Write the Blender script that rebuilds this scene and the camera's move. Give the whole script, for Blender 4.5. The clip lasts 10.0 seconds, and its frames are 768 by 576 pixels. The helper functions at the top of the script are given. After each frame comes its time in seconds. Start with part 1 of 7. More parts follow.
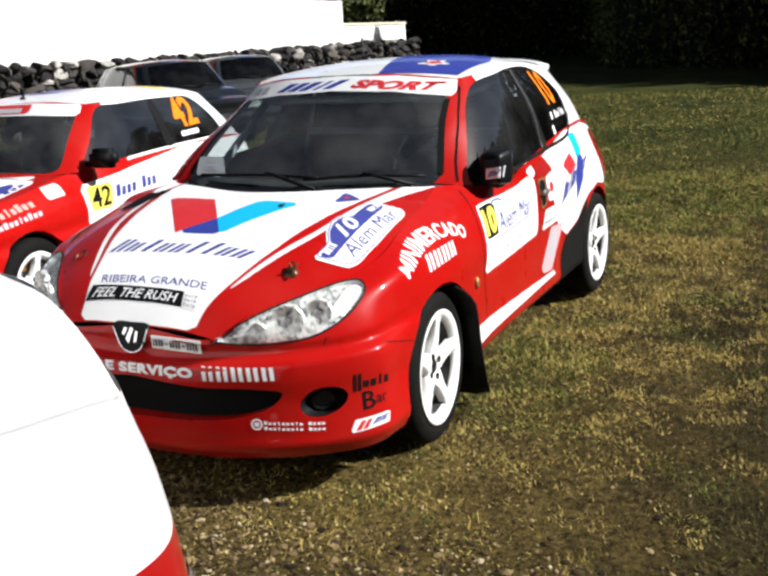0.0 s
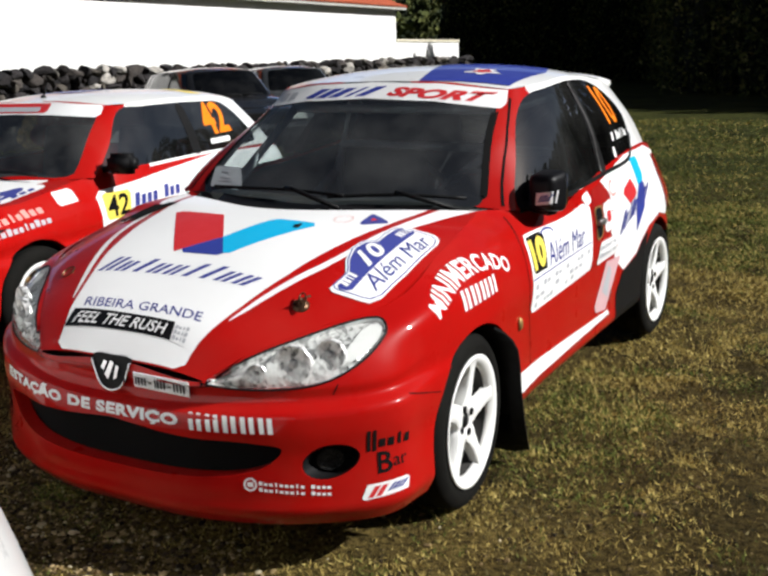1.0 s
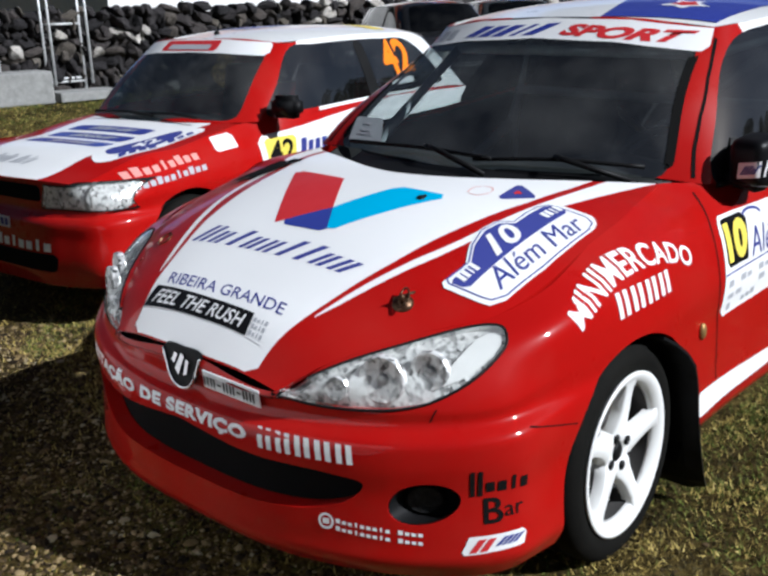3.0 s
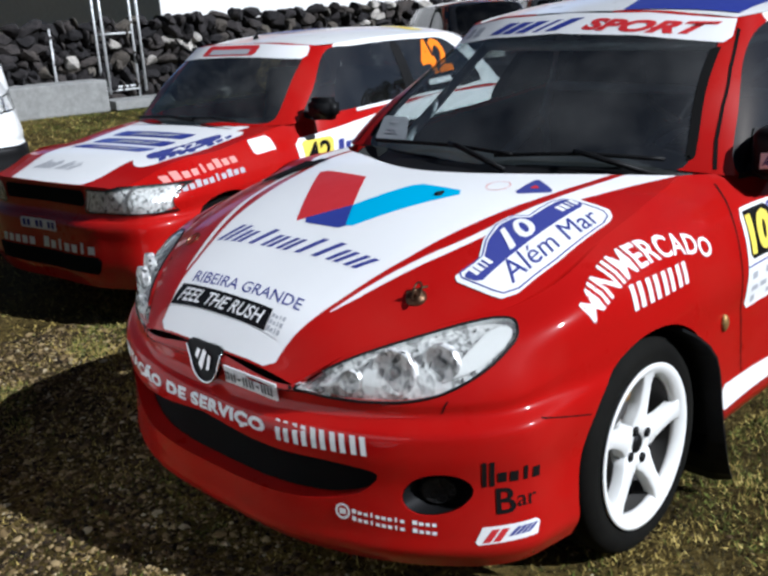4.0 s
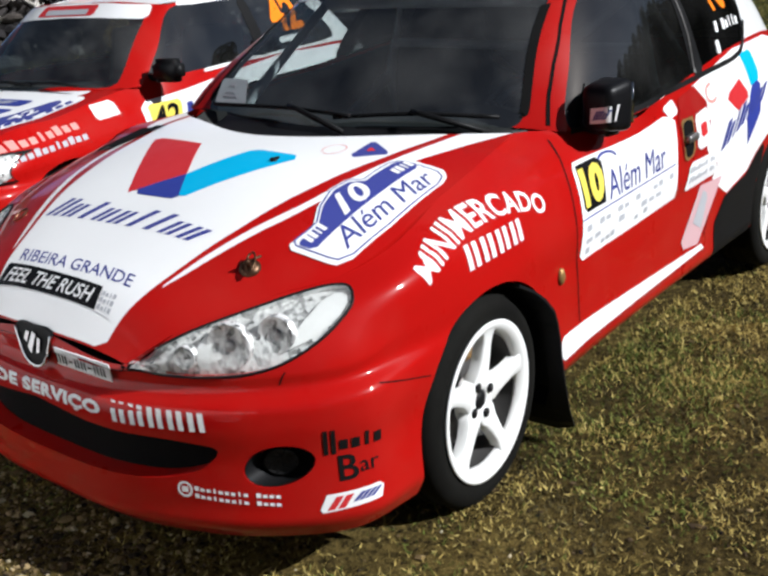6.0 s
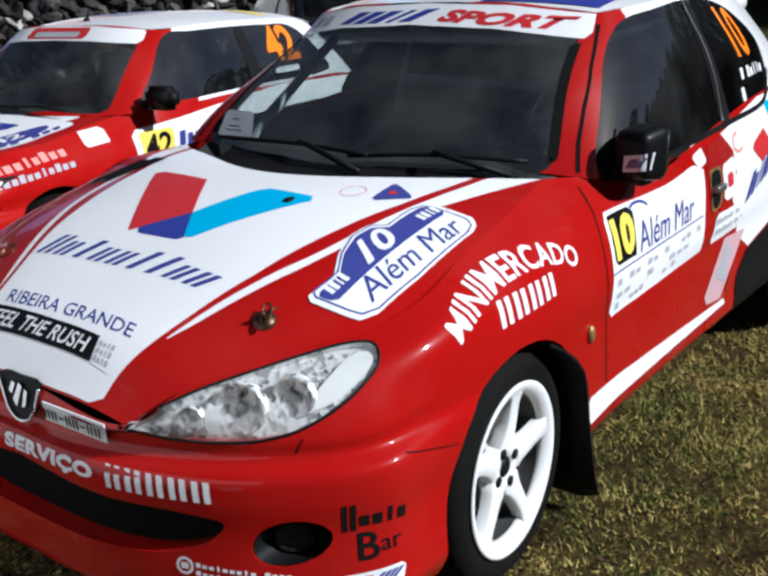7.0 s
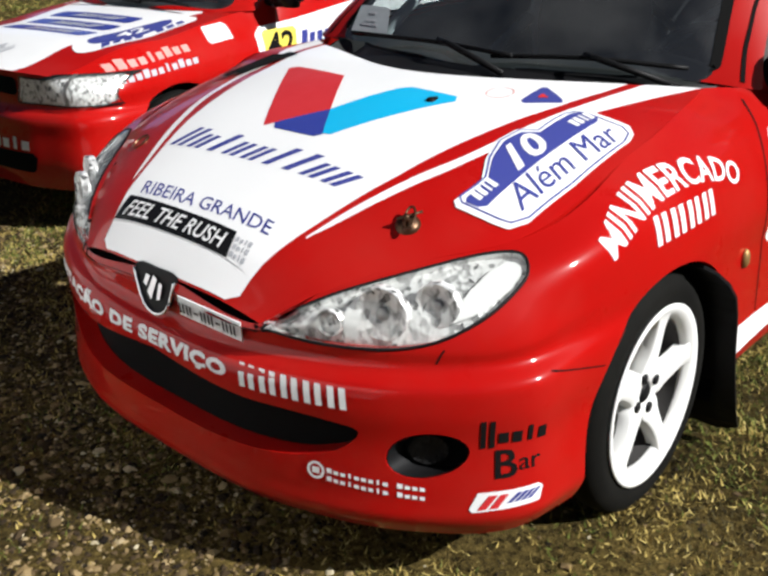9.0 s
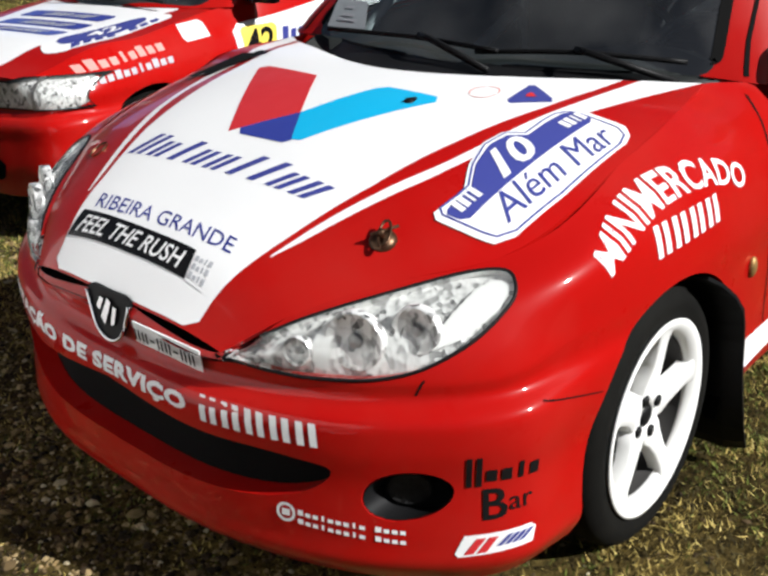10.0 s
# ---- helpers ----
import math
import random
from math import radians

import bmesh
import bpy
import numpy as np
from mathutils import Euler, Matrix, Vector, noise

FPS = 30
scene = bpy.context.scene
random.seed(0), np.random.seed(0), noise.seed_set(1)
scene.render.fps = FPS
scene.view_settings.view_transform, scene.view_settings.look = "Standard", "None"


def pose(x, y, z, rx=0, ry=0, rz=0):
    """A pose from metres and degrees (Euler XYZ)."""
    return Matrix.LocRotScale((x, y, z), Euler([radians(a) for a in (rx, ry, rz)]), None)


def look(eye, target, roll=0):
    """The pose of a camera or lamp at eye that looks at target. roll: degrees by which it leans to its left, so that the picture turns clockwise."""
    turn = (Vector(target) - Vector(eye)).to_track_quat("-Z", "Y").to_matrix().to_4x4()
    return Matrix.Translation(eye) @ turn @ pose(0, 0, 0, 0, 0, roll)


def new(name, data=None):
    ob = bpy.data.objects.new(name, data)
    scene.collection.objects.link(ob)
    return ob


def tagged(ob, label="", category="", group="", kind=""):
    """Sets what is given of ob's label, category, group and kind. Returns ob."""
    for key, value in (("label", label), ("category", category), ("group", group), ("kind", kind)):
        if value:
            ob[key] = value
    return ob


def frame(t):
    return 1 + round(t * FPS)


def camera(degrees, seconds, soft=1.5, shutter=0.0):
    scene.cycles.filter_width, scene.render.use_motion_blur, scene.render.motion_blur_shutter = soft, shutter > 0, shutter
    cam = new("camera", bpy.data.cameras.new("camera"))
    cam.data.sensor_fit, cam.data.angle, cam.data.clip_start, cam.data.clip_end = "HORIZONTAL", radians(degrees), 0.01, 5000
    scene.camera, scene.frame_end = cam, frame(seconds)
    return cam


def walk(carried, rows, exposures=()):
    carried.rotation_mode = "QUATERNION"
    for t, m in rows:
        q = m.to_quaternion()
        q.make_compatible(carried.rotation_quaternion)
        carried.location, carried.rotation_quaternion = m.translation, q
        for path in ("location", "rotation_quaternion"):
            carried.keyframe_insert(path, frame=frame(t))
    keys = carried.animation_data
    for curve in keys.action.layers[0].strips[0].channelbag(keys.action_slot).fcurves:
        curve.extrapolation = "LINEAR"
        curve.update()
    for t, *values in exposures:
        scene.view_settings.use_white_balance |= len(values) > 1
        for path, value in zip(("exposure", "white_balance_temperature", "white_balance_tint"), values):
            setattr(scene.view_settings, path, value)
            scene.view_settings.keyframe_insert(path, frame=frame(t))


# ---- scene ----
from mathutils.bvhtree import BVHTree
cam = camera(43.3, 10.0, 2.8)
METRES, EYE, TILT, LEAN, TURN = 8.0, 1.5, 0.0, 0.0, 0.0
PATH = [
    (0, (2.27, -3.273, 1.542), (1.38, -1.551, 1.049), -3.8),
    (0.3, (2.183, -3.132, 1.505), (1.279, -1.39, 1.122), -2.6),
    (0.4, (2.154, -3.085, 1.493), (1.244, -1.342, 1.127), -2.4),
    (0.5, (2.125, -3.038, 1.481), (1.196, -1.292, 1.176), -1.3),
    (0.6, (2.115, -2.988, 1.481), (1.169, -1.264, 1.114), -1.6),
    (0.8, (2.096, -2.887, 1.48), (1.145, -1.188, 1.030), -1.3),
    (1, (2.076, -2.787, 1.479), (1.106, -1.098, 1.024), -1.7),
    (1.5, (2.152, -2.565, 1.489), (1.124, -0.925, 0.986), 0.1),
    (2, (2.022, -2.357, 1.482), (1.063, -0.69, 0.934), 0.9),
    (2.5, (1.92, -2.227, 1.452), (0.809, -0.658, 0.9), -1.3),
    (3, (1.953, -2.115, 1.469), (0.631, -0.726, 0.903), -2.1),
    (3.2, (2.002, -2.077, 1.459), (0.605, -0.781, 0.851), -2.3),
    (4.3, (2.062, -2.074, 1.461), (0.667, -0.75, 0.915), -4.3),
    (4.5, (2.068, -2.069, 1.459), (0.7, -0.724, 0.895), -4.4),
    (5, (2.105, -2.048, 1.443), (0.863, -0.608, 0.824), -4.2),
    (5.5, (2.131, -2.038, 1.447), (0.91, -0.59, 0.806), -4.9),
    (5.7, (2.147, -2.023, 1.472), (0.936, -0.574, 0.813), -4.7),
    (6.8, (1.902, -1.88, 1.468), (0.698, -0.405, 0.854), -3.2),
    (7, (1.885, -1.89, 1.465), (0.713, -0.385, 0.864), -2.1),
    (7.5, (1.862, -1.869, 1.445), (0.565, -0.51, 0.756), -1.5),
    (8, (1.874, -1.84, 1.419), (0.566, -0.527, 0.668), -2.4),
    (8.5, (1.829, -1.861, 1.42), (0.622, -0.468, 0.645), -1.3),
    (9, (1.745, -1.886, 1.417), (0.459, -0.557, 0.656), -1.2),
    (9.5, (1.697, -1.885, 1.41), (0.458, -0.521, 0.631), -0.0),
    (10, (1.645, -1.72, 1.393), (0.367, -0.389, 0.622), -2.0),
]
walk(cam, [(t, look(eye, target, roll)) for t, eye, target, roll in PATH], exposures=[(0.0, 0.82, 6050, 10), (0.5, 0.62, 6050, 10), (1.0, 0.44, 6100, 10), (1.5, 0.25, 6100, 10), (2.0, 0.50, 6000, 10), (2.5, 0.34, 5600, 10), (3.2, 0.24, 5600, 10), (4.5, 0.25, 5450, 10), (5.0, 0.24, 5450, 10), (5.5, 0.42, 5900, 10), (7.0, 0.20, 5500, 10), (7.5, 0.12, 5450, 10), (8.0, 0.32, 6000, 10), (8.5, 0.60, 6150, 10), (9.0, 0.58, 6050, 10), (9.5, 0.42, 5800, 10), (10.0, 0.54, 6050, 10)])

# ---------------------------------------------------------------- world, sun
SUN_TO = Vector((1.13, 0.34, 0.86)).normalized()
world = bpy.data.worlds.new("world")
scene.world = world
world.use_nodes = True
wn = world.node_tree.nodes
sky = wn.new("ShaderNodeTexSky")
sky.sky_type = "NISHITA"
sky.sun_disc = False
sky.sun_elevation = math.asin(SUN_TO.z)
sky.sun_rotation = math.atan2(SUN_TO.x, SUN_TO.y)
sky.air_density, sky.dust_density, sky.ozone_density = 1.0, 2.0, 1.0
wn["Background"].inputs[1].default_value = 0.014
world.node_tree.links.new(sky.outputs[0], wn["Background"].inputs[0])
sun = new("sun", bpy.data.lights.new("sun", "SUN"))
sun.data.energy, sun.data.angle, sun.data.color = 5.0, radians(0.6), (1.0, 0.955, 0.88)
sun.matrix_world = look((0, 0, 0), -SUN_TO)


# ---------------------------------------------------------------- materials
def node_material(name):
    m = bpy.data.materials.new(name)
    m.use_nodes = True
    return m, m.node_tree.nodes, m.node_tree.links, m.node_tree.nodes["Principled BSDF"]


def coords(nodes, links, scale, kind="Object"):
    tc, mp = nodes.new("ShaderNodeTexCoord"), nodes.new("ShaderNodeMapping")
    mp.inputs["Scale"].default_value = scale if hasattr(scale, "__len__") else (scale,) * 3
    links.new(tc.outputs[kind], mp.inputs[0])
    return mp.outputs[0]


def noise_ramp(nodes, links, vec, scale, detail, stops, rough=0.6):
    n, r = nodes.new("ShaderNodeTexNoise"), nodes.new("ShaderNodeValToRGB")
    n.inputs["Scale"].default_value, n.inputs["Detail"].default_value, n.inputs["Roughness"].default_value = scale, detail, rough
    links.new(vec, n.inputs["Vector"])
    links.new(n.outputs["Fac"], r.inputs[0])
    el = r.color_ramp.elements
    while len(el) < len(stops):
        el.new(0.5)
    for e, (p, c) in zip(el, stops):
        e.position, e.color = p, (*c, 1)
    return n.outputs["Fac"], r.outputs[0]


def bump(nodes, links, bsdf, height, strength, distance):
    b = nodes.new("ShaderNodeBump")
    b.inputs["Strength"].default_value, b.inputs["Distance"].default_value = strength, distance
    links.new(height, b.inputs["Height"])
    links.new(b.outputs[0], bsdf.inputs["Normal"])


def paint(name, colour, rough=0.32, coat=0.6, metal=0.0, dirt=0.12):
    """Glossy car paint with faint dust and orange peel."""
    m, nodes, links, b = node_material(name)
    vec = coords(nodes, links, 1.0)
    dusty = tuple(c * (1 - dirt) + d * dirt for c, d in zip(colour, (0.32, 0.27, 0.2)))
    _, col = noise_ramp(nodes, links, vec, 3.2, 6, [(0.42, colour), (0.78, dusty)])
    links.new(col, b.inputs["Base Color"])
    f, r = noise_ramp(nodes, links, vec, 9.0, 5, [(0.3, (rough * 0.8,) * 3), (0.75, (rough * 1.3,) * 3)])
    links.new(r, b.inputs["Roughness"])
    b.inputs["Metallic"].default_value = metal
    b.inputs["Coat Weight"].default_value = coat
    b.inputs["Specular IOR Level"].default_value = 0.05
    b.inputs["Coat Roughness"].default_value = 0.06
    peel = nodes.new("ShaderNodeTexNoise")
    peel.inputs["Scale"].default_value = 160
    links.new(vec, peel.inputs["Vector"])
    bump(nodes, links, b, peel.outputs["Fac"], 0.06, 0.0006)
    return m


def plain(name, colour, rough=0.5, metal=0.0, grain=60.0, amount=0.25, strength=0.15, dist=0.002):
    """A surface with fine grain and faint patches."""
    m, nodes, links, b = node_material(name)
    vec = coords(nodes, links, 1.0)
    lo, hi = tuple(c * (1 - amount) for c in colour), tuple(min(1, c * (1 + amount)) for c in colour)
    _, col = noise_ramp(nodes, links, vec, 7.0, 8, [(0.3, lo), (0.7, hi)], 0.7)
    links.new(col, b.inputs["Base Color"])
    b.inputs["Roughness"].default_value, b.inputs["Metallic"].default_value = rough, metal
    if max(colour) < 0.03:
        b.inputs["Specular IOR Level"].default_value = 0.15
    n = nodes.new("ShaderNodeTexNoise")
    n.inputs["Scale"].default_value, n.inputs["Detail"].default_value = grain, 4
    links.new(vec, n.inputs["Vector"])
    bump(nodes, links, b, n.outputs["Fac"], strength, dist)
    return m


def glass(name, tint, gloss=0.02, base=0.04, dusty=0.012):
    """A thin clear pane: see-through when faced, mirror-like at a slant."""
    m, nodes, links, b = node_material(name)
    nodes.remove(b)
    tr, gl, mx, lw = (nodes.new(k) for k in ("ShaderNodeBsdfTransparent", "ShaderNodeBsdfGlossy", "ShaderNodeMixShader", "ShaderNodeLayerWeight"))
    tr.inputs[0].default_value = (*tint, 1)
    gl.inputs["Roughness"].default_value = gloss
    lw.inputs["Blend"].default_value = 0.5
    pw, ml = nodes.new("ShaderNodeMath"), nodes.new("ShaderNodeMath")
    pw.operation, ml.operation = "POWER", "MULTIPLY_ADD"
    pw.inputs[1].default_value = 5.0
    ml.inputs[1].default_value, ml.inputs[2].default_value = 1 - 2 * base, 2 * base
    links.new(lw.outputs["Facing"], pw.inputs[0])
    links.new(pw.outputs[0], ml.inputs[0])
    links.new(ml.outputs[0], mx.inputs[0])
    links.new(tr.outputs[0], mx.inputs[1])
    links.new(gl.outputs[0], mx.inputs[2])
    # thin uneven veil: dust, plus a painted pale reflection of cloudy sky
    dust, cloud_film = nodes.new("ShaderNodeBsdfDiffuse"), nodes.new("ShaderNodeMixShader")
    dust.inputs[0].default_value = (0.62, 0.62, 0.60, 1)
    tc, ns, mr = nodes.new("ShaderNodeTexCoord"), nodes.new("ShaderNodeTexNoise"), nodes.new("ShaderNodeMapRange")
    links.new(tc.outputs["Object"], ns.inputs["Vector"])
    ns.inputs["Scale"].default_value, ns.inputs["Detail"].default_value = 3.5, 5
    mr.inputs["From Min"].default_value, mr.inputs["From Max"].default_value = 0.4, 0.7
    mr.inputs["To Min"].default_value, mr.inputs["To Max"].default_value = 0.2 * dusty, dusty
    links.new(ns.outputs["Fac"], mr.inputs["Value"])
    links.new(mr.outputs[0], cloud_film.inputs[0])
    links.new(mx.outputs[0], cloud_film.inputs[1])
    links.new(dust.outputs[0], cloud_film.inputs[2])
    links.new(cloud_film.outputs[0], nodes["Material Output"].inputs[0])
    return m


def faceted(name):
    """Bright lamp reflector pressed in small facets, their reflections painted as dark to white cells."""
    m, nodes, links, b = node_material(name)
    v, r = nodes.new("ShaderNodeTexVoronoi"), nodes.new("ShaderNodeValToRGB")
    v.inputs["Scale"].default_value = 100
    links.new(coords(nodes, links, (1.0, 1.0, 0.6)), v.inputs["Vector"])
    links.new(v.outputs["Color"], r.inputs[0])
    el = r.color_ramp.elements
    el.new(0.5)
    # cell colours imitate facets that mirror dark ground and bright sky
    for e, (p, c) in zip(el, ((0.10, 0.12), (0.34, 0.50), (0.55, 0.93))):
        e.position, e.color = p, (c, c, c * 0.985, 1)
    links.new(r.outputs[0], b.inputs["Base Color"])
    b.inputs["Roughness"].default_value, b.inputs["Metallic"].default_value = 0.2, 0.25
    bump(nodes, links, b, v.outputs["Distance"], 0.5, 0.004)
    return m


def hazed(m, amount):
    """Weathered clear plastic: a pale haze over the glass."""
    nodes, links = m.node_tree.nodes, m.node_tree.links
    out = nodes["Material Output"]
    below = out.inputs[0].links[0].from_socket
    d, t, a, mx = (nodes.new(k) for k in ("ShaderNodeBsdfDiffuse", "ShaderNodeBsdfTranslucent", "ShaderNodeAddShader", "ShaderNodeMixShader"))
    d.inputs[0].default_value = (0.5, 0.5, 0.49, 1)
    t.inputs[0].default_value = (0.4, 0.4, 0.39, 1)
    links.new(d.outputs[0], a.inputs[0])
    links.new(t.outputs[0], a.inputs[1])
    mx.inputs[0].default_value = amount
    links.new(below, mx.inputs[1])
    links.new(a.outputs[0], mx.inputs[2])
    links.new(mx.outputs[0], out.inputs[0])
    return m


RED = paint("red_paint", (0.37, 0.0045, 0.003), dirt=0.04)
DEEP_RED = paint("deep_red_paint", (0.30, 0.006, 0.006))
WHITE = paint("white_paint", (0.80, 0.80, 0.79), dirt=0.04)
VINYL_WHITE = paint("white_vinyl", (0.82, 0.82, 0.82), rough=0.4, coat=0.3, dirt=0.03)
VINYL_BLUE = paint("blue_vinyl", (0.035, 0.05, 0.28), rough=0.4, coat=0.3, dirt=0.03)
VINYL_NAVY = paint("navy_vinyl", (0.05, 0.06, 0.26), rough=0.4, coat=0.3, dirt=0.03)
VINYL_CYAN = paint("cyan_vinyl", (0.02, 0.42, 0.72), rough=0.4, coat=0.3, dirt=0.03)
VINYL_RED = paint("red_vinyl", (0.55, 0.03, 0.035), rough=0.4, coat=0.3, dirt=0.03)
VINYL_BLACK = paint("black_vinyl", (0.006, 0.006, 0.007), rough=0.4, coat=0.3, dirt=0.03)
VINYL_YELLOW = paint("yellow_vinyl", (0.80, 0.66, 0.10), rough=0.4, coat=0.3, dirt=0.03)
VINYL_ORANGE = paint("orange_vinyl", (0.90, 0.22, 0.01), rough=0.45, coat=0.2, dirt=0.03)
VINYL_PINK = paint("pale_red_vinyl", (0.72, 0.30, 0.27), rough=0.4, coat=0.3, dirt=0.05)
VINYL_GREY = paint("grey_vinyl", (0.42, 0.43, 0.46), rough=0.4, coat=0.3, dirt=0.05)
BLACK_PLASTIC = plain("black_plastic", (0.007, 0.007, 0.0075), 0.5)
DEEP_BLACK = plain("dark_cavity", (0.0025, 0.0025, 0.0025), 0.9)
RUBBER = plain("tyre_rubber", (0.0045, 0.0043, 0.0034), 0.85, grain=120, amount=0.5)
CHROME = plain("chrome", (0.78, 0.78, 0.79), 0.12, 1.0, grain=30, amount=0.08, strength=0.02)
REFLECTOR = faceted("lamp_reflector")
STEEL = plain("dull_steel", (0.30, 0.29, 0.28), 0.42, 0.9)
BRASS = plain("rusty_brass", (0.34, 0.20, 0.07), 0.5, 0.6)
RIM_WHITE = paint("white_wheel_paint", (0.80, 0.80, 0.78), rough=0.4, coat=0.2, dirt=0.08)
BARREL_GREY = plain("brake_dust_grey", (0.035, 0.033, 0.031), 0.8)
VINYL_MAUVE = paint("pale_mauve_vinyl", (0.60, 0.38, 0.40), rough=0.4, coat=0.3, dirt=0.05)
INTERIOR = plain("dark_interior", (0.03, 0.031, 0.033), 0.8)
SEAT_CLOTH = plain("dark_seat_cloth", (0.045, 0.045, 0.05), 0.9, grain=200)
CAGE = plain("pale_grey_roll_cage_paint", (0.50, 0.54, 0.56), 0.5)
# strong veil here paints the grey cloud reflection onto the pane
WINDSCREEN = glass("windscreen_glass", (0.70, 0.76, 0.76), 0.02, 0.11, 0.07)
REAR_GLASS = glass("dark_rear_glass", (0.05, 0.055, 0.055))
MIRROR_BLACK = plain("black_mirror_shell", (0.006, 0.006, 0.007), 0.4)
PIN_METAL = plain("dark_bronzed_steel", (0.10, 0.055, 0.03), 0.4, 0.8)
SIDE_GLASS = glass("clear_side_glass", (0.66, 0.70, 0.70))
DUSK_GLASS = glass("tinted_side_glass", (0.20, 0.22, 0.22), 0.02, 0.20, 0.03)
FOG_GLASS = plain("dark_fog_lens", (0.02, 0.02, 0.02), 0.15, 0.2, grain=90, amount=0.6, strength=0.9, dist=0.006)
LAMP_GLASS = hazed(glass("lamp_lens", (0.96, 0.97, 0.96), 0.03), 0.12)
AMBER = paint("amber_lens", (0.75, 0.22, 0.03), rough=0.25, coat=0.8)
TAIL_RED = paint("red_lamp_lens", (0.50, 0.012, 0.01), rough=0.2, coat=0.9)
DARK_PAINT = paint("black_car_paint", (0.012, 0.013, 0.016), rough=0.3, coat=0.9, dirt=0.06)
SILVER_PAINT = paint("dark_grey_car_paint", (0.05, 0.055, 0.06), rough=0.35, coat=0.8, dirt=0.08)


# ---------------------------------------------------------------- mesh helpers
def part(name, bm, mat, parent=None, label="", smooth=True, mats=()):
    me = bpy.data.meshes.new(name)
    bm.to_mesh(me)
    bm.free()
    for m in (mat, *mats):
        me.materials.append(m)
    if smooth:
        me.polygons.foreach_set("use_smooth", [True] * len(me.polygons))
    ob = new(name, me)
    if parent is not None:
        ob.parent = parent
    if label:
        ob["label"] = label
    return ob


def pydata(verts, faces):
    bm = bmesh.new()
    vs = [bm.verts.new(v) for v in verts]
    for f in faces:
        try:
            bm.faces.new([vs[i] for i in f])
        except ValueError:
            pass
    return bm


def box(bm, size, m, bevel=0.0):
    r = bmesh.ops.create_cube(bm, size=1.0, matrix=m @ Matrix.Diagonal((*size, 1)))
    if bevel:
        es = list({e for v in r["verts"] for e in v.link_edges})
        bmesh.ops.bevel(bm, geom=es, offset=bevel, segments=2, affect="EDGES", profile=0.6)


def tube(bm, pts, radius, sides=10, closed=False):
    """A round tube along points."""
    pts = [Vector(p) for p in pts]
    rings, n = [], len(pts)
    for i, p in enumerate(pts):
        a, b = pts[(i - 1) % n] if closed or i else p, pts[(i + 1) % n] if closed or i < n - 1 else p
        t = (b - a).normalized()
        s = t.cross(Vector((0, 0, 1)) if abs(t.z) < 0.9 else Vector((1, 0, 0))).normalized()
        w = s.cross(t)
        rings.append([bm.verts.new(p + radius * (math.cos(k * 2 * math.pi / sides) * s + math.sin(k * 2 * math.pi / sides) * w)) for k in range(sides)])
    for i in range(n if closed else n - 1):
        for k in range(sides):
            bm.faces.new((rings[i][k], rings[i][(k + 1) % sides], rings[(i + 1) % n][(k + 1) % sides], rings[(i + 1) % n][k]))
    if not closed:
        bm.faces.new(rings[0][::-1]), bm.faces.new(rings[-1])


def lathe(bm, profile, m, steps=48):
    """Turn (radius, height) points round the local z axis."""
    rings = []
    for k in range(steps):
        a = 2 * math.pi * k / steps
        rings.append([bm.verts.new(m @ Vector((r * math.cos(a), r * math.sin(a), h))) for r, h in profile])
    for k in range(steps):
        for i in range(len(profile) - 1):
            a, b = rings[k], rings[(k + 1) % steps]
            bm.faces.new((a[i], b[i], b[i + 1], a[i + 1]))


def hermite(knots, values, at):
    """Smooth curve through values at uneven knots."""
    k, v, at = np.asarray(knots, float), np.asarray(values, float), np.asarray(at, float)
    d = np.diff(v, axis=0) / np.diff(k)[:, None]
    h = np.diff(k)
    m = np.empty_like(v)
    m[0], m[-1] = d[0], d[-1]
    m[1:-1] = (d[:-1] * h[1:, None] + d[1:] * h[:-1, None]) / (h[1:] + h[:-1])[:, None]
    i = np.clip(np.searchsorted(k, at, side="right") - 1, 0, len(k) - 2)
    t = ((at - k[i]) / h[i])[:, None]
    hh = h[i][:, None]
    return ((2 * t**3 - 3 * t**2 + 1) * v[i] + (t**3 - 2 * t**2 + t) * hh * m[i] + (-2 * t**3 + 3 * t**2) * v[i + 1] + (t**3 - t**2) * hh * m[i + 1])


def skin(rows, nu, nv, ghost=True):
    """A smooth sheet through rows of control points, from the car's nose round its left side: [nu, nv, 3]."""
    net = np.array(rows, float)
    if ghost:
        a, b = net[:, 1:2] * (-1, 1, 1), net[:, -2:-1] * (-1, 1, 1)
        net = np.concatenate((a, net, b), axis=1)
    ku = np.concatenate(([0], np.cumsum(np.linalg.norm(np.diff(net, axis=1), axis=2).mean(axis=0))))
    kv = np.concatenate(([0], np.cumsum(np.linalg.norm(np.diff(net, axis=0), axis=2).mean(axis=1) + 0.004)))
    lo, hi = (ku[1], ku[-2]) if ghost else (ku[0], ku[-1])
    au, av = np.linspace(lo, hi, nu), np.linspace(0, kv[-1], nv)
    rows_u = np.stack([hermite(ku, r, au) for r in net])
    out = hermite(kv, rows_u.reshape(len(net), -1), av).reshape(nv, nu, 3)
    return out.transpose(1, 0, 2)


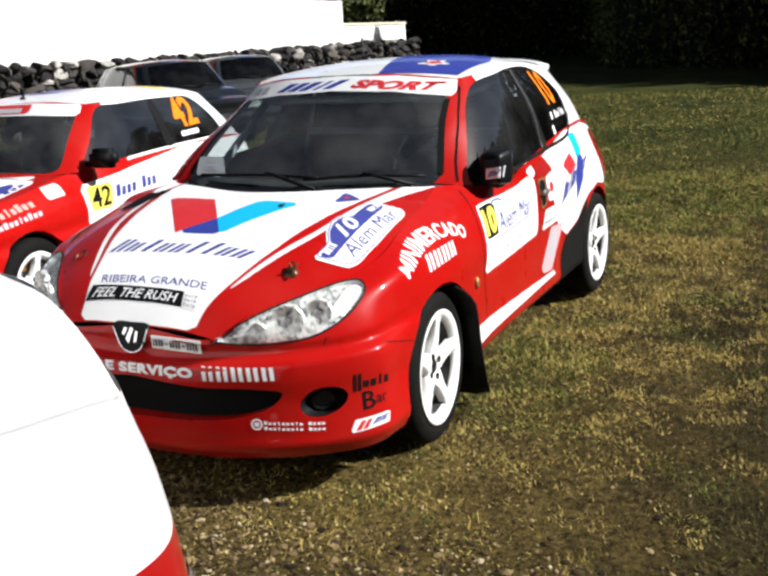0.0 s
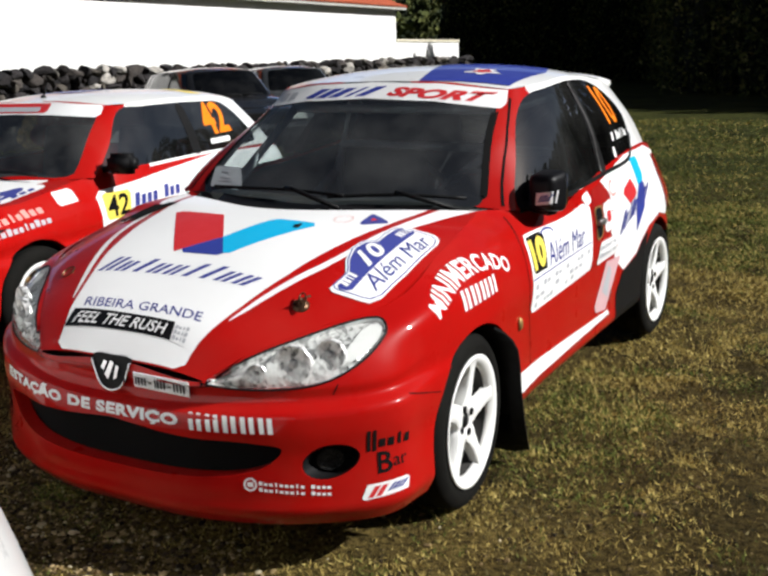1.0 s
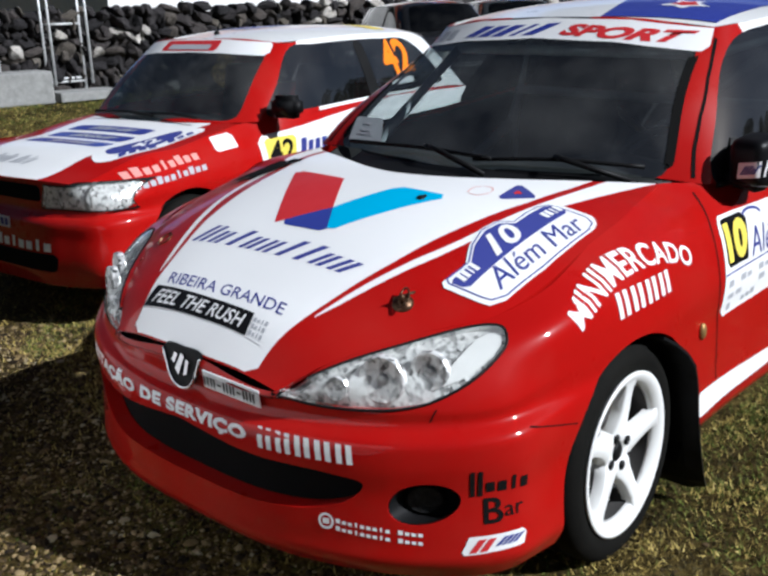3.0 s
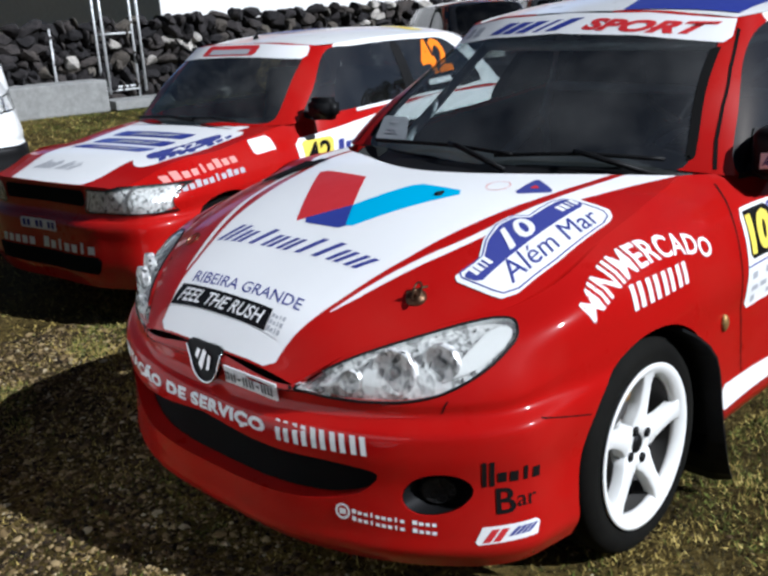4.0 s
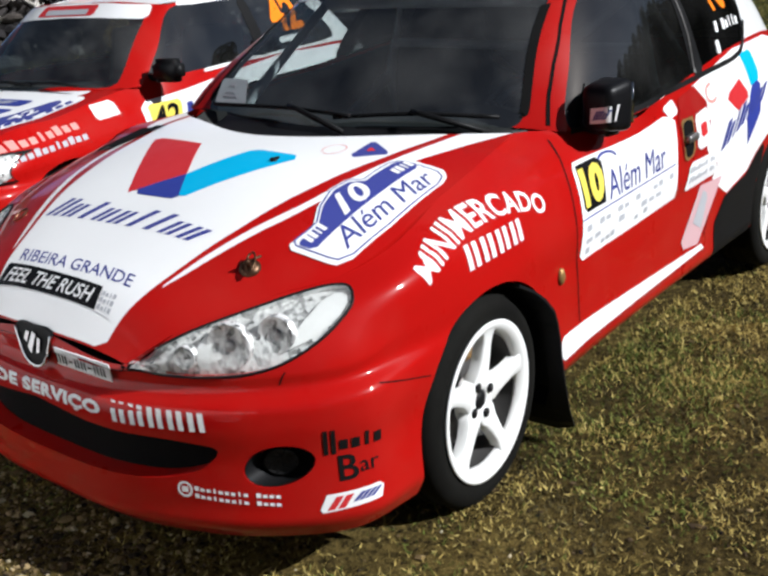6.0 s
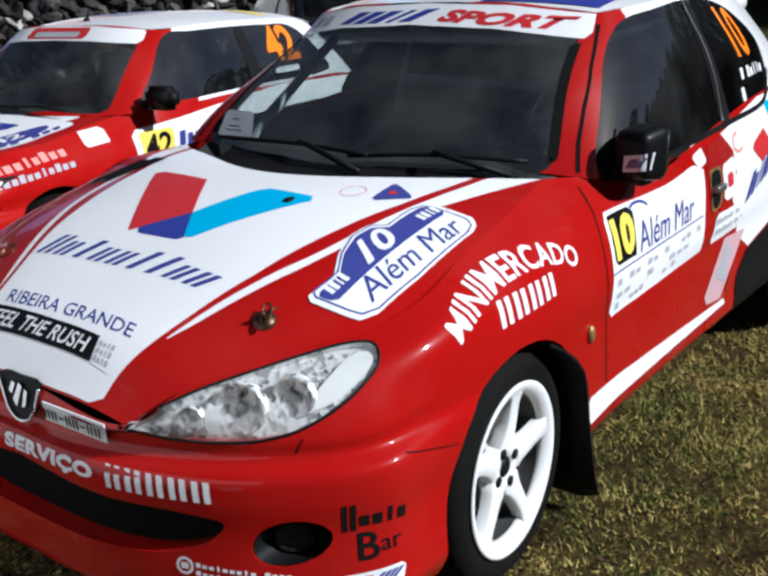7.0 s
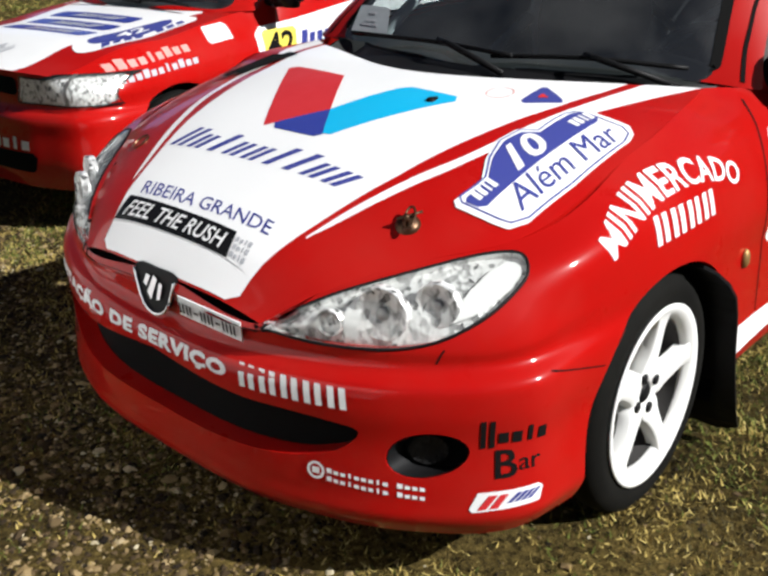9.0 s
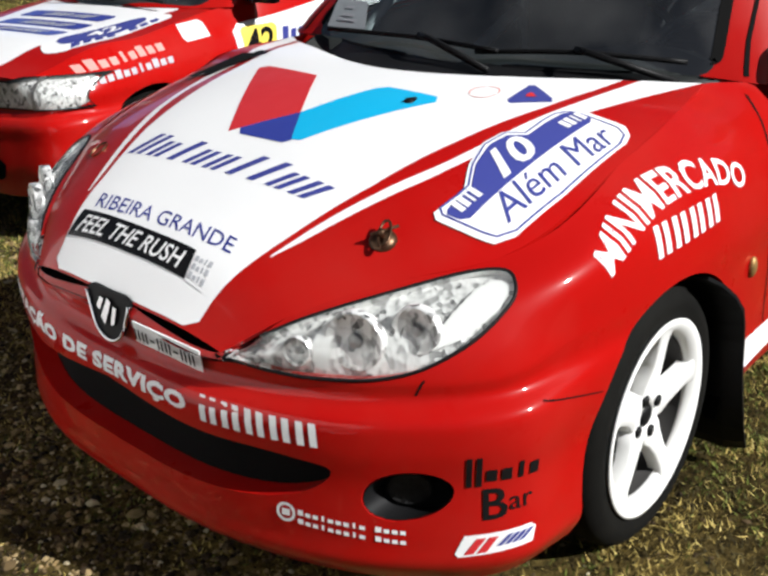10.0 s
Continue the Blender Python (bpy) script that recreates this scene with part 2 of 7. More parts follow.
def polygon_distance(poly, a, b):
    """Signed distance to a polygon in a plane; negative inside."""
    p = np.array(poly, float)
    q = np.roll(p, -1, axis=0)
    x = np.stack((a, b), -1)[..., None, :]
    e = q - p
    t = np.clip(((x - p) * e).sum(-1) / (e * e).sum(-1), 0, 1)
    d = np.linalg.norm(x - p - t[..., None] * e, axis=-1).min(-1)
    c = (p[:, 1] > x[..., 1]) != (q[:, 1] > x[..., 1])
    with np.errstate(divide="ignore", invalid="ignore"):
        xi = np.where(e[:, 1] == 0, 1e9, p[:, 0] + (x[..., 1] - p[:, 1]) * e[:, 0] / np.where(e[:, 1] == 0, 1, e[:, 1]))
    inside = (c & (x[..., 0] < xi)).sum(-1) % 2 == 1
    return np.where(inside, -d, d)


def rounded(poly, steps=6):
    """A closed smooth outline through a few corner points."""
    p = np.array(poly, float)
    q = np.concatenate((p[-2:], p, p[:3]))
    k = np.concatenate(([0], np.cumsum(np.linalg.norm(np.diff(q, axis=0), axis=1) ** 0.5)))
    at = np.concatenate([np.linspace(k[i], k[i + 1], steps, endpoint=False) for i in range(2, 2 + len(p))])
    return hermite(k, q, at)


def snap_cut(P, dist):
    """Move the sheet's points onto the zero line of dist(P). Returns the points and their distances."""
    P = P.copy()
    du, dv = np.gradient(P, axis=0), np.gradient(P, axis=1)
    N = np.cross(du, dv)
    N /= np.linalg.norm(N, axis=-1, keepdims=True) + 1e-12
    d = dist(P)
    e = 1e-4
    g = np.stack([(dist(P + e * np.eye(3)[i]) - d) / e for i in range(3)], -1)
    g -= (g * N).sum(-1, keepdims=True) * N
    near = np.zeros(d.shape, bool)
    for ax in (0, 1):
        a, b = (d[:-1], d[1:]) if ax == 0 else (d[:, :-1], d[:, 1:])
        cross, first = (a * b) < 0, np.abs(a) < np.abs(b)
        na, nb = (near[:-1], near[1:]) if ax == 0 else (near[:, :-1], near[:, 1:])
        na |= cross & first
        nb |= cross & ~first
    g2 = (g * g).sum(-1)
    ok = near & (g2 > 0.05)
    P[ok] -= (d[ok] / g2[ok])[:, None] * g[ok]
    d[ok] = 0
    return P, d


def sheet_faces(d_list, shape):
    """Quads of a sheet, split along cut lines, with each face's inside flag per cut."""
    nu, nv = shape
    idx = np.arange(nu * nv).reshape(nu, nv)
    quads = np.stack((idx[:-1, :-1], idx[1:, :-1], idx[1:, 1:], idx[:-1, 1:]), -1).reshape(-1, 4)
    zero = np.zeros(nu * nv, bool)
    for d in d_list:
        zero |= d.ravel() == 0
    faces = []
    for q in quads.tolist():
        z = [zero[i] for i in q]
        if z[0] and z[2] and not (z[1] and z[3]):
            faces += [(q[0], q[1], q[2]), (q[0], q[2], q[3])]
        elif z[1] and z[3] and not (z[0] and z[2]):
            faces += [(q[1], q[2], q[3]), (q[1], q[3], q[0])]
        else:
            faces.append(tuple(q))
    return faces


def inside_cut(face, d):
    v = [d[i] for i in face]
    return max(v) <= 1e-9 and min(v) < 0 or sum(v) < 0 and min(v) < 0


def compact(P, faces, mirror=False):
    """Vertices and faces that are used, mirrored to the right side if asked."""
    used = sorted({i for f in faces for i in f})
    back = {i: k for k, i in enumerate(used)}
    V = P[used]
    F = [tuple(back[i] for i in f) for f in faces]
    if mirror:
        V, F = V * (-1, 1, 1), [f[::-1] for f in F]
    return V.tolist(), F


def both_sides(P, faces):
    """Left and right halves joined into one mesh."""
    V, F = compact(P, faces)
    V2, F2 = compact(P, faces, True)
    n = len(V)
    bm = pydata(V + V2, F + [tuple(i + n for i in f) for f in F2])
    bmesh.ops.remove_doubles(bm, verts=[v for v in bm.verts if abs(v.co.x) < 2e-3], dist=1e-3)
    return bm


def rim_inward(bm, depth, keep):
    """Fold the free edges that keep(co) picks inward, to give a panel its thickness."""
    es = [e for e in bm.edges if e.is_boundary and all(keep(v.co) for v in e.verts)]
    r = bmesh.ops.extrude_edge_only(bm, edges=es)
    for e in es:
        e.smooth = False
    for v in [g for g in r["geom"] if isinstance(g, bmesh.types.BMVert)]:
        v.co += depth(v.co)


# ---------------------------------------------------------------- car body building
def crown_net(centre, edge, power, fs=(0, 0.25, 0.5, 0.7, 0.85, 0.95, 1.0)):
    """Control rows of a crowned panel from its centre line and its left edge."""
    rows = []
    for c, e in zip(centre, edge):
        c, e = np.array(c), np.array(e)
        rows.append([(e[0] * f, c[1] + (e[1] - c[1]) * f**2, c[2] + (e[2] - c[2]) * f**power) for f in fs])
    return rows


def crown_skin(centre, edge, power, nu, nv):
    """A half panel, [across, along, 3], mirrored smoothly at the centre line."""
    net = np.array(crown_net(centre, edge, power))
    net = np.concatenate((net[:, 1:2] * (-1, 1, 1), net), axis=1)
    ku = np.concatenate(([0], np.cumsum(np.linalg.norm(np.diff(net, axis=1), axis=2).mean(axis=0))))
    kv = np.concatenate(([0], np.cumsum(np.linalg.norm(np.diff(net, axis=0), axis=2).mean(axis=1))))
    au, av = np.linspace(ku[1], ku[-1], nu), np.linspace(0, kv[-1], nv)
    ru = np.stack([hermite(ku, r, au) for r in net])
    return hermite(kv, ru.reshape(len(net), -1), av).reshape(nv, nu, 3).transpose(1, 0, 2)


def grid_faces(P):
    nu, nv = P.shape[:2]
    idx = np.arange(nu * nv).reshape(nu, nv)
    return np.stack((idx[:-1, :-1], idx[1:, :-1], idx[1:, 1:], idx[:-1, 1:]), -1).reshape(-1, 4).tolist()


def bvh_of(sheets):
    """A ray target of whole sheets, left and right."""
    V, F = [], []
    for P in sheets:
        flat, fs = P.reshape(-1, 3), grid_faces(P)
        for sx in (1, -1):
            n = len(V)
            V += (flat * (sx, 1, 1)).tolist()
            F += [[i + n for i in f] for f in fs]
    return BVHTree.FromPolygons([Vector(v) for v in V], F)


def arch_distance(P, yc, zc, r):
    y, z = P[..., 1] - yc, P[..., 2] - zc
    return np.where(z > 0, np.hypot(y, z) - r, np.abs(y) - r)


def text_mesh(body, size, shear=0.0, bold=0.0, spacing=1.0):
    """Flat verts and faces of a line of text, centred on its middle."""
    cu = bpy.data.curves.new("lettering", "FONT")
    cu.body, cu.size, cu.shear, cu.resolution_u, cu.offset, cu.space_character = body, size, shear, 3, bold, spacing
    cu.align_x, cu.align_y = "CENTER", "CENTER"
    ob = bpy.data.objects.new("lettering", cu)
    scene.collection.objects.link(ob)
    bpy.context.view_layer.update()
    me = bpy.data.meshes.new_from_object(ob.evaluated_get(bpy.context.evaluated_depsgraph_get()))
    V, F = [tuple(v.co[:2]) for v in me.vertices], [tuple(p.vertices) for p in me.polygons]
    bpy.data.objects.remove(ob)
    bpy.data.curves.remove(cu)
    bpy.data.meshes.remove(me)
    return V, F


def fit_width(VF, width, height=None):
    """Scale flat text to a width (and a height)."""
    V, F = VF
    a = np.array(V)
    lo, hi = a.min(0), a.max(0)
    s = width / (hi[0] - lo[0])
    t = height / (hi[1] - lo[1]) if height else s
    return [tuple((p - (lo + hi) / 2) * (s, t)) for p in a], F


def word_bars(letters, width, height, slant=0.0, pairs=False):
    """Plain upright bars in place of a word: 'n' tall and wide, 'x' low, 'l' tall and thin, '-' a dash, ' ' a gap; pairs: two thin bars for a wide one."""
    V, F, x = [], [], 0.0
    step = width / len(letters)
    for c in letters:
        if c != " ":
            low, top, w0, w1 = {"l": (-0.5, 0.5, 0.32, 0.66), "x": (-0.5, 0.24, 0.14, 0.84), "n": (-0.5, 0.5, 0.12, 0.86), "-": (-0.10, 0.10, 0.2, 0.8)}[c]
            spans = ((w0, w0 + 0.27), (w1 - 0.27, w1)) if pairs and c in "nx" else ((w0, w1),)
            for a, b in spans:
                n = len(V)
                for px, pz in ((a, low), (b, low), (b, top), (a, top)):
                    V.append((x + px * step - width / 2 + slant * pz * height, pz * height))
                F.append((n, n + 1, n + 2, n + 3))
        x += step
    return V, F


def polygon_mesh(poly, step=0.02):
    """A filled outline as a fine flat sheet, true to its corners."""
    p = np.array(poly, float)
    size = p.max(0) - p.min(0)
    step = min(step, max(size.min() / 5, 0.003))
    lo, hi = p.min(0) - step, p.max(0) + step
    a, b = np.meshgrid(np.arange(lo[0], hi[0] + step, step), np.arange(lo[1], hi[1] + step, step), indexing="ij")
    P = np.stack((a, b, np.zeros_like(a)), -1)
    P, d = snap_cut(P, lambda Q: polygon_distance(poly, Q[..., 0], Q[..., 1]))
    before, after = p - np.roll(p, 1, axis=0), np.roll(p, -1, axis=0) - p
    bend = np.abs(np.arctan2(before[:, 0] * after[:, 1] - before[:, 1] * after[:, 0], (before * after).sum(1)))
    for c in p[bend > 0.5]:
        k = np.unravel_index(((P[..., :2] - c) ** 2).sum(-1).argmin(), d.shape)
        P[k][:2], d[k] = c, 0
    fl = d.ravel()
    fs = [f for f in sheet_faces([d], d.shape) if inside_cut(f, fl)]
    V, F = compact(P.reshape(-1, 3), fs)
    return [v[:2] for v in V], F


def turn2(VF, angle=0.0, dx=0.0, dy=0.0, sx=1.0, sy=1.0):
    c, s = math.cos(radians(angle)), math.sin(radians(angle))
    return [(dx + c * x * sx - s * y * sy, dy + s * x * sx + c * y * sy) for x, y in VF[0]], VF[1]


def joined(*meshes):
    V, F = [], []
    for v, f in meshes:
        n = len(V)
        V += list(v)
        F += [tuple(i + n for i in q) for q in f]
    return V, F


def arc_bend(VF, radius):
    """Bend a flat line of text over an arch."""
    return [((radius + y) * math.sin(x / radius), (radius + y) * math.cos(x / radius) - radius) for x, y in VF[0]], VF[1]


def quad_map(VF, corners):
    """Stretch a flat sheet of the unit square (-0.5..0.5) onto four corners, in perspective-free way: bl, br, tr, tl."""
    bl, br, tr, tl = (np.array(c, float) for c in corners)
    out = []
    for x, y in VF[0]:
        u, v = x + 0.5, y + 0.5
        p = (1 - v) * ((1 - u) * bl + u * br) + v * ((1 - u) * tl + u * tr)
        out.append(tuple(p))
    return out, VF[1]


def unit(VF):
    """Scale a flat mesh to the unit square."""
    a = np.array(VF[0])
    lo, hi = a.min(0), a.max(0)
    return [tuple((p - lo) / (hi - lo) - 0.5) for p in a], VF[1]


def lay(VF, bvh, how, lift=0.0015, fine=0.03):
    """Lay a flat sheet on a body: how(a, b) gives a ray's origin and way."""
    bm = bmesh.new()
    vs = [bm.verts.new((x, y, 0)) for x, y in VF[0]]
    for f in VF[1]:
        if len(set(f)) > 2:
            try:
                bm.faces.new([vs[i] for i in f])
            except ValueError:
                pass
    bmesh.ops.triangulate(bm, faces=[f for f in bm.faces if len(f.verts) > 4])
    for _ in range(3):
        es = [e for e in bm.edges if e.calc_length() > fine]
        if not es:
            break
        bmesh.ops.subdivide_edges(bm, edges=es, cuts=1, use_grid_fill=True)
        bmesh.ops.triangulate(bm, faces=[f for f in bm.faces if len(f.verts) > 4])
    gone = []
    for v in bm.verts:
        o, w = how(v.co.x, v.co.y)
        hit, n, _, _ = bvh.ray_cast(Vector(o), Vector(w))
        if hit is None and how is from_above:
            hit, n, _, far = bvh.find_nearest(Vector((v.co.x, v.co.y, 0.95)))
            if far > 0.12:
                hit = None
        if hit is None:
            gone.append(v)
            continue
        if n.dot(Vector(w)) > 0:
            n = -n
        v.co = hit + n * lift
    bmesh.ops.delete(bm, geom=gone, context="VERTS")
    for f in bm.faces:
        f.normal_update()
        if f.verts and f.calc_area() > 0:
            o, w = how(0, 0)
            if f.normal.dot(Vector(w)) > 0:
                f.normal_flip()
    return bm


def from_above(x, y):
    return (x, y, 3.0), (0, 0, -1)


def from_left(y, z):
    return (2.0, y, z), (-1, 0, 0)


def from_front(x, z):
    return (x, -3.0, z), (0, 1, 0)


def strip(points, width):
    """A flat ribbon along a line of points."""
    p = np.array(points, float)
    t = np.gradient(p, axis=0)
    t /= np.linalg.norm(t, axis=1, keepdims=True) + 1e-9
    n = np.stack((-t[:, 1], t[:, 0]), -1) * width / 2
    V = [tuple(q) for q in np.concatenate((p + n, p - n))]
    k = len(p)
    return V, [(i, i + 1, k + i + 1, k + i) for i in range(k - 1)]


def ribbon(inner, outer, steps=60):
    """A flat band between two lines of points."""
    t = np.linspace(0, 1, steps)
    a, b = (hermite(np.linspace(0, 1, len(q)), q, t) for q in (inner, outer))
    return [tuple(p) for p in np.concatenate((a, b))], [(i, i + 1, steps + i + 1, steps + i) for i in range(steps - 1)]


def tiles(corners, nx, ny):
    """A four-cornered flat patch in an even grid."""
    bl, br, tr, tl = (np.array(c, float) for c in corners)
    V = []
    for j in range(ny + 1):
        for i in range(nx + 1):
            u, v = i / nx, j / ny
            V.append(tuple((1 - v) * ((1 - u) * bl + u * br) + v * ((1 - u) * tl + u * tr)))
    n = nx + 1
    return V, [(j * n + i, j * n + i + 1, j * n + n + i + 1, j * n + n + i) for j in range(ny) for i in range(nx)]


def wheel(parent, at, side, steer=0.0, radius=0.30, rim=0.222, width=0.19, spokes=5, material=None, centre_cap=False):
    """A tyre, a cast five-spoke rim, a brake disc and bolts. side: 1 left, -1 right."""
    m = pose(*at, 0, 0, steer) @ pose(0, 0, 0, 0, 90 * side, 0)
    w, material = width / 2, material or RIM_WHITE
    bm = bmesh.new()
    lathe(bm, [(rim - 0.006, -w + 0.01), (rim + 0.012, -w), (radius - 0.03, -w - 0.004), (radius - 0.008, -w + 0.012), (radius, -w + 0.03), (radius, -0.03), (radius - 0.007, -0.028), (radius - 0.007, -0.022), (radius, -0.02), (radius, 0.02), (radius - 0.007, 0.022), (radius - 0.007, 0.028), (radius, 0.03), (radius, w - 0.03), (radius - 0.008, w - 0.012), (radius - 0.03, w + 0.004), (rim + 0.03, w + 0.003), (rim + 0.012, w), (rim - 0.006, w - 0.01)], m, 56)
    tyre = part("tyre", bm, RUBBER, parent, "black road tyre with dusty tread")
    bm = bmesh.new()
    lathe(bm, [(rim - 0.03, -w + 0.01), (rim - 0.012, -0.02), (rim - 0.025, w - 0.035), (rim - 0.012, w - 0.008), (rim + 0.004, w - 0.001), (rim + 0.006, w + 0.005), (rim - 0.002, w + 0.007), (rim - 0.016, w + 0.001), (rim - 0.03, w - 0.012), (rim - 0.033, w - 0.026), (rim - 0.030, w - 0.030)], m, 56)
    h = w - 0.028
    for k in range(spokes):
        a0 = math.pi - 0.13 + 2 * math.pi * k / spokes
        rows = []
        for r, half, top in ((0.03, 0.030, h + 0.004), (0.062, 0.040, h + 0.008), (0.085, 0.029, h + 0.012), (0.12, 0.0225, h + 0.017), (rim - 0.055, 0.021, h + 0.021), (rim - 0.034, 0.026, h + 0.024), (rim - 0.014, 0.040, h + 0.026)):
            ring = []
            for q, dz in ((-1.04, -0.034), (-1.0, -0.005), (-0.86, 0.0), (0.86, 0.0), (1.0, -0.005), (1.04, -0.034)):
                x, y = r, q * half
                ring.append(bm.verts.new(m @ Vector((x * math.cos(a0) - y * math.sin(a0), x * math.sin(a0) + y * math.cos(a0), top + dz))))
            rows.append(ring)
        for a, b in zip(rows[:-1], rows[1:]):
            for i in range(5):
                bm.faces.new((a[i], a[i + 1], b[i + 1], b[i]))
    lathe(bm, [(0.027, h - 0.06), (0.027, h - 0.004), (0.031, h + 0.004), (0.055, h + 0.007), (0.070, h + 0.002), (0.076, h - 0.035)], m, 32)
    bmesh.ops.recalc_face_normals(bm, faces=bm.faces)
    rm = part("rim", bm, material, parent, "white painted five-spoke alloy rim" if material is RIM_WHITE else "")
    bm = bmesh.new()
    lathe(bm, [(0.0, h + 0.009), (0.018, h + 0.008), (0.026, h + 0.003), (0.027, h - 0.02)], m, 20)
    for k in range(4):
        a = math.pi / 2 * k + 0.4
        lathe(bm, [(0.0, h + 0.011), (0.0135, h + 0.011), (0.0135, h - 0.004)], m @ Matrix.Translation((0.049 * math.cos(a), 0.049 * math.sin(a), 0.0)), 10)
    part("wheel_bolt", bm, BLACK_PLASTIC, rm)
    bm = bmesh.new()
    lathe(bm, [(0.05, -0.03), (0.14, -0.03), (0.14, -0.008), (0.05, -0.008)], m, 40)
    part("brake_disc", bm, STEEL, parent)
    # dark grey holds brake dust and the shadow deep inside the rim
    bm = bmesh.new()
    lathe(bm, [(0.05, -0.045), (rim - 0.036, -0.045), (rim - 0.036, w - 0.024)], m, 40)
    part("rim_barrel", bm, BARREL_GREY, parent, "grey inside of the rim with brake dust and painted shadow")
    bm = bmesh.new()
    box(bm, (0.07, 0.13, 0.07), m @ pose(-0.125, 0.02, -0.02), 0.012)
    part("brake_caliper", bm, BRASS, parent)
    return tyre


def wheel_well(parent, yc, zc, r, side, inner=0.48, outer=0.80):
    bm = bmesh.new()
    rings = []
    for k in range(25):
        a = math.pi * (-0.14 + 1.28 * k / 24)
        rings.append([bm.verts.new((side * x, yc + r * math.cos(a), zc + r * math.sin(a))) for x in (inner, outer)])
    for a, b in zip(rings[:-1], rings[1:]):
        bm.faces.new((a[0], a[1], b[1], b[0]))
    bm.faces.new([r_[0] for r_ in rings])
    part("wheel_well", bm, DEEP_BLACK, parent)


def bucket_seat(parent, x, y, z):
    bm = bmesh.new()
    rows = []
    for k in range(13):
        t = k / 12
        yy, zz = (y + 0.30 - 0.5 * (t / 0.4), z) if t < 0.4 else (y - 0.20 + 0.30 * ((t - 0.4) / 0.6) + 0.52, z + 0.02 + 0.88 * ((t - 0.4) / 0.6))
        yy = y - 0.30 + 0.48 * min(t / 0.4, 1) + max(0, (t - 0.4) / 0.6) * 0.22
        zz = z + 0.05 - 0.05 * min(t / 0.4, 1) + max(0, (t - 0.4) / 0.6) * 0.86
        half = 0.25 if t < 0.75 else 0.25 - 0.11 * (t - 0.75) / 0.25
        wing = 0.11 if t < 0.7 else 0.07
        ring = []
        for s in (-1, -0.86, -0.5, 0, 0.5, 0.86, 1):
            lift = wing * max(0, (abs(s) - 0.5) / 0.5) ** 1.5
            ring.append(bm.verts.new((x + s * half, yy - (lift if t > 0.45 else 0.3 * lift), zz + (lift if t <= 0.45 else 0.2 * lift))))
        rows.append(ring)
    for a, b in zip(rows[:-1], rows[1:]):
        for i in range(6):
            bm.faces.new((a[i], a[i + 1], b[i + 1], b[i]))
    r = bmesh.ops.solidify(bm, geom=bm.faces[:], thickness=0.05)
    part("seat", bm, SEAT_CLOTH, parent, "dark bucket seat")


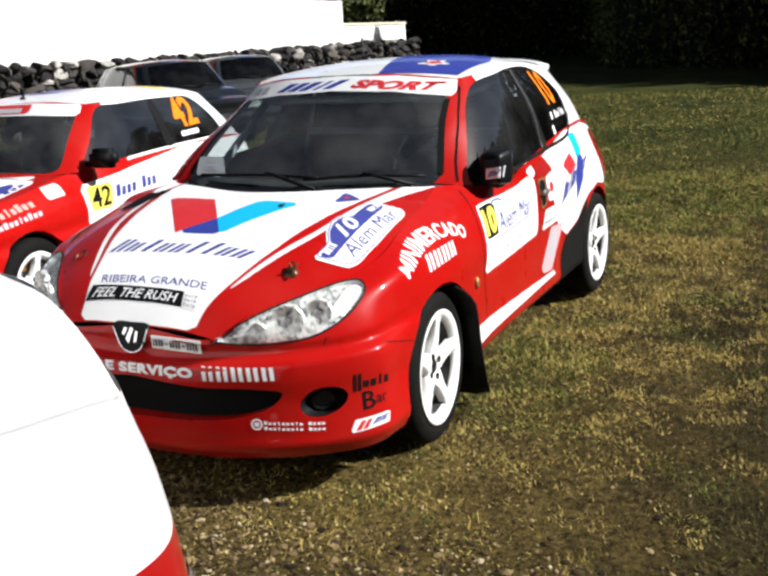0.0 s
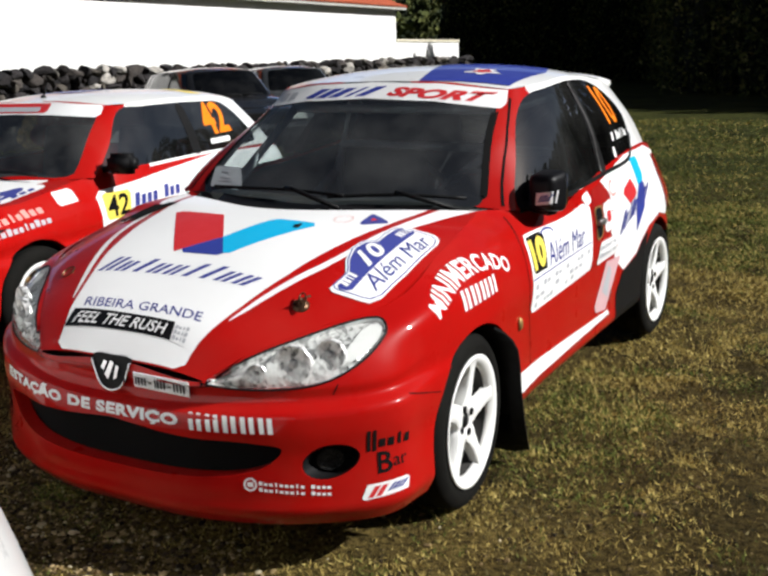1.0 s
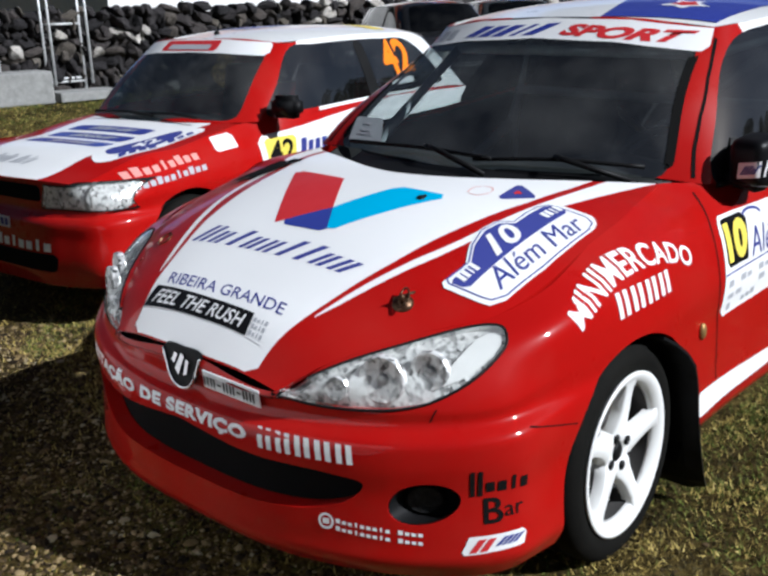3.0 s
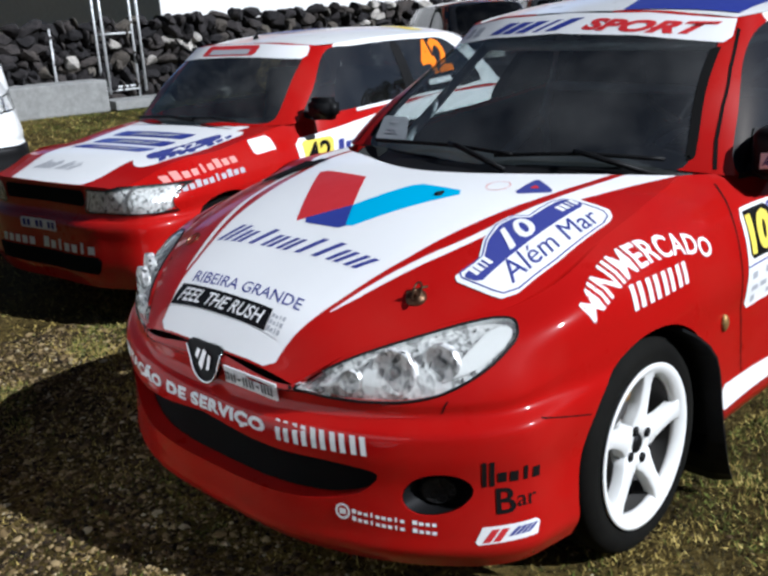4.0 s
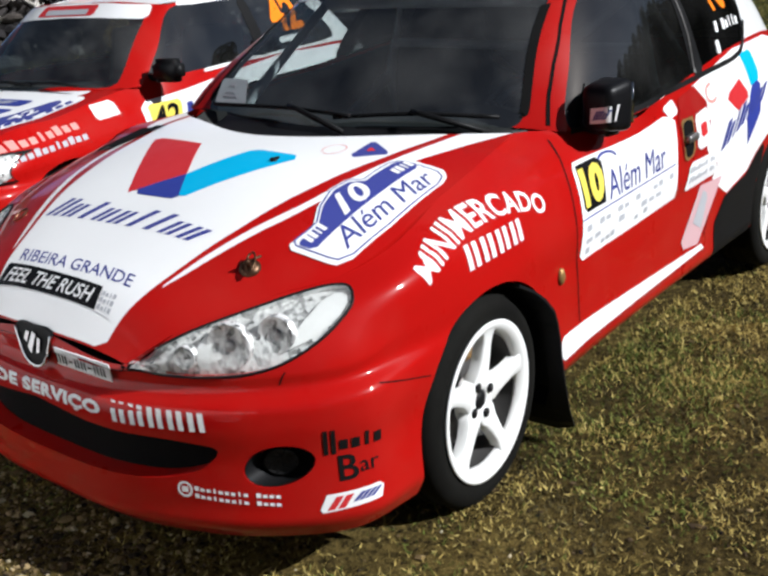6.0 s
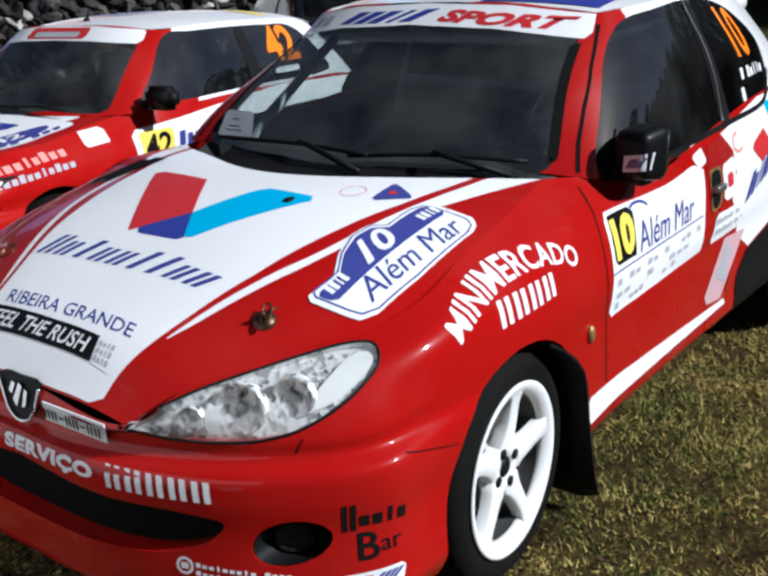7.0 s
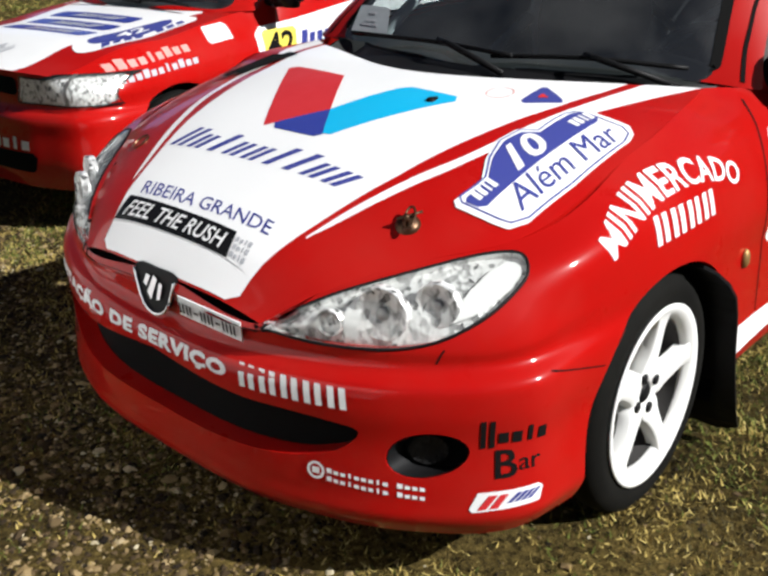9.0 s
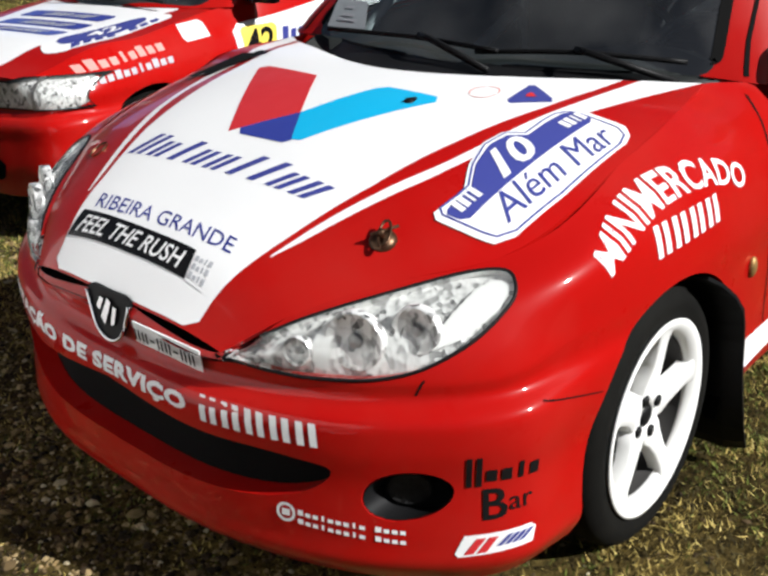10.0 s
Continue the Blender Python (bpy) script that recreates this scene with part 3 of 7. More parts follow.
# ---------------------------------------------------------------- the red and white rally hatchback
def rally_hatchback():
    car = tagged(new("rally_car"), "red and white rally hatchback with sponsor stickers parked on grass", "car")
    hood_c = [(0, -0.80, 0.645), (0, -0.715, 0.735), (0, -0.60, 0.80), (0, -0.46, 0.862), (0, -0.22, 0.938), (0, -0.09, 0.962), (0, 0.03, 0.972)]
    hood_e = [(0.33, -0.785, 0.614), (0.43, -0.685, 0.685), (0.55, -0.54, 0.733), (0.665, -0.395, 0.762), (0.692, 0.0, 0.868), (0.66, 0.28, 0.915), (0.622, 0.46, 0.933)]
    hood = crown_skin(hood_c, hood_e, 3.0, 60, 90)
    top = [hood_c[0], *hood_e, (0.765, 0.75, 0.905), (0.775, 1.2, 0.945), (0.76, 1.85, 1.02), (0.728, 2.35, 1.03), (0.67, 2.66, 0.98), (0.59, 2.79, 0.955), (0, 2.84, 0.95)]
    xy = {
        "low": [(0, -0.80), (0.34, -0.775), (0.61, -0.665), (0.775, -0.50), (0.80, -0.37), (0.80, 0.0), (0.79, 0.36), (0.785, 0.56), (0.785, 0.75), (0.785, 1.2), (0.79, 1.85), (0.79, 2.35), (0.765, 2.66), (0.66, 2.84), (0, 2.90)],
        "wide": [(0, -0.835), (0.35, -0.81), (0.63, -0.69), (0.81, -0.50), (0.825, -0.37), (0.83, 0.0), (0.82, 0.36), (0.81, 0.56), (0.81, 0.75), (0.812, 1.2), (0.815, 1.85), (0.82, 2.35), (0.79, 2.66), (0.68, 2.87), (0, 2.93)],
        "ledge": [(0, -0.81), (0.34, -0.787), (0.61, -0.675), (0.782, -0.50), (0.81, -0.37), (0.828, 0.0), (0.822, 0.36), (0.815, 0.56), (0.815, 0.75), (0.82, 1.2), (0.82, 1.85), (0.818, 2.35), (0.78, 2.66), (0.67, 2.85), (0, 2.90)],
    }

    def row(base, zs, grow=0.0):
        out = []
        n = len(xy[base])
        for k, (x, y) in enumerate(xy[base]):
            z = np.interp(k, np.linspace(0, n - 1, len(zs)), zs)
            s = 1 + grow if k < 5 else 1
            out.append((x * s, y * (1 + grow) if k < 4 else y, float(z)))
        return out

    rows = [
        row("low", [0.185, 0.185, 0.20, 0.22, 0.24, 0.28]),
        row("wide", [0.225, 0.235, 0.25, 0.26, 0.27, 0.31]),
        row("wide", [0.27, 0.28, 0.31, 0.33, 0.33, 0.36]),
        row("wide", [0.39, 0.40, 0.42, 0.44, 0.44, 0.46], -0.008),
        row("wide", [0.475, 0.49, 0.52, 0.53, 0.53, 0.54]),
        row("wide", [0.515, 0.535, 0.56, 0.575, 0.575, 0.57], -0.006),
        row("ledge", [0.538, 0.56, 0.59, 0.61, 0.62, 0.60], -0.012),
        row("ledge", [0.58, 0.60, 0.66, 0.70, 0.72, 0.68], -0.018),
    ]
    shoulder = [(a[0] * 0.45 + b[0] * 0.55, a[1] * 0.5 + b[1] * 0.5, a[2] * 0.42 + b[2] * 0.58) for a, b in zip(rows[-1], top)]
    shoulder = [(x + (0.035 if 3 <= k <= 7 else 0.012 if k in (2, 8, 9, 10, 11) else 0), y - (0.012 if k < 3 else 0), z + (0.02 if 2 <= k <= 7 else 0)) for k, (x, y, z) in enumerate(shoulder)]
    rows += [shoulder, top]
    wrap = skin(rows, 420, 76)

    belt = [(0, 0.27, 0.955), (0.35, 0.35, 0.95), (0.60, 0.53, 0.935), (0.70, 0.60, 0.918), (0.762, 0.78, 0.91), (0.772, 1.43, 0.965), (0.76, 1.85, 1.02), (0.725, 2.28, 1.03), (0.60, 2.74, 0.96), (0, 2.83, 0.955)]
    ring = [(0, 0.82, 1.40), (0.33, 0.85, 1.39), (0.545, 0.93, 1.357), (0.568, 0.965, 1.360), (0.60, 1.10, 1.372), (0.61, 1.45, 1.395), (0.604, 1.75, 1.383), (0.58, 2.10, 1.345), (0.50, 2.42, 1.295), (0, 2.54, 1.315)]
    mid = [(a[0] * 0.5 + b[0] * 0.5 + (0.018 if k > 1 and k < 9 else 0), a[1] * 0.5 + b[1] * 0.5 - (0.02 if k < 3 else 0), a[2] * 0.5 + b[2] * 0.5 + (0.012 if k < 3 else 0)) for k, (a, b) in enumerate(zip(belt, ring))]
    house = skin([belt, mid, ring], 330, 48)
    roof = crown_skin([(0, 0.82, 1.40), (0, 1.12, 1.44), (0, 1.5, 1.455), (0, 1.8, 1.447), (0, 2.2, 1.415), (0, 2.54, 1.36)], [ring[2], ring[4], ring[5], ring[6], ring[7], (0.50, 2.44, 1.305)], 2.3, 44, 80)
    shell, bonnet_skin = bvh_of([wrap, hood, house, roof]), bvh_of([hood])

    # lower body, cut for arches, lamps and air intakes
    lamp = rounded([(0.338, 0.606), (0.43, 0.672), (0.55, 0.72), (0.655, 0.748), (0.70, 0.744), (0.729, 0.718), (0.727, 0.69), (0.709, 0.655), (0.662, 0.618), (0.606, 0.60), (0.531, 0.593), (0.443, 0.591), (0.375, 0.596)])
    mouth = rounded([(-0.3, 0.455), (0.30, 0.452), (0.48, 0.445), (0.55, 0.428), (0.51, 0.38), (0.42, 0.346), (0.30, 0.333), (0.0, 0.325), (-0.3, 0.333)])
    fog = [(0.661 + 0.066 * math.cos(a), 0.384 + 0.051 * math.sin(a) + 0.010 * math.cos(a)) for a in np.linspace(0, 2 * math.pi, 40, endpoint=False)]

    def front_cut(poly):
        return lambda P: np.where(P[..., 1] < -0.1, polygon_distance(poly, P[..., 0], P[..., 2]), 1.0)

    cuts = [lambda P: arch_distance(P, 0.0, 0.295, 0.338), lambda P: arch_distance(P, 2.352, 0.295, 0.338), front_cut(lamp), front_cut(mouth), front_cut(fog)]
    W, ds = wrap, []
    for c in cuts:
        W, d = snap_cut(W, c)
        ds.append(d)
    faces = sheet_faces(ds, wrap.shape[:2])
    flat = W.reshape(-1, 3)
    fl = [d.ravel() for d in ds]
    groups = {}
    for f in faces:
        if any(inside_cut(f, d) for d in fl):
            continue
        x, y, z = flat[list(f)].mean(0)
        if y < -0.28 and z < 0.585 + 0.045 * max(0.0, x):
            k = "front_bumper"
        elif y < 0.56 and z > 0.335:
            k = "front_fender"
        elif y < 0.36:
            k = "front_fender"
        elif z < 0.335 and y < 2.3:
            k = "sill"
        elif y < 1.72:
            k = "door"
        elif y > 2.60 and z < 0.58:
            k = "rear_bumper"
        else:
            k = "rear_quarter"
        groups.setdefault(k, []).append(f)

    def fold(bm):
        def inward(co):
            if co.y < -0.38:
                return Vector((0, 0.05, 0))
            return Vector((-0.05 if co.x > 0 else 0.05, 0, 0))
        def cut_edge(co):
            P = np.array([[co.x, co.y, co.z]])
            P[..., 0] = abs(P[..., 0])
            return any(abs(c(P)[0]) < 2e-3 for c in cuts)
        rim_inward(bm, inward, cut_edge)
        return bm

    for k, fs in groups.items():
        lab = {"front_bumper": "glossy red front bumper with dark air intake", "sill": "red sill with white stripe"}.get(k, "")
        mat = BLACK_PLASTIC if k == "rear_bumper" else RED
        if k in ("front_bumper", "rear_bumper"):
            part(k, fold(both_sides(flat, fs)), mat, car, lab)
        else:
            for mirror in (False, True):
                V, F = compact(flat, fs, mirror)
                part(k, fold(pydata(V, F)), mat, car, lab)
    V, F = compact(hood.reshape(-1, 3), grid_faces(hood))
    bm = both_sides(hood.reshape(-1, 3), grid_faces(hood))
    rim_inward(bm, lambda co: Vector((0, 0.014, -0.005)) if co.y < -0.62 else Vector((0, 0.01, -0.025)), lambda co: co.y < 1.0)
    bonnet = part("bonnet", bm, RED, car, "red and white bonnet with sponsor stickers")

    # black tray between bonnet and windscreen
    tray = []
    for k in range(41):
        f = -1 + 2 * k / 40
        a = abs(f)
        y0, y1 = 0.03 + 0.43 * a * a, 0.27 + 0.29 * a**2.2
        z0, z1 = 0.957 - 0.034 * a**2.6, 0.958 - 0.02 * a * a
        f, z0, z1 = 0.90 * f, z0 - 0.014 * a**6, z1 - 0.018 * a**6
        tray.append([(0.622 * f, y0 - 0.02, z0 - 0.03), (0.624 * f, y0 + 0.01, z0 - 0.022), (0.628 * f, (y0 + y1) / 2, (z0 + z1) / 2 - 0.02), (0.63 * f, y1 + 0.01, z1)])
    V = [p for r in tray for p in r]
    part("windscreen_tray", pydata(V, [(i * 4 + j, i * 4 + j + 1, i * 4 + 5 + j, i * 4 + 4 + j) for i in range(40) for j in range(3)]), BLACK_PLASTIC, car)

    # roof, pillars and glass
    band = rounded([(0.63, 0.918), (0.74, 1.10), (0.86, 1.245), (0.98, 1.325), (1.18, 1.357), (1.45, 1.376), (1.71, 1.364), (1.92, 1.305), (2.05, 1.21), (2.05, 1.10), (1.97, 1.02), (1.85, 0.985), (1.53, 0.968), (1.0, 0.935), (0.80, 0.918)])
    screen = rounded([(-0.2, 0.963), (0.20, 0.962), (0.45, 0.953), (0.592, 0.943), (0.60, 0.98), (0.565, 1.15), (0.528, 1.325), (0.50, 1.352), (0.30, 1.375), (-0.2, 1.385)])
    back = rounded([(-0.2, 1.0), (0.40, 1.0), (0.50, 1.02), (0.42, 1.24), (0.3, 1.275), (-0.2, 1.285)])
    hcuts = [
        lambda P: np.where((P[..., 0] > 0.5) & (P[..., 1] > 0.57), polygon_distance(band, P[..., 1], P[..., 2]), 1.0),
        lambda P: np.where((P[..., 1] < 1.05) & (P[..., 0] < 0.63), polygon_distance(screen, P[..., 0], P[..., 2]), 1.0),
        lambda P: np.where(P[..., 1] > 2.3, polygon_distance(back, P[..., 0], P[..., 2]), 1.0),
    ]
    Hs, hd = house, []
    for c in hcuts:
        Hs, d = snap_cut(Hs, c)
        hd.append(d)
    hf = [d.ravel() for d in hd]
    flat_h = Hs.reshape(-1, 3)
    g = {}
    for f in sheet_faces(hd, house.shape[:2]):
        x, y, z = flat_h[list(f)].mean(0)
        k = ("side_window" if y < 1.49 else "rear_side_window") if inside_cut(f, hf[0]) else "windscreen" if inside_cut(f, hf[1]) else "rear_window" if inside_cut(f, hf[2]) else "scuttle" if x < 0.57 and z < 0.99 and y < 0.9 else "front_pillar" if y < 1.02 else "rear_pillar"
        g.setdefault(k, []).append(f)
    for k, fs in g.items():
        if k in ("windscreen", "rear_window"):
            ob = part(k, both_sides(flat_h, fs), WINDSCREEN if k == "windscreen" else REAR_GLASS, car, "windscreen with a sponsor banner along its top" if k == "windscreen" else "")
            continue
        for mirror in (False, True):
            V, F = compact(flat_h, fs, mirror)
            part(k, pydata(V, F), {"side_window": SIDE_GLASS if mirror else DUSK_GLASS, "rear_side_window": REAR_GLASS, "scuttle": BLACK_PLASTIC, "front_pillar": RED, "rear_pillar": WHITE}[k], car)
    # dark linings inside roof, pillars and doors
    lined = roof * (0.97, 1, 1) - (0, 0, 0.018)
    part("headliner", both_sides(lined.reshape(-1, 3), grid_faces(roof)), INTERIOR, car)
    for k in ("front_pillar", "rear_pillar"):
        for mirror in (False, True):
            V, F = compact(flat_h * (0.972, 1, 1) + (0, 0.012, -0.006), g[k], mirror)
            part("pillar_lining", pydata(V, F), INTERIOR, car)
    for mirror in (False, True):
        fs = [f for k in ("door", "rear_quarter", "front_fender") for f in groups[k] if flat[list(f)].mean(0)[1] > 0.5]
        V, F = compact(flat * (0.94, 1, 1), fs, mirror)
        part("side_lining", pydata(V, F), INTERIOR, car)
    part("roof", both_sides(roof.reshape(-1, 3), grid_faces(roof)), WHITE, car, "white roof with a blue panel")
    # spoiler over the hatch
    rows = []
    for s in np.linspace(-1, 1, 25):
        y0, z0 = 2.43 - 0.07 * s * s, 1.384 - 0.032 * s * s - 0.014 * s**8
        rows.append([(0.50 * s, y0, z0 - 0.05), (0.505 * s, y0 - 0.08, z0 + 0.010), (0.505 * s, y0 + 0.04, z0 + 0.018), (0.50 * s, y0 + 0.13, z0 + 0.008), (0.495 * s, y0 + 0.15, z0 - 0.014), (0.49 * s, y0 + 0.12, z0 - 0.045)])
    V = [p for r in rows for p in r]
    F = [(i * 6 + j, i * 6 + (j + 1) % 6, i * 6 + 6 + (j + 1) % 6, i * 6 + 6 + j) for i in range(24) for j in range(6)]
    F += [tuple(range(5, -1, -1)), tuple(range(144, 150))]
    part("roof_spoiler", pydata(V, F), WHITE, car, "white spoiler over the tailgate")
    return car, shell, bonnet_skin, wrap, lamp


def settle(car):
    """The body leans on its springs: the right side sits a little higher, its windscreen corner further forward."""
    def smooth(a, b, x):
        t = np.clip((x - a) / (b - a), 0, 1)
        return t * t * (3 - 2 * t)
    todo = [o for o in car.children_recursive if o.type == "MESH" and not o.name.startswith(("tyre", "rim", "wheel", "brake", "mud_flap", "underbody"))]
    for ob in todo:
        n = len(ob.data.vertices)
        c = np.empty(n * 3)
        ob.data.vertices.foreach_get("co", c)
        c = c.reshape(n, 3)
        s = np.where(c[:, 0] < 0, c[:, 0] ** 2, 0)
        c[:, 1] -= 0.46 * s * smooth(-0.1, 0.35, c[:, 1]) * (1 - smooth(0.95, 1.32, c[:, 2])) * (1 - smooth(0.9, 2.2, c[:, 1])) * smooth(0.75, 0.92, c[:, 2])
        c[:, 2] += 0.10 * s * smooth(0.2, 0.6, c[:, 2]) * (1 - 0.6 * smooth(1.0, 1.35, c[:, 2]))
        ob.data.vertices.foreach_set("co", c.ravel())
        ob.data.update()


# ---------------------------------------------------------------- fittings and stickers of the rally car
def sticker(name, VF, how, mat, parent, lift=0.0015, label="", shell=None, fine=0.03):
    if name == "word_bars":
        for f in VF[1]:
            ob = part("word_bar", lay(([VF[0][i] for i in f], [tuple(range(len(f)))]), shell or SHELL, how, lift, fine), mat, parent)
        return ob
    ob = part(name, lay(VF, shell or SHELL, how, lift, fine), mat, parent, label)
    if name in ("lettering", "number", "race_number"):
        ob["kind"] = "stuff"
    return ob


def rect(a, b):
    return [(a[0], a[1]), (b[0], a[1]), (b[0], b[1]), (a[0], b[1])]


def around_nose(wrap, level):
    """Rays onto the bumper: distance along it from the centre line, and height."""
    k = np.abs(wrap[:, :, 2] - level).argmin(1)
    line = wrap[np.arange(len(wrap)), k][:, :2]
    line = line[line[:, 1] < 0.2]
    arc = np.concatenate(([0], np.cumsum(np.linalg.norm(np.diff(line, axis=0), axis=1))))

    def how(a, z):
        s = 1 if a >= 0 else -1
        x, y = np.interp(abs(a), arc, line[:, 0]), np.interp(abs(a), arc, line[:, 1])
        x2, y2 = np.interp(abs(a) + 0.02, arc, line[:, 0]), np.interp(abs(a) + 0.02, arc, line[:, 1])
        n = Vector((y2 - y, -(x2 - x), 0)).normalized()
        n = n if n.y < 0 or n.x > 0 else -n
        return (s * (x + n.x * 0.3), y + n.y * 0.3, z), (-s * n.x, -n.y, 0)

    def at(x):
        return float(np.interp(x, line[:, 0], arc)) if x >= 0 else -float(np.interp(-x, line[:, 0], arc))

    return how, at


def bonnet_stickers(car):
    top = BONNET_SKIN
    bonnet = next(o for o in car.children if o.name.startswith("bonnet"))
    edge = [(0.0, -0.797), (0.12, -0.7945), (0.253, -0.7880), (0.257, -0.77), (0.264, -0.736), (0.288, -0.68), (0.335, -0.544), (0.377, -0.423), (0.426, -0.21), (0.472, 0.02), (0.492, 0.19), (0.50, 0.40)]
    sticker("white_panel", polygon_mesh(edge + [(-x, y) for x, y in edge[:0:-1]], 0.025), from_above, VINYL_WHITE, bonnet, 0.0012, "white vinyl panel down the middle", shell=top)
    inner = [(0.317, -0.638), (0.347, -0.556), (0.41, -0.402), (0.46, -0.252), (0.497, 0.02), (0.516, 0.20), (0.527, 0.44)]
    outer = [(0.319, -0.642), (0.359, -0.568), (0.427, -0.421), (0.474, -0.286), (0.543, 0.041), (0.58, 0.221), (0.62, 0.46)]
    for s in (1, -1):
        sticker("white_stripe", ribbon([(s * x, y) for x, y in inner], [(s * x, y) for x, y in outer]), from_above, VINYL_WHITE, bonnet, 0.0012, shell=top)
    # the oil maker's mark as plain shapes
    tl, tr, br, bl, mid = (-0.375, -0.055), (-0.121, -0.091), (0.109, -0.394), (-0.096, -0.396), (0.022, -0.279)
    sticker("red_shape", polygon_mesh([tl, tr, mid, bl]), from_above, VINYL_RED, bonnet, 0.0024, shell=top)
    sticker("blue_shape", polygon_mesh([bl, mid, br]), from_above, VINYL_BLUE, bonnet, 0.0024, shell=top)
    sticker("cyan_shape", polygon_mesh([mid, (0.108, -0.094), (0.295, -0.085), br]), from_above, VINYL_CYAN, bonnet, 0.0024, shell=top)
    word = quad_map(unit(word_bars("nxlxxllxx", 1, 1, 0.1, True)), [(-0.325, -0.520), (0.322, -0.512), (0.315, -0.446), (-0.35, -0.446)])
    sticker("word_bars", word, from_above, VINYL_NAVY, bonnet, 0.0024, shell=top)
    town = quad_map(unit(text_mesh("RIBEIRA GRANDE", 1.0)), [(-0.232, -0.677), (0.237, -0.673), (0.226, -0.642), (-0.25, -0.641)])
    sticker("lettering", town, from_above, VINYL_NAVY, bonnet, 0.0024, shell=top)
    box_ = [(-0.262, -0.737), (0.173, -0.739), (0.158, -0.693), (-0.262, -0.686)]
    sticker("black_strip", tiles(box_, 24, 6), from_above, VINYL_BLACK, bonnet, 0.0024, shell=top)
    slogan = quad_map(unit(text_mesh("FEEL THE RUSH", 1.0, 0.25, 0.012)), [(-0.238, -0.729), (0.15, -0.731), (0.14, -0.702), (-0.235, -0.696)])
    sticker("lettering", slogan, from_above, VINYL_WHITE, bonnet, 0.0036, "white slogan lettering", shell=top)
    code = [(0.176, -0.740), (0.234, -0.742), (0.224, -0.690), (0.161, -0.694)]
    square = sticker("pale_square", tiles(code, 5, 5), from_above, VINYL_WHITE, bonnet, 0.0024, shell=top)
    for k in range(3):
        f = (0.12 + 0.27 * k, 0.30 + 0.27 * k)
        sticker("word_bars", quad_map(unit(word_bars("nxln", 1, 1)), [tuple((1 - v) * ((1 - u) * np.array(code[0]) + u * np.array(code[1])) + v * ((1 - u) * np.array(code[3]) + u * np.array(code[2]))) for u, v in ((0.1, f[0]), (0.9, f[0]), (0.9, f[1]), (0.1, f[1]))]), from_above, VINYL_GREY, square, 0.0036, shell=top)
    tri = [(0.395, -0.03), (0.475, 0.06), (0.372, 0.118)]
    sticker("blue_triangle", polygon_mesh(tri, 0.012), from_above, VINYL_NAVY, bonnet, 0.0024, shell=top)
    c = np.mean(tri, axis=0)
    sticker("red_dot", polygon_mesh([tuple(c + 0.25 * (np.array(p) - c)) for p in tri], 0.006), from_above, VINYL_RED, bonnet, 0.0036, shell=top)
    ring = joined(*[(lambda a: strip([(0.325 + 0.03 * math.cos(t), 0.0 + 0.04 * math.sin(t)) for t in np.linspace(a, a + 1.9, 8)], 0.003))(q) for q in (0.2, 2.3, 4.4)])
    sticker("ring_mark", ring, from_above, VINYL_PINK, bonnet, 0.0024, shell=top)
    # rally plate
    outline = [(0.521, -0.408), (0.527, -0.36), (0.527, -0.325), (0.493, -0.268), (0.470, -0.197), (0.476, -0.128), (0.508, -0.098), (0.503, -0.03), (0.503, 0.018), (0.515, 0.050), (0.535, 0.064), (0.63, 0.083), (0.655, 0.070), (0.668, 0.03), (0.673, -0.20), (0.664, -0.345), (0.645, -0.384), (0.62, -0.396), (0.574, -0.409), (0.535, -0.418)]
    plate = sticker("rally_plate", polygon_mesh(outline, 0.014), from_above, VINYL_WHITE, bonnet, 0.0034, "white and blue rally plate with number ten", shell=top)
    c = np.array(outline).mean(0)
    line = [tuple(c + 0.93 * (np.array(p) - c)) for p in [*outline, outline[0]]]
    sticker("blue_line", strip(line, 0.004), from_above, VINYL_NAVY, plate, 0.0044, shell=top)
    navy = [(0.536, -0.398), (0.538, -0.35), (0.538, -0.318), (0.503, -0.258), (0.484, -0.19), (0.490, -0.140), (0.520, -0.108), (0.517, -0.04), (0.518, 0.018), (0.532, 0.048), (0.578, 0.052), (0.580, -0.1), (0.581, -0.25), (0.581, -0.385)]
    sticker("navy_field", polygon_mesh(navy, 0.012), from_above, VINYL_NAVY, plate, 0.0046, shell=top)
    sticker("number", quad_map(unit(text_mesh("10", 1.0, 0.2, 0.03)), [(0.570, -0.255), (0.572, -0.125), (0.502, -0.125), (0.498, -0.225)]), from_above, VINYL_WHITE, plate, 0.0058, shell=top)
    sticker("lettering", quad_map(unit(text_mesh("Além Mar", 1.0)), [(0.640, -0.335), (0.652, 0.02), (0.590, 0.04), (0.582, -0.315)]), from_above, VINYL_NAVY, plate, 0.0046, shell=top)
    for a, b in ((-0.375, -0.315), (-0.025, 0.045)):
        bars = quad_map(unit(word_bars("nnln", 1, 1)), [(0.562, a), (0.565, b), (0.535, b), (0.535, a)])
        sticker("word_bars", bars, from_above, VINYL_WHITE, plate, 0.0058, shell=top)
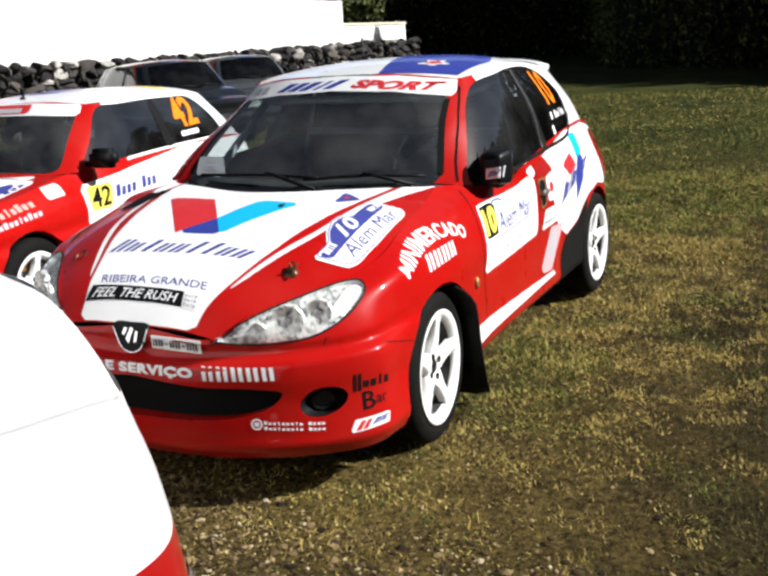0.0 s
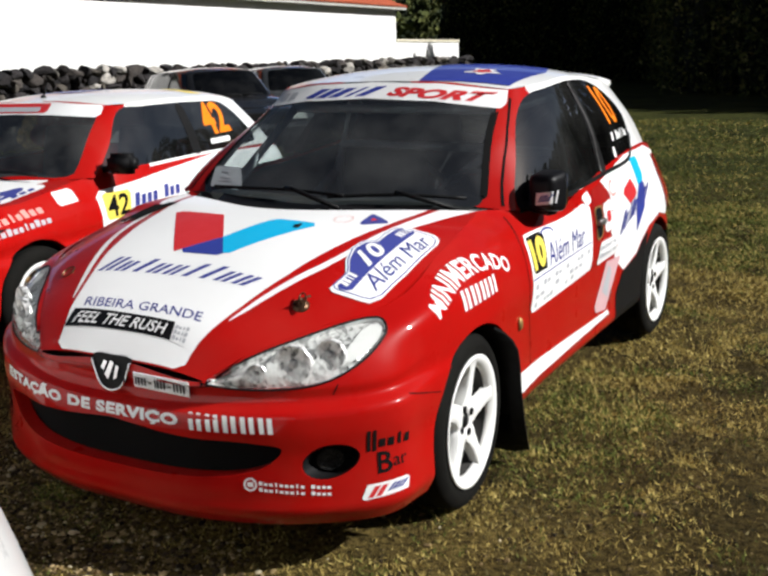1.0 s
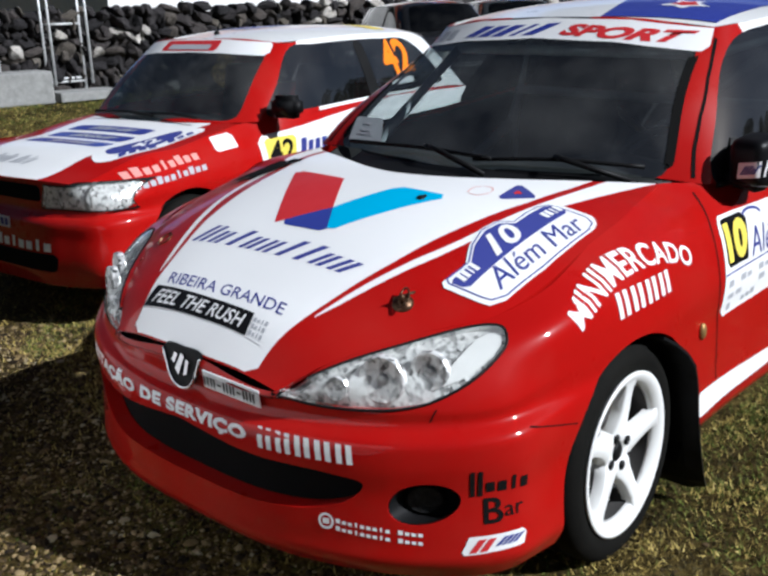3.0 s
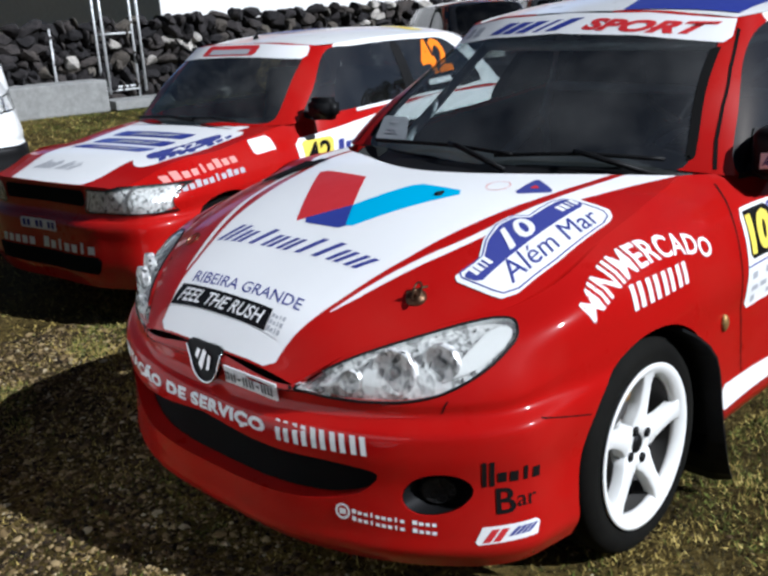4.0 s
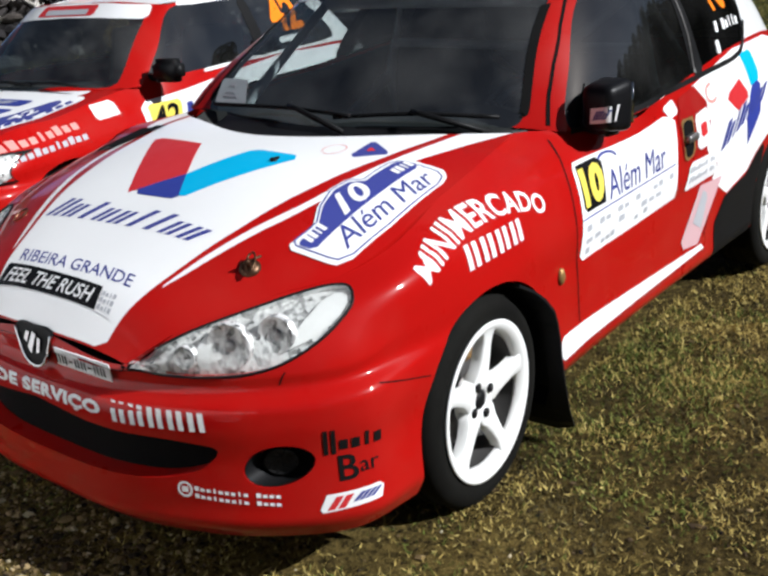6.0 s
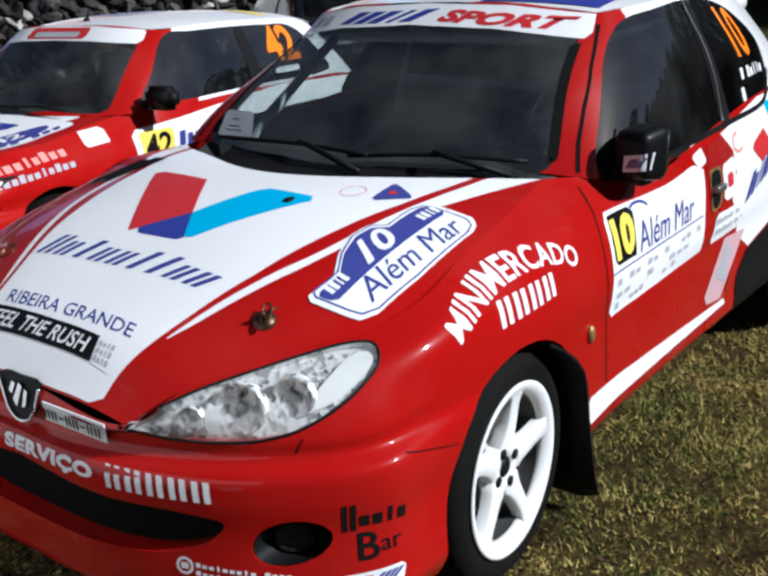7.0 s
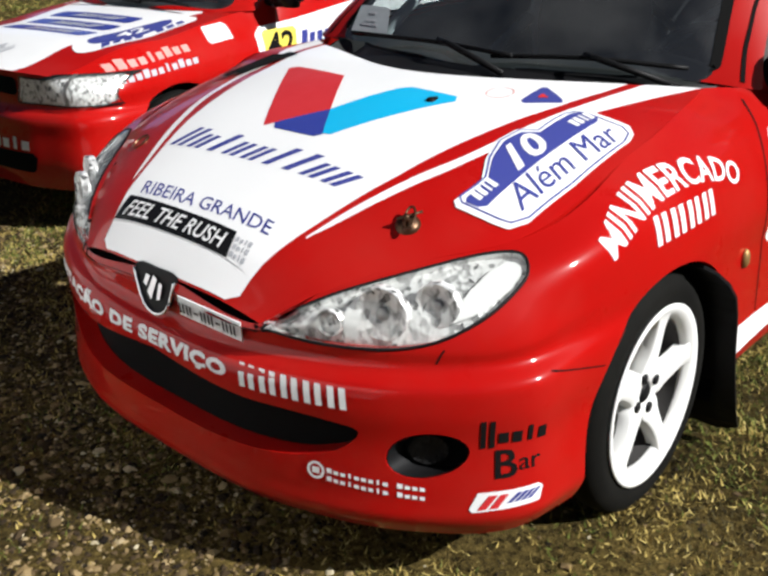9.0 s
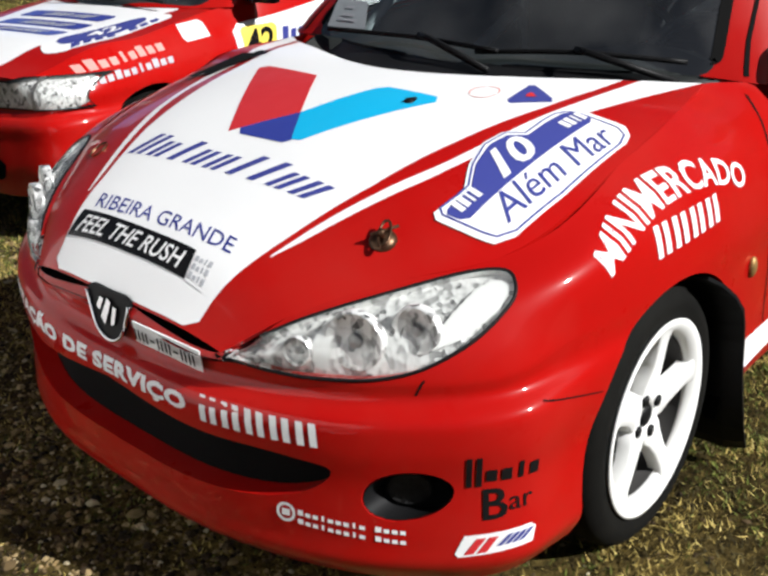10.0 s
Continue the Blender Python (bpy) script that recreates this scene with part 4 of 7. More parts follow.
    # bonnet pins and clips
    for x, y, big in ((0.48, -0.505, 1), (-0.48, -0.505, 1), (0.225, -0.14, 0), (-0.275, -0.137, 0)):
        hit, n, _, _ = SHELL.ray_cast(Vector((x, y, 3)), Vector((0, 0, -1)))
        m = Matrix.Translation(hit) @ n.to_track_quat("Z", "Y").to_matrix().to_4x4()
        bm = bmesh.new()
        if big:
            lathe(bm, [(0.0, 0.012), (0.012, 0.012), (0.022, 0.007), (0.027, 0.0), (0.027, -0.004)], m, 20)
            tube(bm, [m @ Vector((0, 0, 0.0)), m @ Vector((0, 0, 0.030))], 0.006, 8)
            tube(bm, [m @ Vector((0.012 * math.cos(t) + 0.006, 0.03 * math.sin(t), 0.022 + 0.004 * math.cos(t))) for t in np.linspace(0, 2 * math.pi, 14, endpoint=False)], 0.0028, 6, True)
            tube(bm, [m @ Vector((-0.02, -0.004, 0.022)), m @ Vector((0.03, 0.02, 0.02))], 0.003, 6)
            part("bonnet_pin", bm, PIN_METAL, car, "steel bonnet pin with spring clip")
        else:
            lathe(bm, [(0.0, 0.008), (0.009, 0.008), (0.012, 0.003), (0.013, 0.0)], m, 14)
            box(bm, (0.026, 0.008, 0.006), m @ pose(0.005, 0, 0.008, 0, 0, 30), 0.002)
            part("bonnet_clip", bm, BLACK_PLASTIC, car)
    # washer-side vent at the far rear corner of the bonnet
    for k in range(2):
        slot = [(-0.60 + 0.055 * k, -0.13 + 0.01 * k), (-0.55 + 0.055 * k, -0.15 + 0.01 * k), (-0.51 + 0.05 * k, 0.08 + 0.02 * k), (-0.565 + 0.05 * k, 0.10 + 0.02 * k)]
        part("bonnet_vent", lay(tiles(slot, 4, 16), SHELL, from_above, 0.006), DEEP_BLACK, car)


def nose_fittings(car):
    how, at = around_nose(WRAP, 0.5)
    bumper = next(o for o in car.children if o.name.startswith("front_bumper"))
    words = quad_map(unit(text_mesh("ESTAÇÃO DE SERVIÇO", 1.0, 0, 0.055, 1.10)), [(at(-0.535), 0.477), (at(0.262), 0.479), (at(0.258), 0.526), (at(-0.535), 0.522)])
    sticker("lettering", words, how, VINYL_WHITE, bumper, 0.002, "white capital lettering across the bumper")
    sticker("word_bars", quad_map(unit(word_bars("nnnnn", 1, 1, 0, True)), [(at(0.297), 0.478), (at(0.533), 0.476), (at(0.53), 0.521), (at(0.292), 0.527)]), how, VINYL_WHITE, bumper, 0.002)
    low, at2 = around_nose(WRAP, 0.30)
    ring = strip([(at2(0.463) + 0.017 * math.cos(t), 0.322 + 0.017 * math.sin(t)) for t in np.linspace(0, 2 * math.pi, 24)], 0.006)
    sticker("round_mark", joined(ring, quad_map(unit(word_bars("n", 1, 1)), [(at2(0.455), 0.315), (at2(0.471), 0.315), (at2(0.471), 0.329), (at2(0.455), 0.329)])), low, VINYL_WHITE, bumper, 0.002)
    for z0, z1, dz in ((0.321, 0.332, -0.004), (0.303, 0.314, -0.006)):
        bars = quad_map(unit(word_bars("nxxlxxxlx nxxx", 1, 1)), [(at2(0.486), z0), (at2(0.664), z0 + dz - 0.012), (at2(0.664), z1 + dz - 0.012), (at2(0.486), z1)])
        sticker("word_bars", bars, low, VINYL_WHITE, bumper, 0.002)
    side, at3 = around_nose(WRAP, 0.40)
    a = at3(0.737)
    sticker("word_bars", joined(quad_map(unit(word_bars("n", 1, 1, 0, True)), [(a + 0.006, 0.402), (a + 0.034, 0.402), (a + 0.034, 0.466), (a + 0.006, 0.466)]), quad_map(unit(word_bars("xxlx", 1, 1)), [(a + 0.042, 0.412), (a + 0.145, 0.408), (a + 0.145, 0.446), (a + 0.042, 0.446)])), side, VINYL_BLACK, bumper, 0.002)
    sticker("lettering", joined(quad_map(unit(text_mesh("B", 1.0, 0, 0.012)), [(a + 0.036, 0.332), (a + 0.082, 0.332), (a + 0.082, 0.396), (a + 0.036, 0.396)]), quad_map(unit(text_mesh("ar", 1.0)), [(a + 0.086, 0.345), (a + 0.133, 0.345), (a + 0.133, 0.372), (a + 0.086, 0.372)])), side, VINYL_BLACK, bumper, 0.002)
    b0, b1 = at2(0.735) - 0.01, at2(0.735) + 0.155
    patch = sticker("sponsor_patch", polygon_mesh([(b0, 0.258), (b1 - 0.012, 0.268), (b1, 0.308), (b0 + 0.022, 0.303)], 0.012), low, VINYL_WHITE, bumper, 0.002)
    sticker("word_bars", quad_map(unit(word_bars("nn", 1, 1, 0.3)), [(b0 + 0.02, 0.264), (b0 + 0.075, 0.267), (b0 + 0.085, 0.297), (b0 + 0.03, 0.296)]), low, VINYL_RED, patch, 0.0032)
    sticker("word_bars", quad_map(unit(word_bars("nnnn", 1, 1, 0.3)), [(b0 + 0.08, 0.276), (b1 - 0.016, 0.28), (b1 - 0.008, 0.299), (b0 + 0.087, 0.297)]), low, VINYL_NAVY, patch, 0.0032)

    # intake backing and lower mesh, then black bands
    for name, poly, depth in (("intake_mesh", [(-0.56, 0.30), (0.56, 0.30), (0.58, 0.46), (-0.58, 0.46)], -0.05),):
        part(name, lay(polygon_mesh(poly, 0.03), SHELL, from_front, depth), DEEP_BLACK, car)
    # black bands paint the shadow under the bonnet lip
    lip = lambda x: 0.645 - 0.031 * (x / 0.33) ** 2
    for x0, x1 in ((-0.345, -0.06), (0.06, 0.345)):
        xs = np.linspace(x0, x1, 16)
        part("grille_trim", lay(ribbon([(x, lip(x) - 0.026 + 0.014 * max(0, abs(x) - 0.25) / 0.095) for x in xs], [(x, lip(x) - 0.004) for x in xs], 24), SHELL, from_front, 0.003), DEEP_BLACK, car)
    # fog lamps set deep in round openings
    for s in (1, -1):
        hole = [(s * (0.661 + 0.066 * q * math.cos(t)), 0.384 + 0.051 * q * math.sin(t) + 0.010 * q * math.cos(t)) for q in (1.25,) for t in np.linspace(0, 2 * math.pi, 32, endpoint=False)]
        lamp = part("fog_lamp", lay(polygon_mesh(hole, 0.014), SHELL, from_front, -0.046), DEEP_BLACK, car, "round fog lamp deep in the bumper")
        lens = [(s * (0.664 + 0.034 * math.cos(t)), 0.378 + 0.030 * math.sin(t)) for t in np.linspace(0, 2 * math.pi, 24, endpoint=False)]
        # added black ring stands in for shadow on the recess wall
        rings = []
        for q in range(40):
            t = 2 * math.pi * q / 40
            hit, _, _, _ = SHELL.ray_cast(Vector((s * (0.661 + 0.0635 * math.cos(t)), -3, 0.384 + 0.0487 * math.sin(t) + 0.010 * math.cos(t))), Vector((0, 1, 0)))
            rings.append((hit + Vector((0, 0.0015, 0)), hit + Vector((0, 0.052, 0))))
        V = [p for r in rings for p in r]
        bm = pydata(V, [(2 * q, 2 * q + 1, (2 * q + 3) % 80, (2 * q + 2) % 80) for q in range(40)])
        part("fog_surround", bm, BLACK_PLASTIC, lamp)
        part("fog_lens", lay(polygon_mesh(lens, 0.008), SHELL, from_front, -0.034), FOG_GLASS, lamp)
    # shield badge, its rim and a plain bright shape on it
    shield = rounded([(0.87 * x, 0.657 - 0.85 * (0.658 - z)) for x, z in ((-0.085, 0.652), (0.0, 0.658), (0.085, 0.652), (0.072, 0.60), (0.045, 0.552), (0.0, 0.535), (-0.045, 0.552), (-0.072, 0.60))], 4)

    def flat_front(poly_mesh, y0, lean, name, mat, parent=None, thick=0.008):
        bm = bmesh.new()
        vs = [bm.verts.new((x, y0 + lean * (z - 0.60), z)) for x, z in poly_mesh[0]]
        for f in poly_mesh[1]:
            bm.faces.new([vs[i] for i in f])
        r = bmesh.ops.extrude_face_region(bm, geom=bm.faces[:])
        for v in [g for g in r["geom"] if isinstance(g, bmesh.types.BMVert)]:
            v.co.y += thick
        bmesh.ops.recalc_face_normals(bm, faces=bm.faces)
        return part(name, bm, mat, parent or car, smooth=False)

    badge = flat_front(polygon_mesh(shield, 0.012), -0.812, 0.10, "badge", BLACK_PLASTIC)
    badge["label"] = "black shield badge with bright rim"
    bm = bmesh.new()
    u = [p for p in shield if p[1] < 0.647]
    u = sorted(u, key=lambda p: math.atan2(p[0], -(p[1] - 0.62)))
    tube(bm, [(x, -0.815 + 0.10 * (z - 0.60), z) for x, z in u], 0.0042, 8)
    part("badge_rim", bm, CHROME, badge)
    for fig in ([(-0.024, 0.590), (-0.010, 0.572), (0.016, 0.634), (0.002, 0.642)], [(0.012, 0.576), (0.026, 0.582), (0.036, 0.624), (0.024, 0.628)], [(-0.040, 0.612), (-0.028, 0.604), (-0.012, 0.636), (-0.026, 0.640)]):
        flat_front(tiles([(0.95 * x, 0.657 - 0.85 * (0.658 - z)) for x, z in fig], 2, 2), -0.818, 0.10, "badge_mark", CHROME, badge, 0.003)
    # plate set flat below the bonnet lip, its characters as bars
    corners = []
    for (x, z), out in zip(((0.088, 0.574), (0.284, 0.564), (0.288, 0.610), (0.092, 0.620)), (0.016, 0.016, 0.008, 0.008)):
        hit = SHELL.ray_cast(Vector((x, -3, z)), Vector((0, 1, 0)))[0]
        corners.append(hit - Vector((0, out, 0)))

    def on_plate(VF, lift):
        V = []
        for a, b in VF[0]:
            V.append((corners[0] * (1 - a) + corners[1] * a) * (1 - b) + (corners[3] * (1 - a) + corners[2] * a) * b - Vector((0, lift, 0)))
        return pydata(V, VF[1])

    bm = on_plate(tiles([(0, 0), (1, 0), (1, 1), (0, 1)], 2, 2), 0.0)
    bmesh.ops.recalc_face_normals(bm, faces=bm.faces)
    bmesh.ops.solidify(bm, geom=bm.faces[:], thickness=0.003)
    pl = part("plate_sticker", bm, VINYL_WHITE, car, smooth=False)
    marks = quad_map(unit(word_bars("nn-nn-nn", 1, 1, 0, True)), [(0.05, 0.22), (0.95, 0.22), (0.95, 0.78), (0.05, 0.78)])
    part("word_bars", on_plate(marks, 0.006), VINYL_BLACK, pl, smooth=False)

    # headlamps
    for s in (1, -1):
        poly = [(s * x, z) for x, z in LAMP]
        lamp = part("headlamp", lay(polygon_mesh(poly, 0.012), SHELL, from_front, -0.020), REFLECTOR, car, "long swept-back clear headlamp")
        pts = []
        for x, z in poly:
            hit, n, _, _ = SHELL.ray_cast(Vector((x, -3, z)), Vector((0, 1, 0)))
            if n.y > 0:
                n = -n
            pts.append((hit, n))
        bm = bmesh.new()
        a = [bm.verts.new(h + n * 0.001) for h, n in pts]
        b = [bm.verts.new(h - n * 0.021) for h, n in pts]
        for i in range(len(a)):
            bm.faces.new((a[i], a[(i + 1) % len(a)], b[(i + 1) % len(a)], b[i]))
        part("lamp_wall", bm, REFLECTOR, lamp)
        bm = bmesh.new()
        tube(bm, [h - n * 0.0005 for h, n in pts], 0.0036, 8, True)
        part("lamp_gasket", bm, BLACK_PLASTIC, lamp)
        part("lamp_lens", lay(polygon_mesh(poly, 0.012), SHELL, from_front, 0.001), LAMP_GLASS, lamp)
        for (x, y, z), r in (((0.55, -0.61, 0.658), 0.052), ((0.628, -0.555, 0.675), 0.042), ((0.465, -0.69, 0.635), 0.026)):
            hit = SHELL.ray_cast(Vector((s * x, -3, z)), Vector((0, 1, 0)))[0]
            m = look(hit + Vector((0, 0.018, 0)), hit + Vector((s * 0.3, -0.9, 0.08))) @ pose(0, 0, 0, 180, 0, 0)
            bm = bmesh.new()
            lathe(bm, [(0.004, -0.001), (0.3 * r, 0.0), (0.6 * r, 0.003), (0.85 * r, 0.007), (r, 0.011), (1.06 * r, 0.011), (1.08 * r, -0.01)], m, 24)
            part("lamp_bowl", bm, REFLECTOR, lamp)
            bm = bmesh.new()
            lathe(bm, [(0.0, 0.010), (0.2 * r, 0.008), (0.28 * r, 0.004), (0.28 * r, -0.01)], m, 14)
            for k in range(7):
                ang = 2 * math.pi * k / 7 + 0.5
                box(bm, (0.34 * r, 0.12 * r, 0.012), m @ pose(0.66 * r * math.cos(ang), 0.66 * r * math.sin(ang), -0.004, 12, 0, math.degrees(ang)), 0.0)
            part("bulb_shield", bm, STEEL, lamp)
        # white turn-signal chamber at the rear end, pale inner webs
        chamber = [(s * 0.652, 0.640), (s * 0.70, 0.664), (s * 0.722, 0.70), (s * 0.718, 0.730), (s * 0.69, 0.740), (s * 0.668, 0.738), (s * 0.664, 0.69)]
        part("turn_signal", lay(polygon_mesh(chamber, 0.01), SHELL, from_front, -0.008), WHITE, lamp)
        for q in ([(0.50, 0.605), (0.525, 0.603), (0.515, 0.70), (0.485, 0.685)], [(0.40, 0.612), (0.42, 0.606), (0.44, 0.655), (0.425, 0.66)], [(0.583, 0.606), (0.60, 0.606), (0.605, 0.64), (0.588, 0.632)]):
            part("lamp_web", lay(tiles([(s * x, z) for x, z in q], 3, 6), SHELL, from_front, -0.012), WHITE, lamp)


def side_fittings(car):
    white = VINYL_WHITE
    kids = list(car.children)
    door = next(o for o in kids if o.name == "door")
    fender = next(o for o in kids if o.name == "front_fender")
    quarter = next(o for o in kids if o.name == "rear_quarter")
    arch = fit_width(text_mesh("MINIMERCADO", 1.0, 0, 0.022, 1.04), 0.600, 0.052)
    sticker("lettering", turn2(arc_bend(arch, 0.65), 3.5, 0.03, 0.818), from_left, white, fender, 0.002, "white shop lettering in an arch")
    sticker("word_bars", quad_map(unit(word_bars("nnnn", 1, 1, 0, True)), [(-0.085, 0.700), (0.172, 0.712), (0.170, 0.770), (-0.088, 0.764)]), from_left, white, fender, 0.002)
    # door plate
    outline = [(0.545, 0.832), (0.80, 0.852), (1.13, 0.876), (1.206, 0.85), (1.212, 0.70), (1.206, 0.577), (0.85, 0.56), (0.50, 0.547), (0.516, 0.672), (0.53, 0.75)]
    plate = sticker("door_plate", polygon_mesh(outline, 0.02), from_left, white, door, 0.0016, "white rally door plate with yellow number ten")
    sticker("number_field", polygon_mesh([(0.562, 0.822), (0.69, 0.834), (0.672, 0.694), (0.537, 0.689)], 0.016), from_left, VINYL_BLACK, plate, 0.0028)
    sticker("number", quad_map(unit(text_mesh("10", 1.0, 0, 0.055)), [(0.548, 0.70), (0.668, 0.706), (0.682, 0.822), (0.562, 0.812)]), from_left, VINYL_YELLOW, plate, 0.004)
    sticker("lettering", quad_map(unit(text_mesh("Além Mar", 1.0)), [(0.70, 0.692), (1.11, 0.708), (1.10, 0.795), (0.695, 0.782)]), from_left, VINYL_NAVY, plate, 0.0028)
    sticker("dark_line", strip([(0.516, 0.672), (0.8, 0.684), (1.19, 0.702)], 0.005), from_left, VINYL_NAVY, plate, 0.0028)
    for k, (z, w) in enumerate(((0.648, "n nx nx n  xn n"), (0.612, "xx  n  nxx"), (0.578, "n  xxn    x n"))):
        sticker("word_bars", quad_map(unit(word_bars(w, 1, 1)), [(0.54, z - 0.012 - 0.005), (1.17 - 0.1 * k, z + 0.012), (1.17 - 0.1 * k, z + 0.03), (0.54, z + 0.003)]), from_left, VINYL_GREY, plate, 0.0028)
    sticker("blue_arch_mark", strip([(0.72 + 0.045 * math.cos(t), 0.815 + 0.022 * math.sin(t)) for t in np.linspace(0.2, 2.9, 10)], 0.008), from_left, VINYL_NAVY, plate, 0.0028)
    sticker("white_square", polygon_mesh([(1.136, 0.90), (1.224, 0.917), (1.249, 0.87), (1.172, 0.856)], 0.02), from_left, white, door, 0.0016)
    # rear part of the side: white field with jagged front, other marks
    field = [(1.356, 0.925), (1.45, 0.788), (1.52, 0.80), (1.469, 0.678), (1.595, 0.635), (1.56, 0.56), (1.718, 0.475), (1.85, 0.50), (1.93, 0.515), (2.03, 0.575), (2.14, 0.628), (2.356, 0.66), (2.58, 0.62), (2.63, 0.75), (2.62, 0.96), (2.25, 1.022), (1.85, 1.012), (1.6, 0.972)]
    fieldm = sticker("white_field", polygon_mesh(field, 0.025), from_left, white, quarter, 0.0016, "white rear side with jagged front edge")
    guard = [(1.60, 0.20), (1.60, 0.385), (1.70, 0.468), (1.85, 0.492), (1.93, 0.505), (2.03, 0.565), (2.14, 0.615), (2.11, 0.55), (2.04, 0.45), (2.01, 0.30), (2.00, 0.20)]
    sticker("stone_guard", polygon_mesh(guard, 0.025), from_left, BLACK_PLASTIC, quarter, 0.003, "black stone guard ahead of the rear wheel")
    sticker("dark_red_mark", polygon_mesh([(1.268, 0.912), (1.412, 0.934), (1.49, 0.869), (1.50, 0.70), (1.27, 0.685), (1.232, 0.84)], 0.02), from_left, DEEP_RED, door, 0.003)
    hs = sticker("handle_sticker", polygon_mesh([(1.245, 0.842), (1.350, 0.840), (1.366, 0.705), (1.272, 0.687)], 0.016), from_left, BRASS, door, 0.0045, "brown sticker round the door handle")
    sticker("dark_recess", polygon_mesh(rounded([(1.262, 0.825), (1.335, 0.825), (1.345, 0.76), (1.340, 0.715), (1.285, 0.705), (1.268, 0.76)], 4), 0.012), from_left, DEEP_BLACK, hs, 0.0058)
    ws = sticker("white_sticker", polygon_mesh([(1.363, 0.837), (1.484, 0.853), (1.511, 0.713), (1.391, 0.708)], 0.016), from_left, white, door, 0.0045)
    sticker("red_mark", polygon_mesh([(1.41, 0.80), (1.465, 0.805), (1.475, 0.755), (1.42, 0.75)], 0.016), from_left, VINYL_RED, ws, 0.0058)
    bm = bmesh.new()
    box(bm, (0.024, 0.085, 0.026), pose(0.832, 1.307, 0.772), 0.008)
    part("door_handle", bm, STEEL, door, "pale grey door handle")
    s2 = sticker("white_sticker", polygon_mesh([(1.281, 0.578), (1.586, 0.585), (1.561, 0.675), (1.321, 0.678)], 0.02), from_left, white, door, 0.003)
    for z in (0.605, 0.64):
        sticker("word_bars", quad_map(unit(word_bars("nnxnxxn nx", 1, 1)), [(1.31, z), (1.55, z + 0.004), (1.55, z + 0.022), (1.32, z + 0.02)]), from_left, VINYL_GREY, s2, 0.0042)
    s3 = sticker("pale_sticker", polygon_mesh([(1.25, 0.366), (1.436, 0.345), (1.66, 0.557), (1.445, 0.568)], 0.025), from_left, VINYL_MAUVE, door, 0.003)
    sticker("grey_figure", polygon_mesh([(1.38, 0.44), (1.46, 0.40), (1.52, 0.52), (1.47, 0.545)], 0.02), from_left, VINYL_GREY, s3, 0.0042)
    sticker("red_diamond", polygon_mesh([(1.682, 0.853), (1.845, 0.90), (1.942, 0.821), (1.805, 0.782)], 0.02), from_left, VINYL_RED, fieldm, 0.003)
    sticker("cyan_block", polygon_mesh([(1.91, 0.985), (2.03, 0.992), (2.07, 0.872), (1.965, 0.855)], 0.02), from_left, VINYL_CYAN, fieldm, 0.003)
    sticker("blue_block", polygon_mesh([(1.965, 0.855), (2.07, 0.872), (2.05, 0.74), (1.91, 0.63), (1.90, 0.74)], 0.02), from_left, VINYL_BLUE, fieldm, 0.003)
    sticker("word_bars", quad_map(unit(word_bars("nxlnxllxx", 1, 1, 0.2)), [(1.61, 0.66), (2.14, 0.80), (2.16, 0.87), (1.60, 0.735)]), from_left, VINYL_NAVY, fieldm, 0.0042)
    sticker("red_ring", strip([(1.55 + 0.05 * math.cos(t), 0.89 + 0.032 * math.sin(t)) for t in np.linspace(1.5, 5.6, 12)], 0.012), from_left, VINYL_PINK, fieldm, 0.003)
    # sill stripe
    sill = next(o for o in kids if o.name == "sill")
    sticker("white_stripe", polygon_mesh([(0.375, 0.353), (0.9, 0.346), (1.50, 0.335), (1.50, 0.312), (0.9, 0.293), (0.375, 0.272)], 0.025), from_left, white, sill, 0.002)
    sticker("crimson_line", ribbon([(0.375, 0.271), (0.9, 0.292), (1.50, 0.31)], [(0.375, 0.252), (0.9, 0.275), (1.50, 0.299)]), from_left, DEEP_RED, sill, 0.002)
    # shut lines
    for name, pts, parent in (("shut_line", [(0.548, 0.90), (0.50, 0.80), (0.475, 0.66), (0.49, 0.5), (0.50, 0.36)], door), ("shut_line", [(1.56, 0.955), (1.60, 0.8), (1.615, 0.65), (1.56, 0.5), (1.50, 0.36)], door)):
        q = hermite(np.arange(len(pts)), pts, np.linspace(0, len(pts) - 1, 30))
        sticker(name, strip(q, 0.006), from_left, DEEP_BLACK, parent, 0.0012)
    how, at = around_nose(WRAP, 0.55)
    sticker("shut_line", strip([(at(0.80) + 0.01 + 0.17 * t, 0.545 - 0.045 * t) for t in np.linspace(0, 1, 12)], 0.003), how, DEEP_BLACK, fender, 0.0012)
    sticker("shut_line", strip([(0.668 - 0.012 * t, 0.600 - 0.030 * t) for t in np.linspace(0, 1, 8)], 0.003), from_front, DEEP_BLACK, fender, 0.0012)
    # side repeater lamp
    bm = bmesh.new()
    bmesh.ops.create_uvsphere(bm, u_segments=16, v_segments=8, radius=1, matrix=pose(0.822, 0.372, 0.545) @ Matrix.Diagonal((0.012, 0.017, 0.026, 1)))
    part("side_lamp", bm, BRASS, car, "small amber side lamp")
